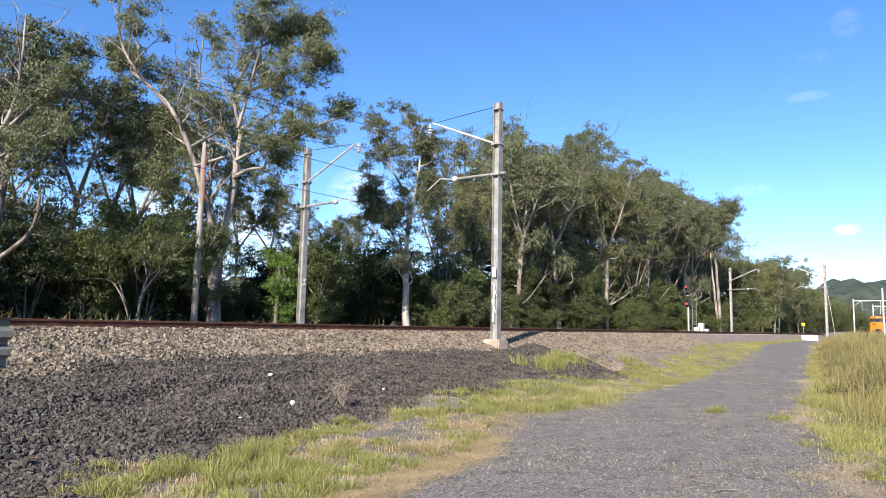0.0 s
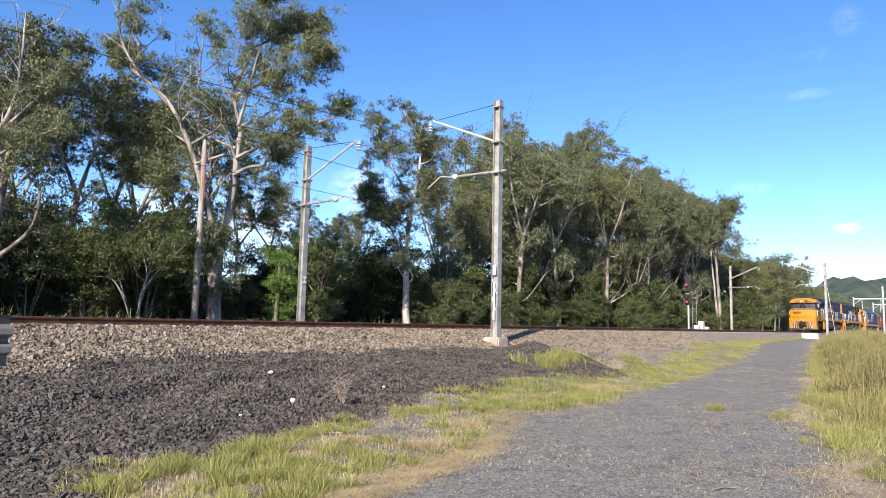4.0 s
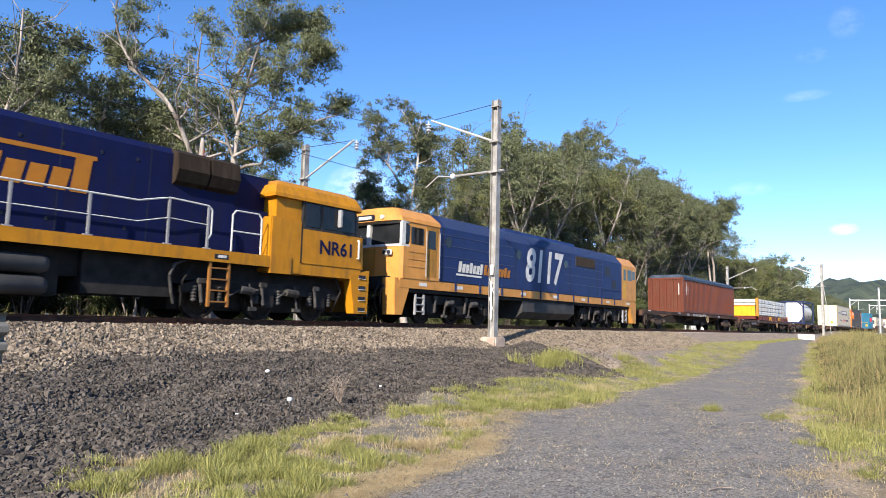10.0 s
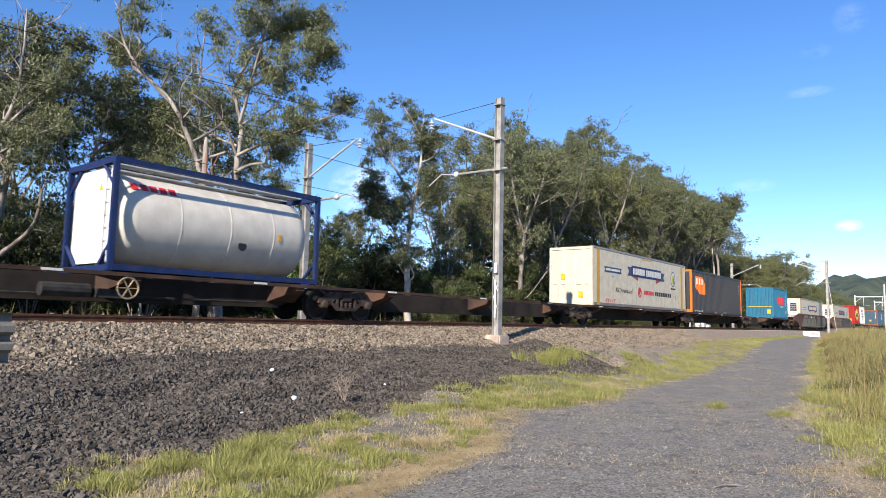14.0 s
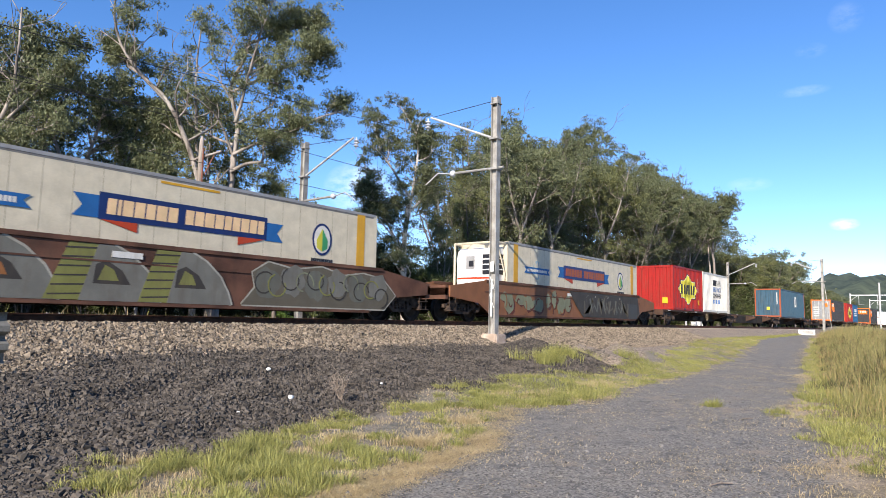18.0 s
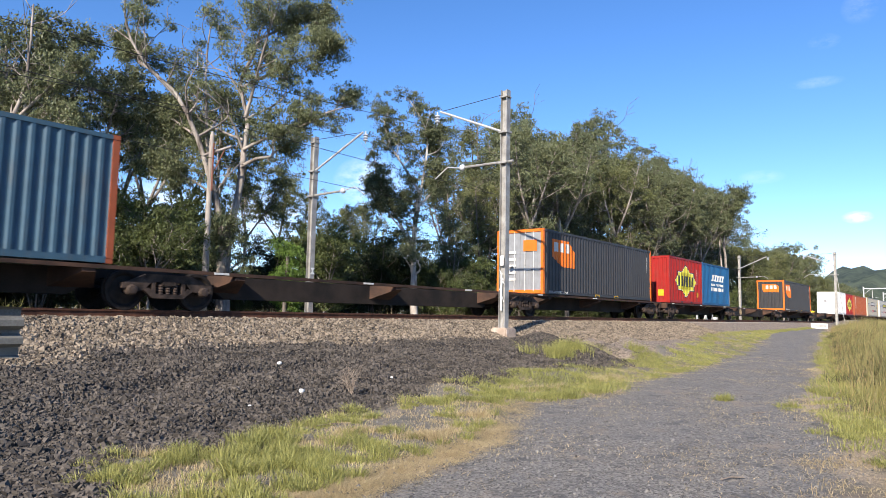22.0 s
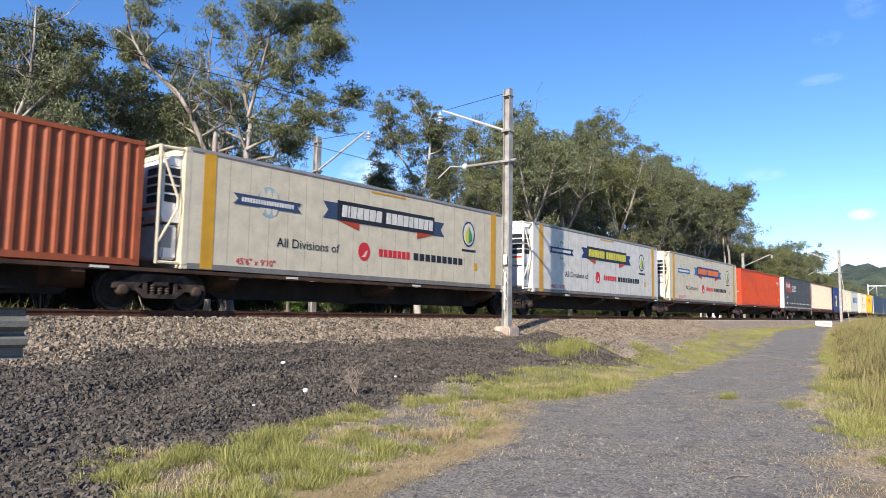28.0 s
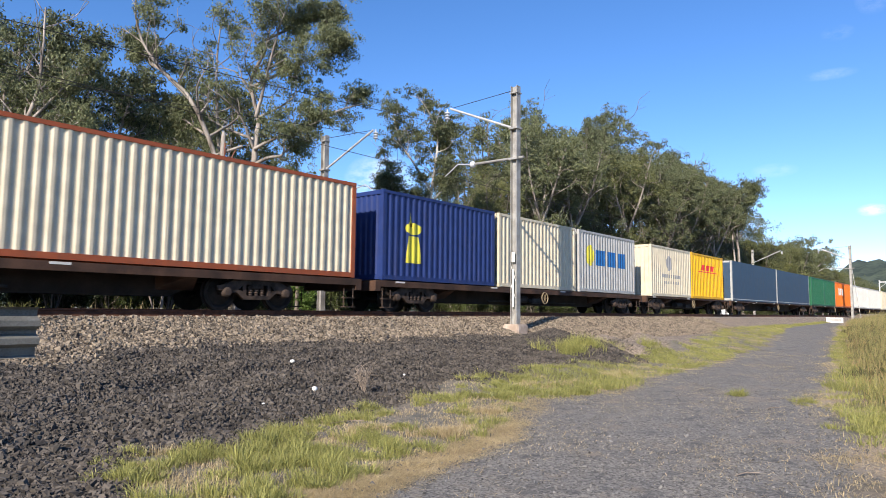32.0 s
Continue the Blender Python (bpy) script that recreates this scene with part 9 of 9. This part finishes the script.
painted(dh, 6.058, HC, even(1.7, 4.3, 1.85, 0.35, 3, 0.15) + [[(1.2, 1.72), (4.8, 1.72), (4.8, 1.78), (1.2, 1.78)]], SIGN_RED, "name_blocks")
for s in (288.4, 300.7):
    cc = container(s, 12.19, HC, paint("dark_blue_curtain", (0.035, 0.07, 0.12), 0.5), "dark blue curtain-sided container on a long wagon", plain=True, post=GREY)
    decal(cc, [[(0.1, 0.1), (12.1, 0.1), (12.1, 0.16), (0.1, 0.16)]], GREY, "lower_rail", -1.224)
container(314.1, 6.058, HC, GREEN, "dark green corrugated container on the train")
container(320.2, 6.058, HC, GREEN, "dark green corrugated container on the train")
oo = container(326.4, 10.2, HC, ORANGE, "bright orange corrugated container with white blocks")
painted(oo, 10.2, HC, even(2.0, 5.0, 1.4, 0.8, 3), WHITE, "name_blocks")
for s, m in ((338.0, WHITE), (350.5, WHITE), (364.0, CREAM), (376.4, WHITE)):
    container(s, 12.19, HC, m, "white corrugated container far back on the train")

# ---- well wagons ----
WELL = surf("red_brown_well_paint", (0.06, 0.026, 0.016), (0.15, 0.068, 0.042), 1.2, 0.8, bump=0.1, grime=(0.04, 0.03, 0.02), grime_amount=0.5)
SPRAY = {k: paint("spray_" + k, v, 0.6, amount=0.45) for k, v in {"grey": (0.17, 0.165, 0.14), "dull": (0.13, 0.13, 0.105), "pale": (0.36, 0.34, 0.28), "olive": (0.2, 0.2, 0.06), "khaki": (0.12, 0.105, 0.075), "rust": (0.3, 0.12, 0.04), "ochre": (0.24, 0.1, 0.045), "sage": (0.2, 0.21, 0.13), "maroon": (0.11, 0.032, 0.022), "dark": (0.05, 0.044, 0.038), "slate": (0.06, 0.062, 0.062)}.items()}


def ribbon(pts, wide):
    """A stroke of even width along a line of (x, z), as one outline."""
    left_, right_ = [], []
    for i, (x, z) in enumerate(pts):
        a, b = pts[max(i - 1, 0)], pts[min(i + 1, len(pts) - 1)]
        dx, dz = b[0] - a[0], b[1] - a[1]
        n = math.hypot(dx, dz) or 1.0
        left_.append((x - dz / n * wide / 2, z + dx / n * wide / 2))
        right_.append((x + dz / n * wide / 2, z - dx / n * wide / 2))
    return left_ + right_[::-1]


def swirl(r, x, z, rx, rz, turns=1.2, n=12):
    """A hooked sprayed line."""
    a0 = r.uniform(0, 6.28)
    return [(x + rx * (1 - 0.35 * i / n) * math.cos(a0 + turns * 6.28 * i / n * 0.7), min(1.5, max(0.34, z + rz * (1 - 0.35 * i / n) * math.sin(a0 + turns * 6.28 * i / n * 0.7)))) for i in range(n)]


def bubble(r, x, z, rx, rz, n=18):
    w = [1 + r.uniform(-0.16, 0.16) for _ in range(n)]
    return [(x + rx * w[i] * math.cos(6.283 * i / n), min(1.53, max(0.32, z + rz * w[i] * math.sin(6.283 * i / n)))) for i in range(n)]


def grey_art():
    """Three arched grey letters with hatched yellow sides, then dark bubble letters."""
    r = random.Random(6)
    art = []
    for x0, x1, lean in ((4.3, 8.2, 1.5), (8.2, 10.4, 0.35), (10.2, 12.3, 0.3)):
        side_ = [(x0 - 0.35, 0.32), (x0 + 0.5, 0.32), (x0 + 0.5 + lean, 1.54), (x0 - 0.25 + lean, 1.54)]
        art.append((side_, "olive"))
        for k in range(6):
            u = (k + 0.5) / 6
            art.append((ribbon([(x0 - 0.3 + lean * u, 0.32 + 1.2 * u), (x0 + 0.5 + lean * u, 0.36 + 1.2 * u)], 0.035), "dark"))
        face = [(x0 + 0.35, 0.31), (x1, 0.31), (x1 - 0.12, 0.62), (x1 - 0.36, 1.0), (x1 - 0.75, 1.34), (x1 - 1.15, 1.54), (x0 + 0.35 + lean, 1.54)]
        art.append((ribbon(face[1:6], 0.1), "pale"))
        art.append((face, "grey"))
        hx = x1 - 1.25
        art.append(([(hx - 0.32, 0.68), (hx + 0.52, 0.68), (hx + 0.3, 1.0), (hx - 0.05, 1.2), (hx - 0.28, 1.1)], "dark"))
        art.append(([(hx - 0.22, 0.76), (hx + 0.24, 0.76), (hx + 0.12, 1.0), (hx - 0.08, 1.1)], "rust" if x0 < 5 else "olive"))
    base = [(12.6, 0.34), (18.0, 0.34), (18.5, 0.8), (17.9, 1.3), (17.0, 1.42), (16.2, 1.3), (15.3, 1.5), (14.3, 1.36), (13.4, 1.5), (12.9, 1.2), (13.0, 0.8)]
    art.append((ribbon(base + base[:1], 0.09), "pale"))
    art.append((base, "khaki"))
    for k in range(6):
        art.append((bubble(r, 13.4 + 0.85 * k, 0.95 + 0.1 * (k % 2), 0.42, 0.42), "grey" if k % 2 else "dull"))
    for k in range(11):
        art.append((ribbon(swirl(r, 13.3 + 0.45 * k, r.uniform(0.7, 1.15), 0.36, 0.34), 0.04), ("dark", "olive", "dark", "sage")[k % 4]))
    return art


def orange_art():
    """Sage letters with maroon shadows, then a dark panel with khaki strokes."""
    r = random.Random(9)
    art = []
    for k in range(11):
        x, z = 3.2 + 0.6 * k + r.uniform(-0.2, 0.2), r.uniform(0.7, 1.15)
        rx, rz = r.uniform(0.22, 0.5), r.uniform(0.2, 0.42)
        art.append((bubble(r, x + 0.09, z - 0.07, rx, rz, 11), "maroon"))
        art.append((bubble(r, x, z, rx, rz, 11), "sage"))
    for k in range(12):
        art.append((ribbon(swirl(r, 3.2 + 0.55 * k, r.uniform(0.6, 1.2), r.uniform(0.15, 0.4), r.uniform(0.15, 0.4), r.uniform(0.4, 0.9), 8), 0.06), ("maroon", "ochre", "maroon")[k % 3]))
    art.append(([(9.4, 1.52), (10.0, 0.9), (10.8, 0.33), (17.35, 0.3), (17.9, 0.6), (17.6, 1.52)], "dark"))
    for k in range(7):
        x, d = 10.9 + 0.75 * k + r.uniform(-0.15, 0.15), r.uniform(-0.2, 0.2)
        art.append((ribbon([(x, 1.2 + d * 0.5), (x + 0.2 + d, 0.5 + r.uniform(0, 0.2)), (x + 0.45, 0.9 + d), (x + 0.7 + d, 0.45 + r.uniform(0, 0.2)), (x + 0.95, 1.2 - d * 0.5)], r.uniform(0.08, 0.16)), ("khaki", "dull")[k % 2]))
        art.append((ribbon(swirl(r, x + 0.4, r.uniform(0.6, 1.2), 0.3, 0.25, 0.6, 8), 0.04), ("dull", "dark", "khaki")[k % 3]))
        if k % 2:
            art.append((bubble(r, x + 0.6, 1.36, 0.05, 0.05, 8), "pale"))
    art.append(([(16.3, 0.31), (17.5, 0.31), (17.5, 1.12), (16.3, 1.12)], "slate"))
    return art


def well_wagon(s, label, skin, art):
    L = 20.4
    w = on_train(thing("well_wagon", 0, TRACK_Y, 0, label, "freight wagon", "freight wagons"), s)
    for sy in (-1, 1):
        ys = sorted((sy * 1.29, sy * 1.35))
        part("side_wall", Build().prism([(2.9, 0.26), (17.4, 0.26), (18.3, 0.72), (20.2, 0.9), (20.2, 1.3), (17.9, 1.62), (2.5, 1.62), (0.2, 1.3), (0.2, 0.9), (2.0, 0.72)], *ys), skin, w, "spray-painted side wall")
        part("top_chord", Build().box(2.5, 17.9, *sorted((sy * 1.27, sy * 1.38)), 1.56, 1.66), WELL, w)
        part("waist_rail", Build().box(2.4, 18.0, *sorted((sy * 1.34, sy * 1.37)), 1.16, 1.2), WELL, w)
        part("bottom_chord", Build().box(3.0, 17.3, *sorted((sy * 1.2, sy * 1.38)), 0.22, 0.3), WELL, w)
    part("well_floor", Build().box(3.2, 17.2, -1.28, 1.28, 0.26, 0.355), WELL, w)
    for x0, x1 in ((0.0, 3.4), (17.0, 20.4)):
        part("end_deck", Build().box(x0, x1, -1.28, 1.28, 0.95, 1.22), WELL, w)
        part("end_plate", Build().box(x0 if x0 == 0 else x1 - 0.15, 0.15 if x0 == 0 else x1, -1.28, 1.28, 0.8, 1.3), WELL, w)
    for x in (1.3, 19.1):
        bogie(w, x, s)
    link("coupler", COUPLER, BOGIE, w)
    link("coupler", COUPLER, BOGIE, w, at=(L + 0.75, 0, 0))
    for x in (0.4, L - 0.4):
        link("step", STEP, MARK, w, at=(x, -1.3, 0.95))
    for k, (shape, colour) in enumerate(art):
        decal(w, [shape], SPRAY[colour], "spray_shape", -1.3525 - 0.0007 * k)
    part("number_panel", Build().box(9.2, 9.9, -1.375, -1.37, 1.28, 1.42), MARK, w)
    return w


well_wagon(-41.85, "red-brown well wagon covered in grey spray-painted shapes", WELL, grey_art())
well_wagon(-20.55, "orange-brown well wagon covered in spray-painted shapes", SPRAY["ochre"], orange_art())


def motions():
    """The train runs at a steady speed; its wheels roll as they pass the view."""
    for ob, s in MOVERS:
        y, z = ob.location.y, ob.location.z
        walk(ob, [(t, pose(s - SPEED * (t - 20.0), y, z)) for t in (0.0, 0.2, 16.0, 31.8, 32.0)])
    for ob, r, s in SPOKED:
        x, y, z = ob.location
        turn = math.degrees(SPEED / FPS / r)
        first = round((20.0 + (s - 45.0) / SPEED) * FPS)
        last = round((20.0 + (s + 2.0) / SPEED) * FPS)
        first, last = max(first, 0), min(last, 960)
        if last - first < 2:
            continue
        rows = [(f / FPS, pose(x, y, z, 0, -turn * (f - first), 0)) for f in range(first, last + 1)]
        if first > 0:
            rows.insert(0, (0.0, pose(x, y, z)))
        if last < 960:
            rows.append((32.0, pose(x, y, z, 0, -turn * (last - first), 0)))
        walk(ob, rows)


motions()
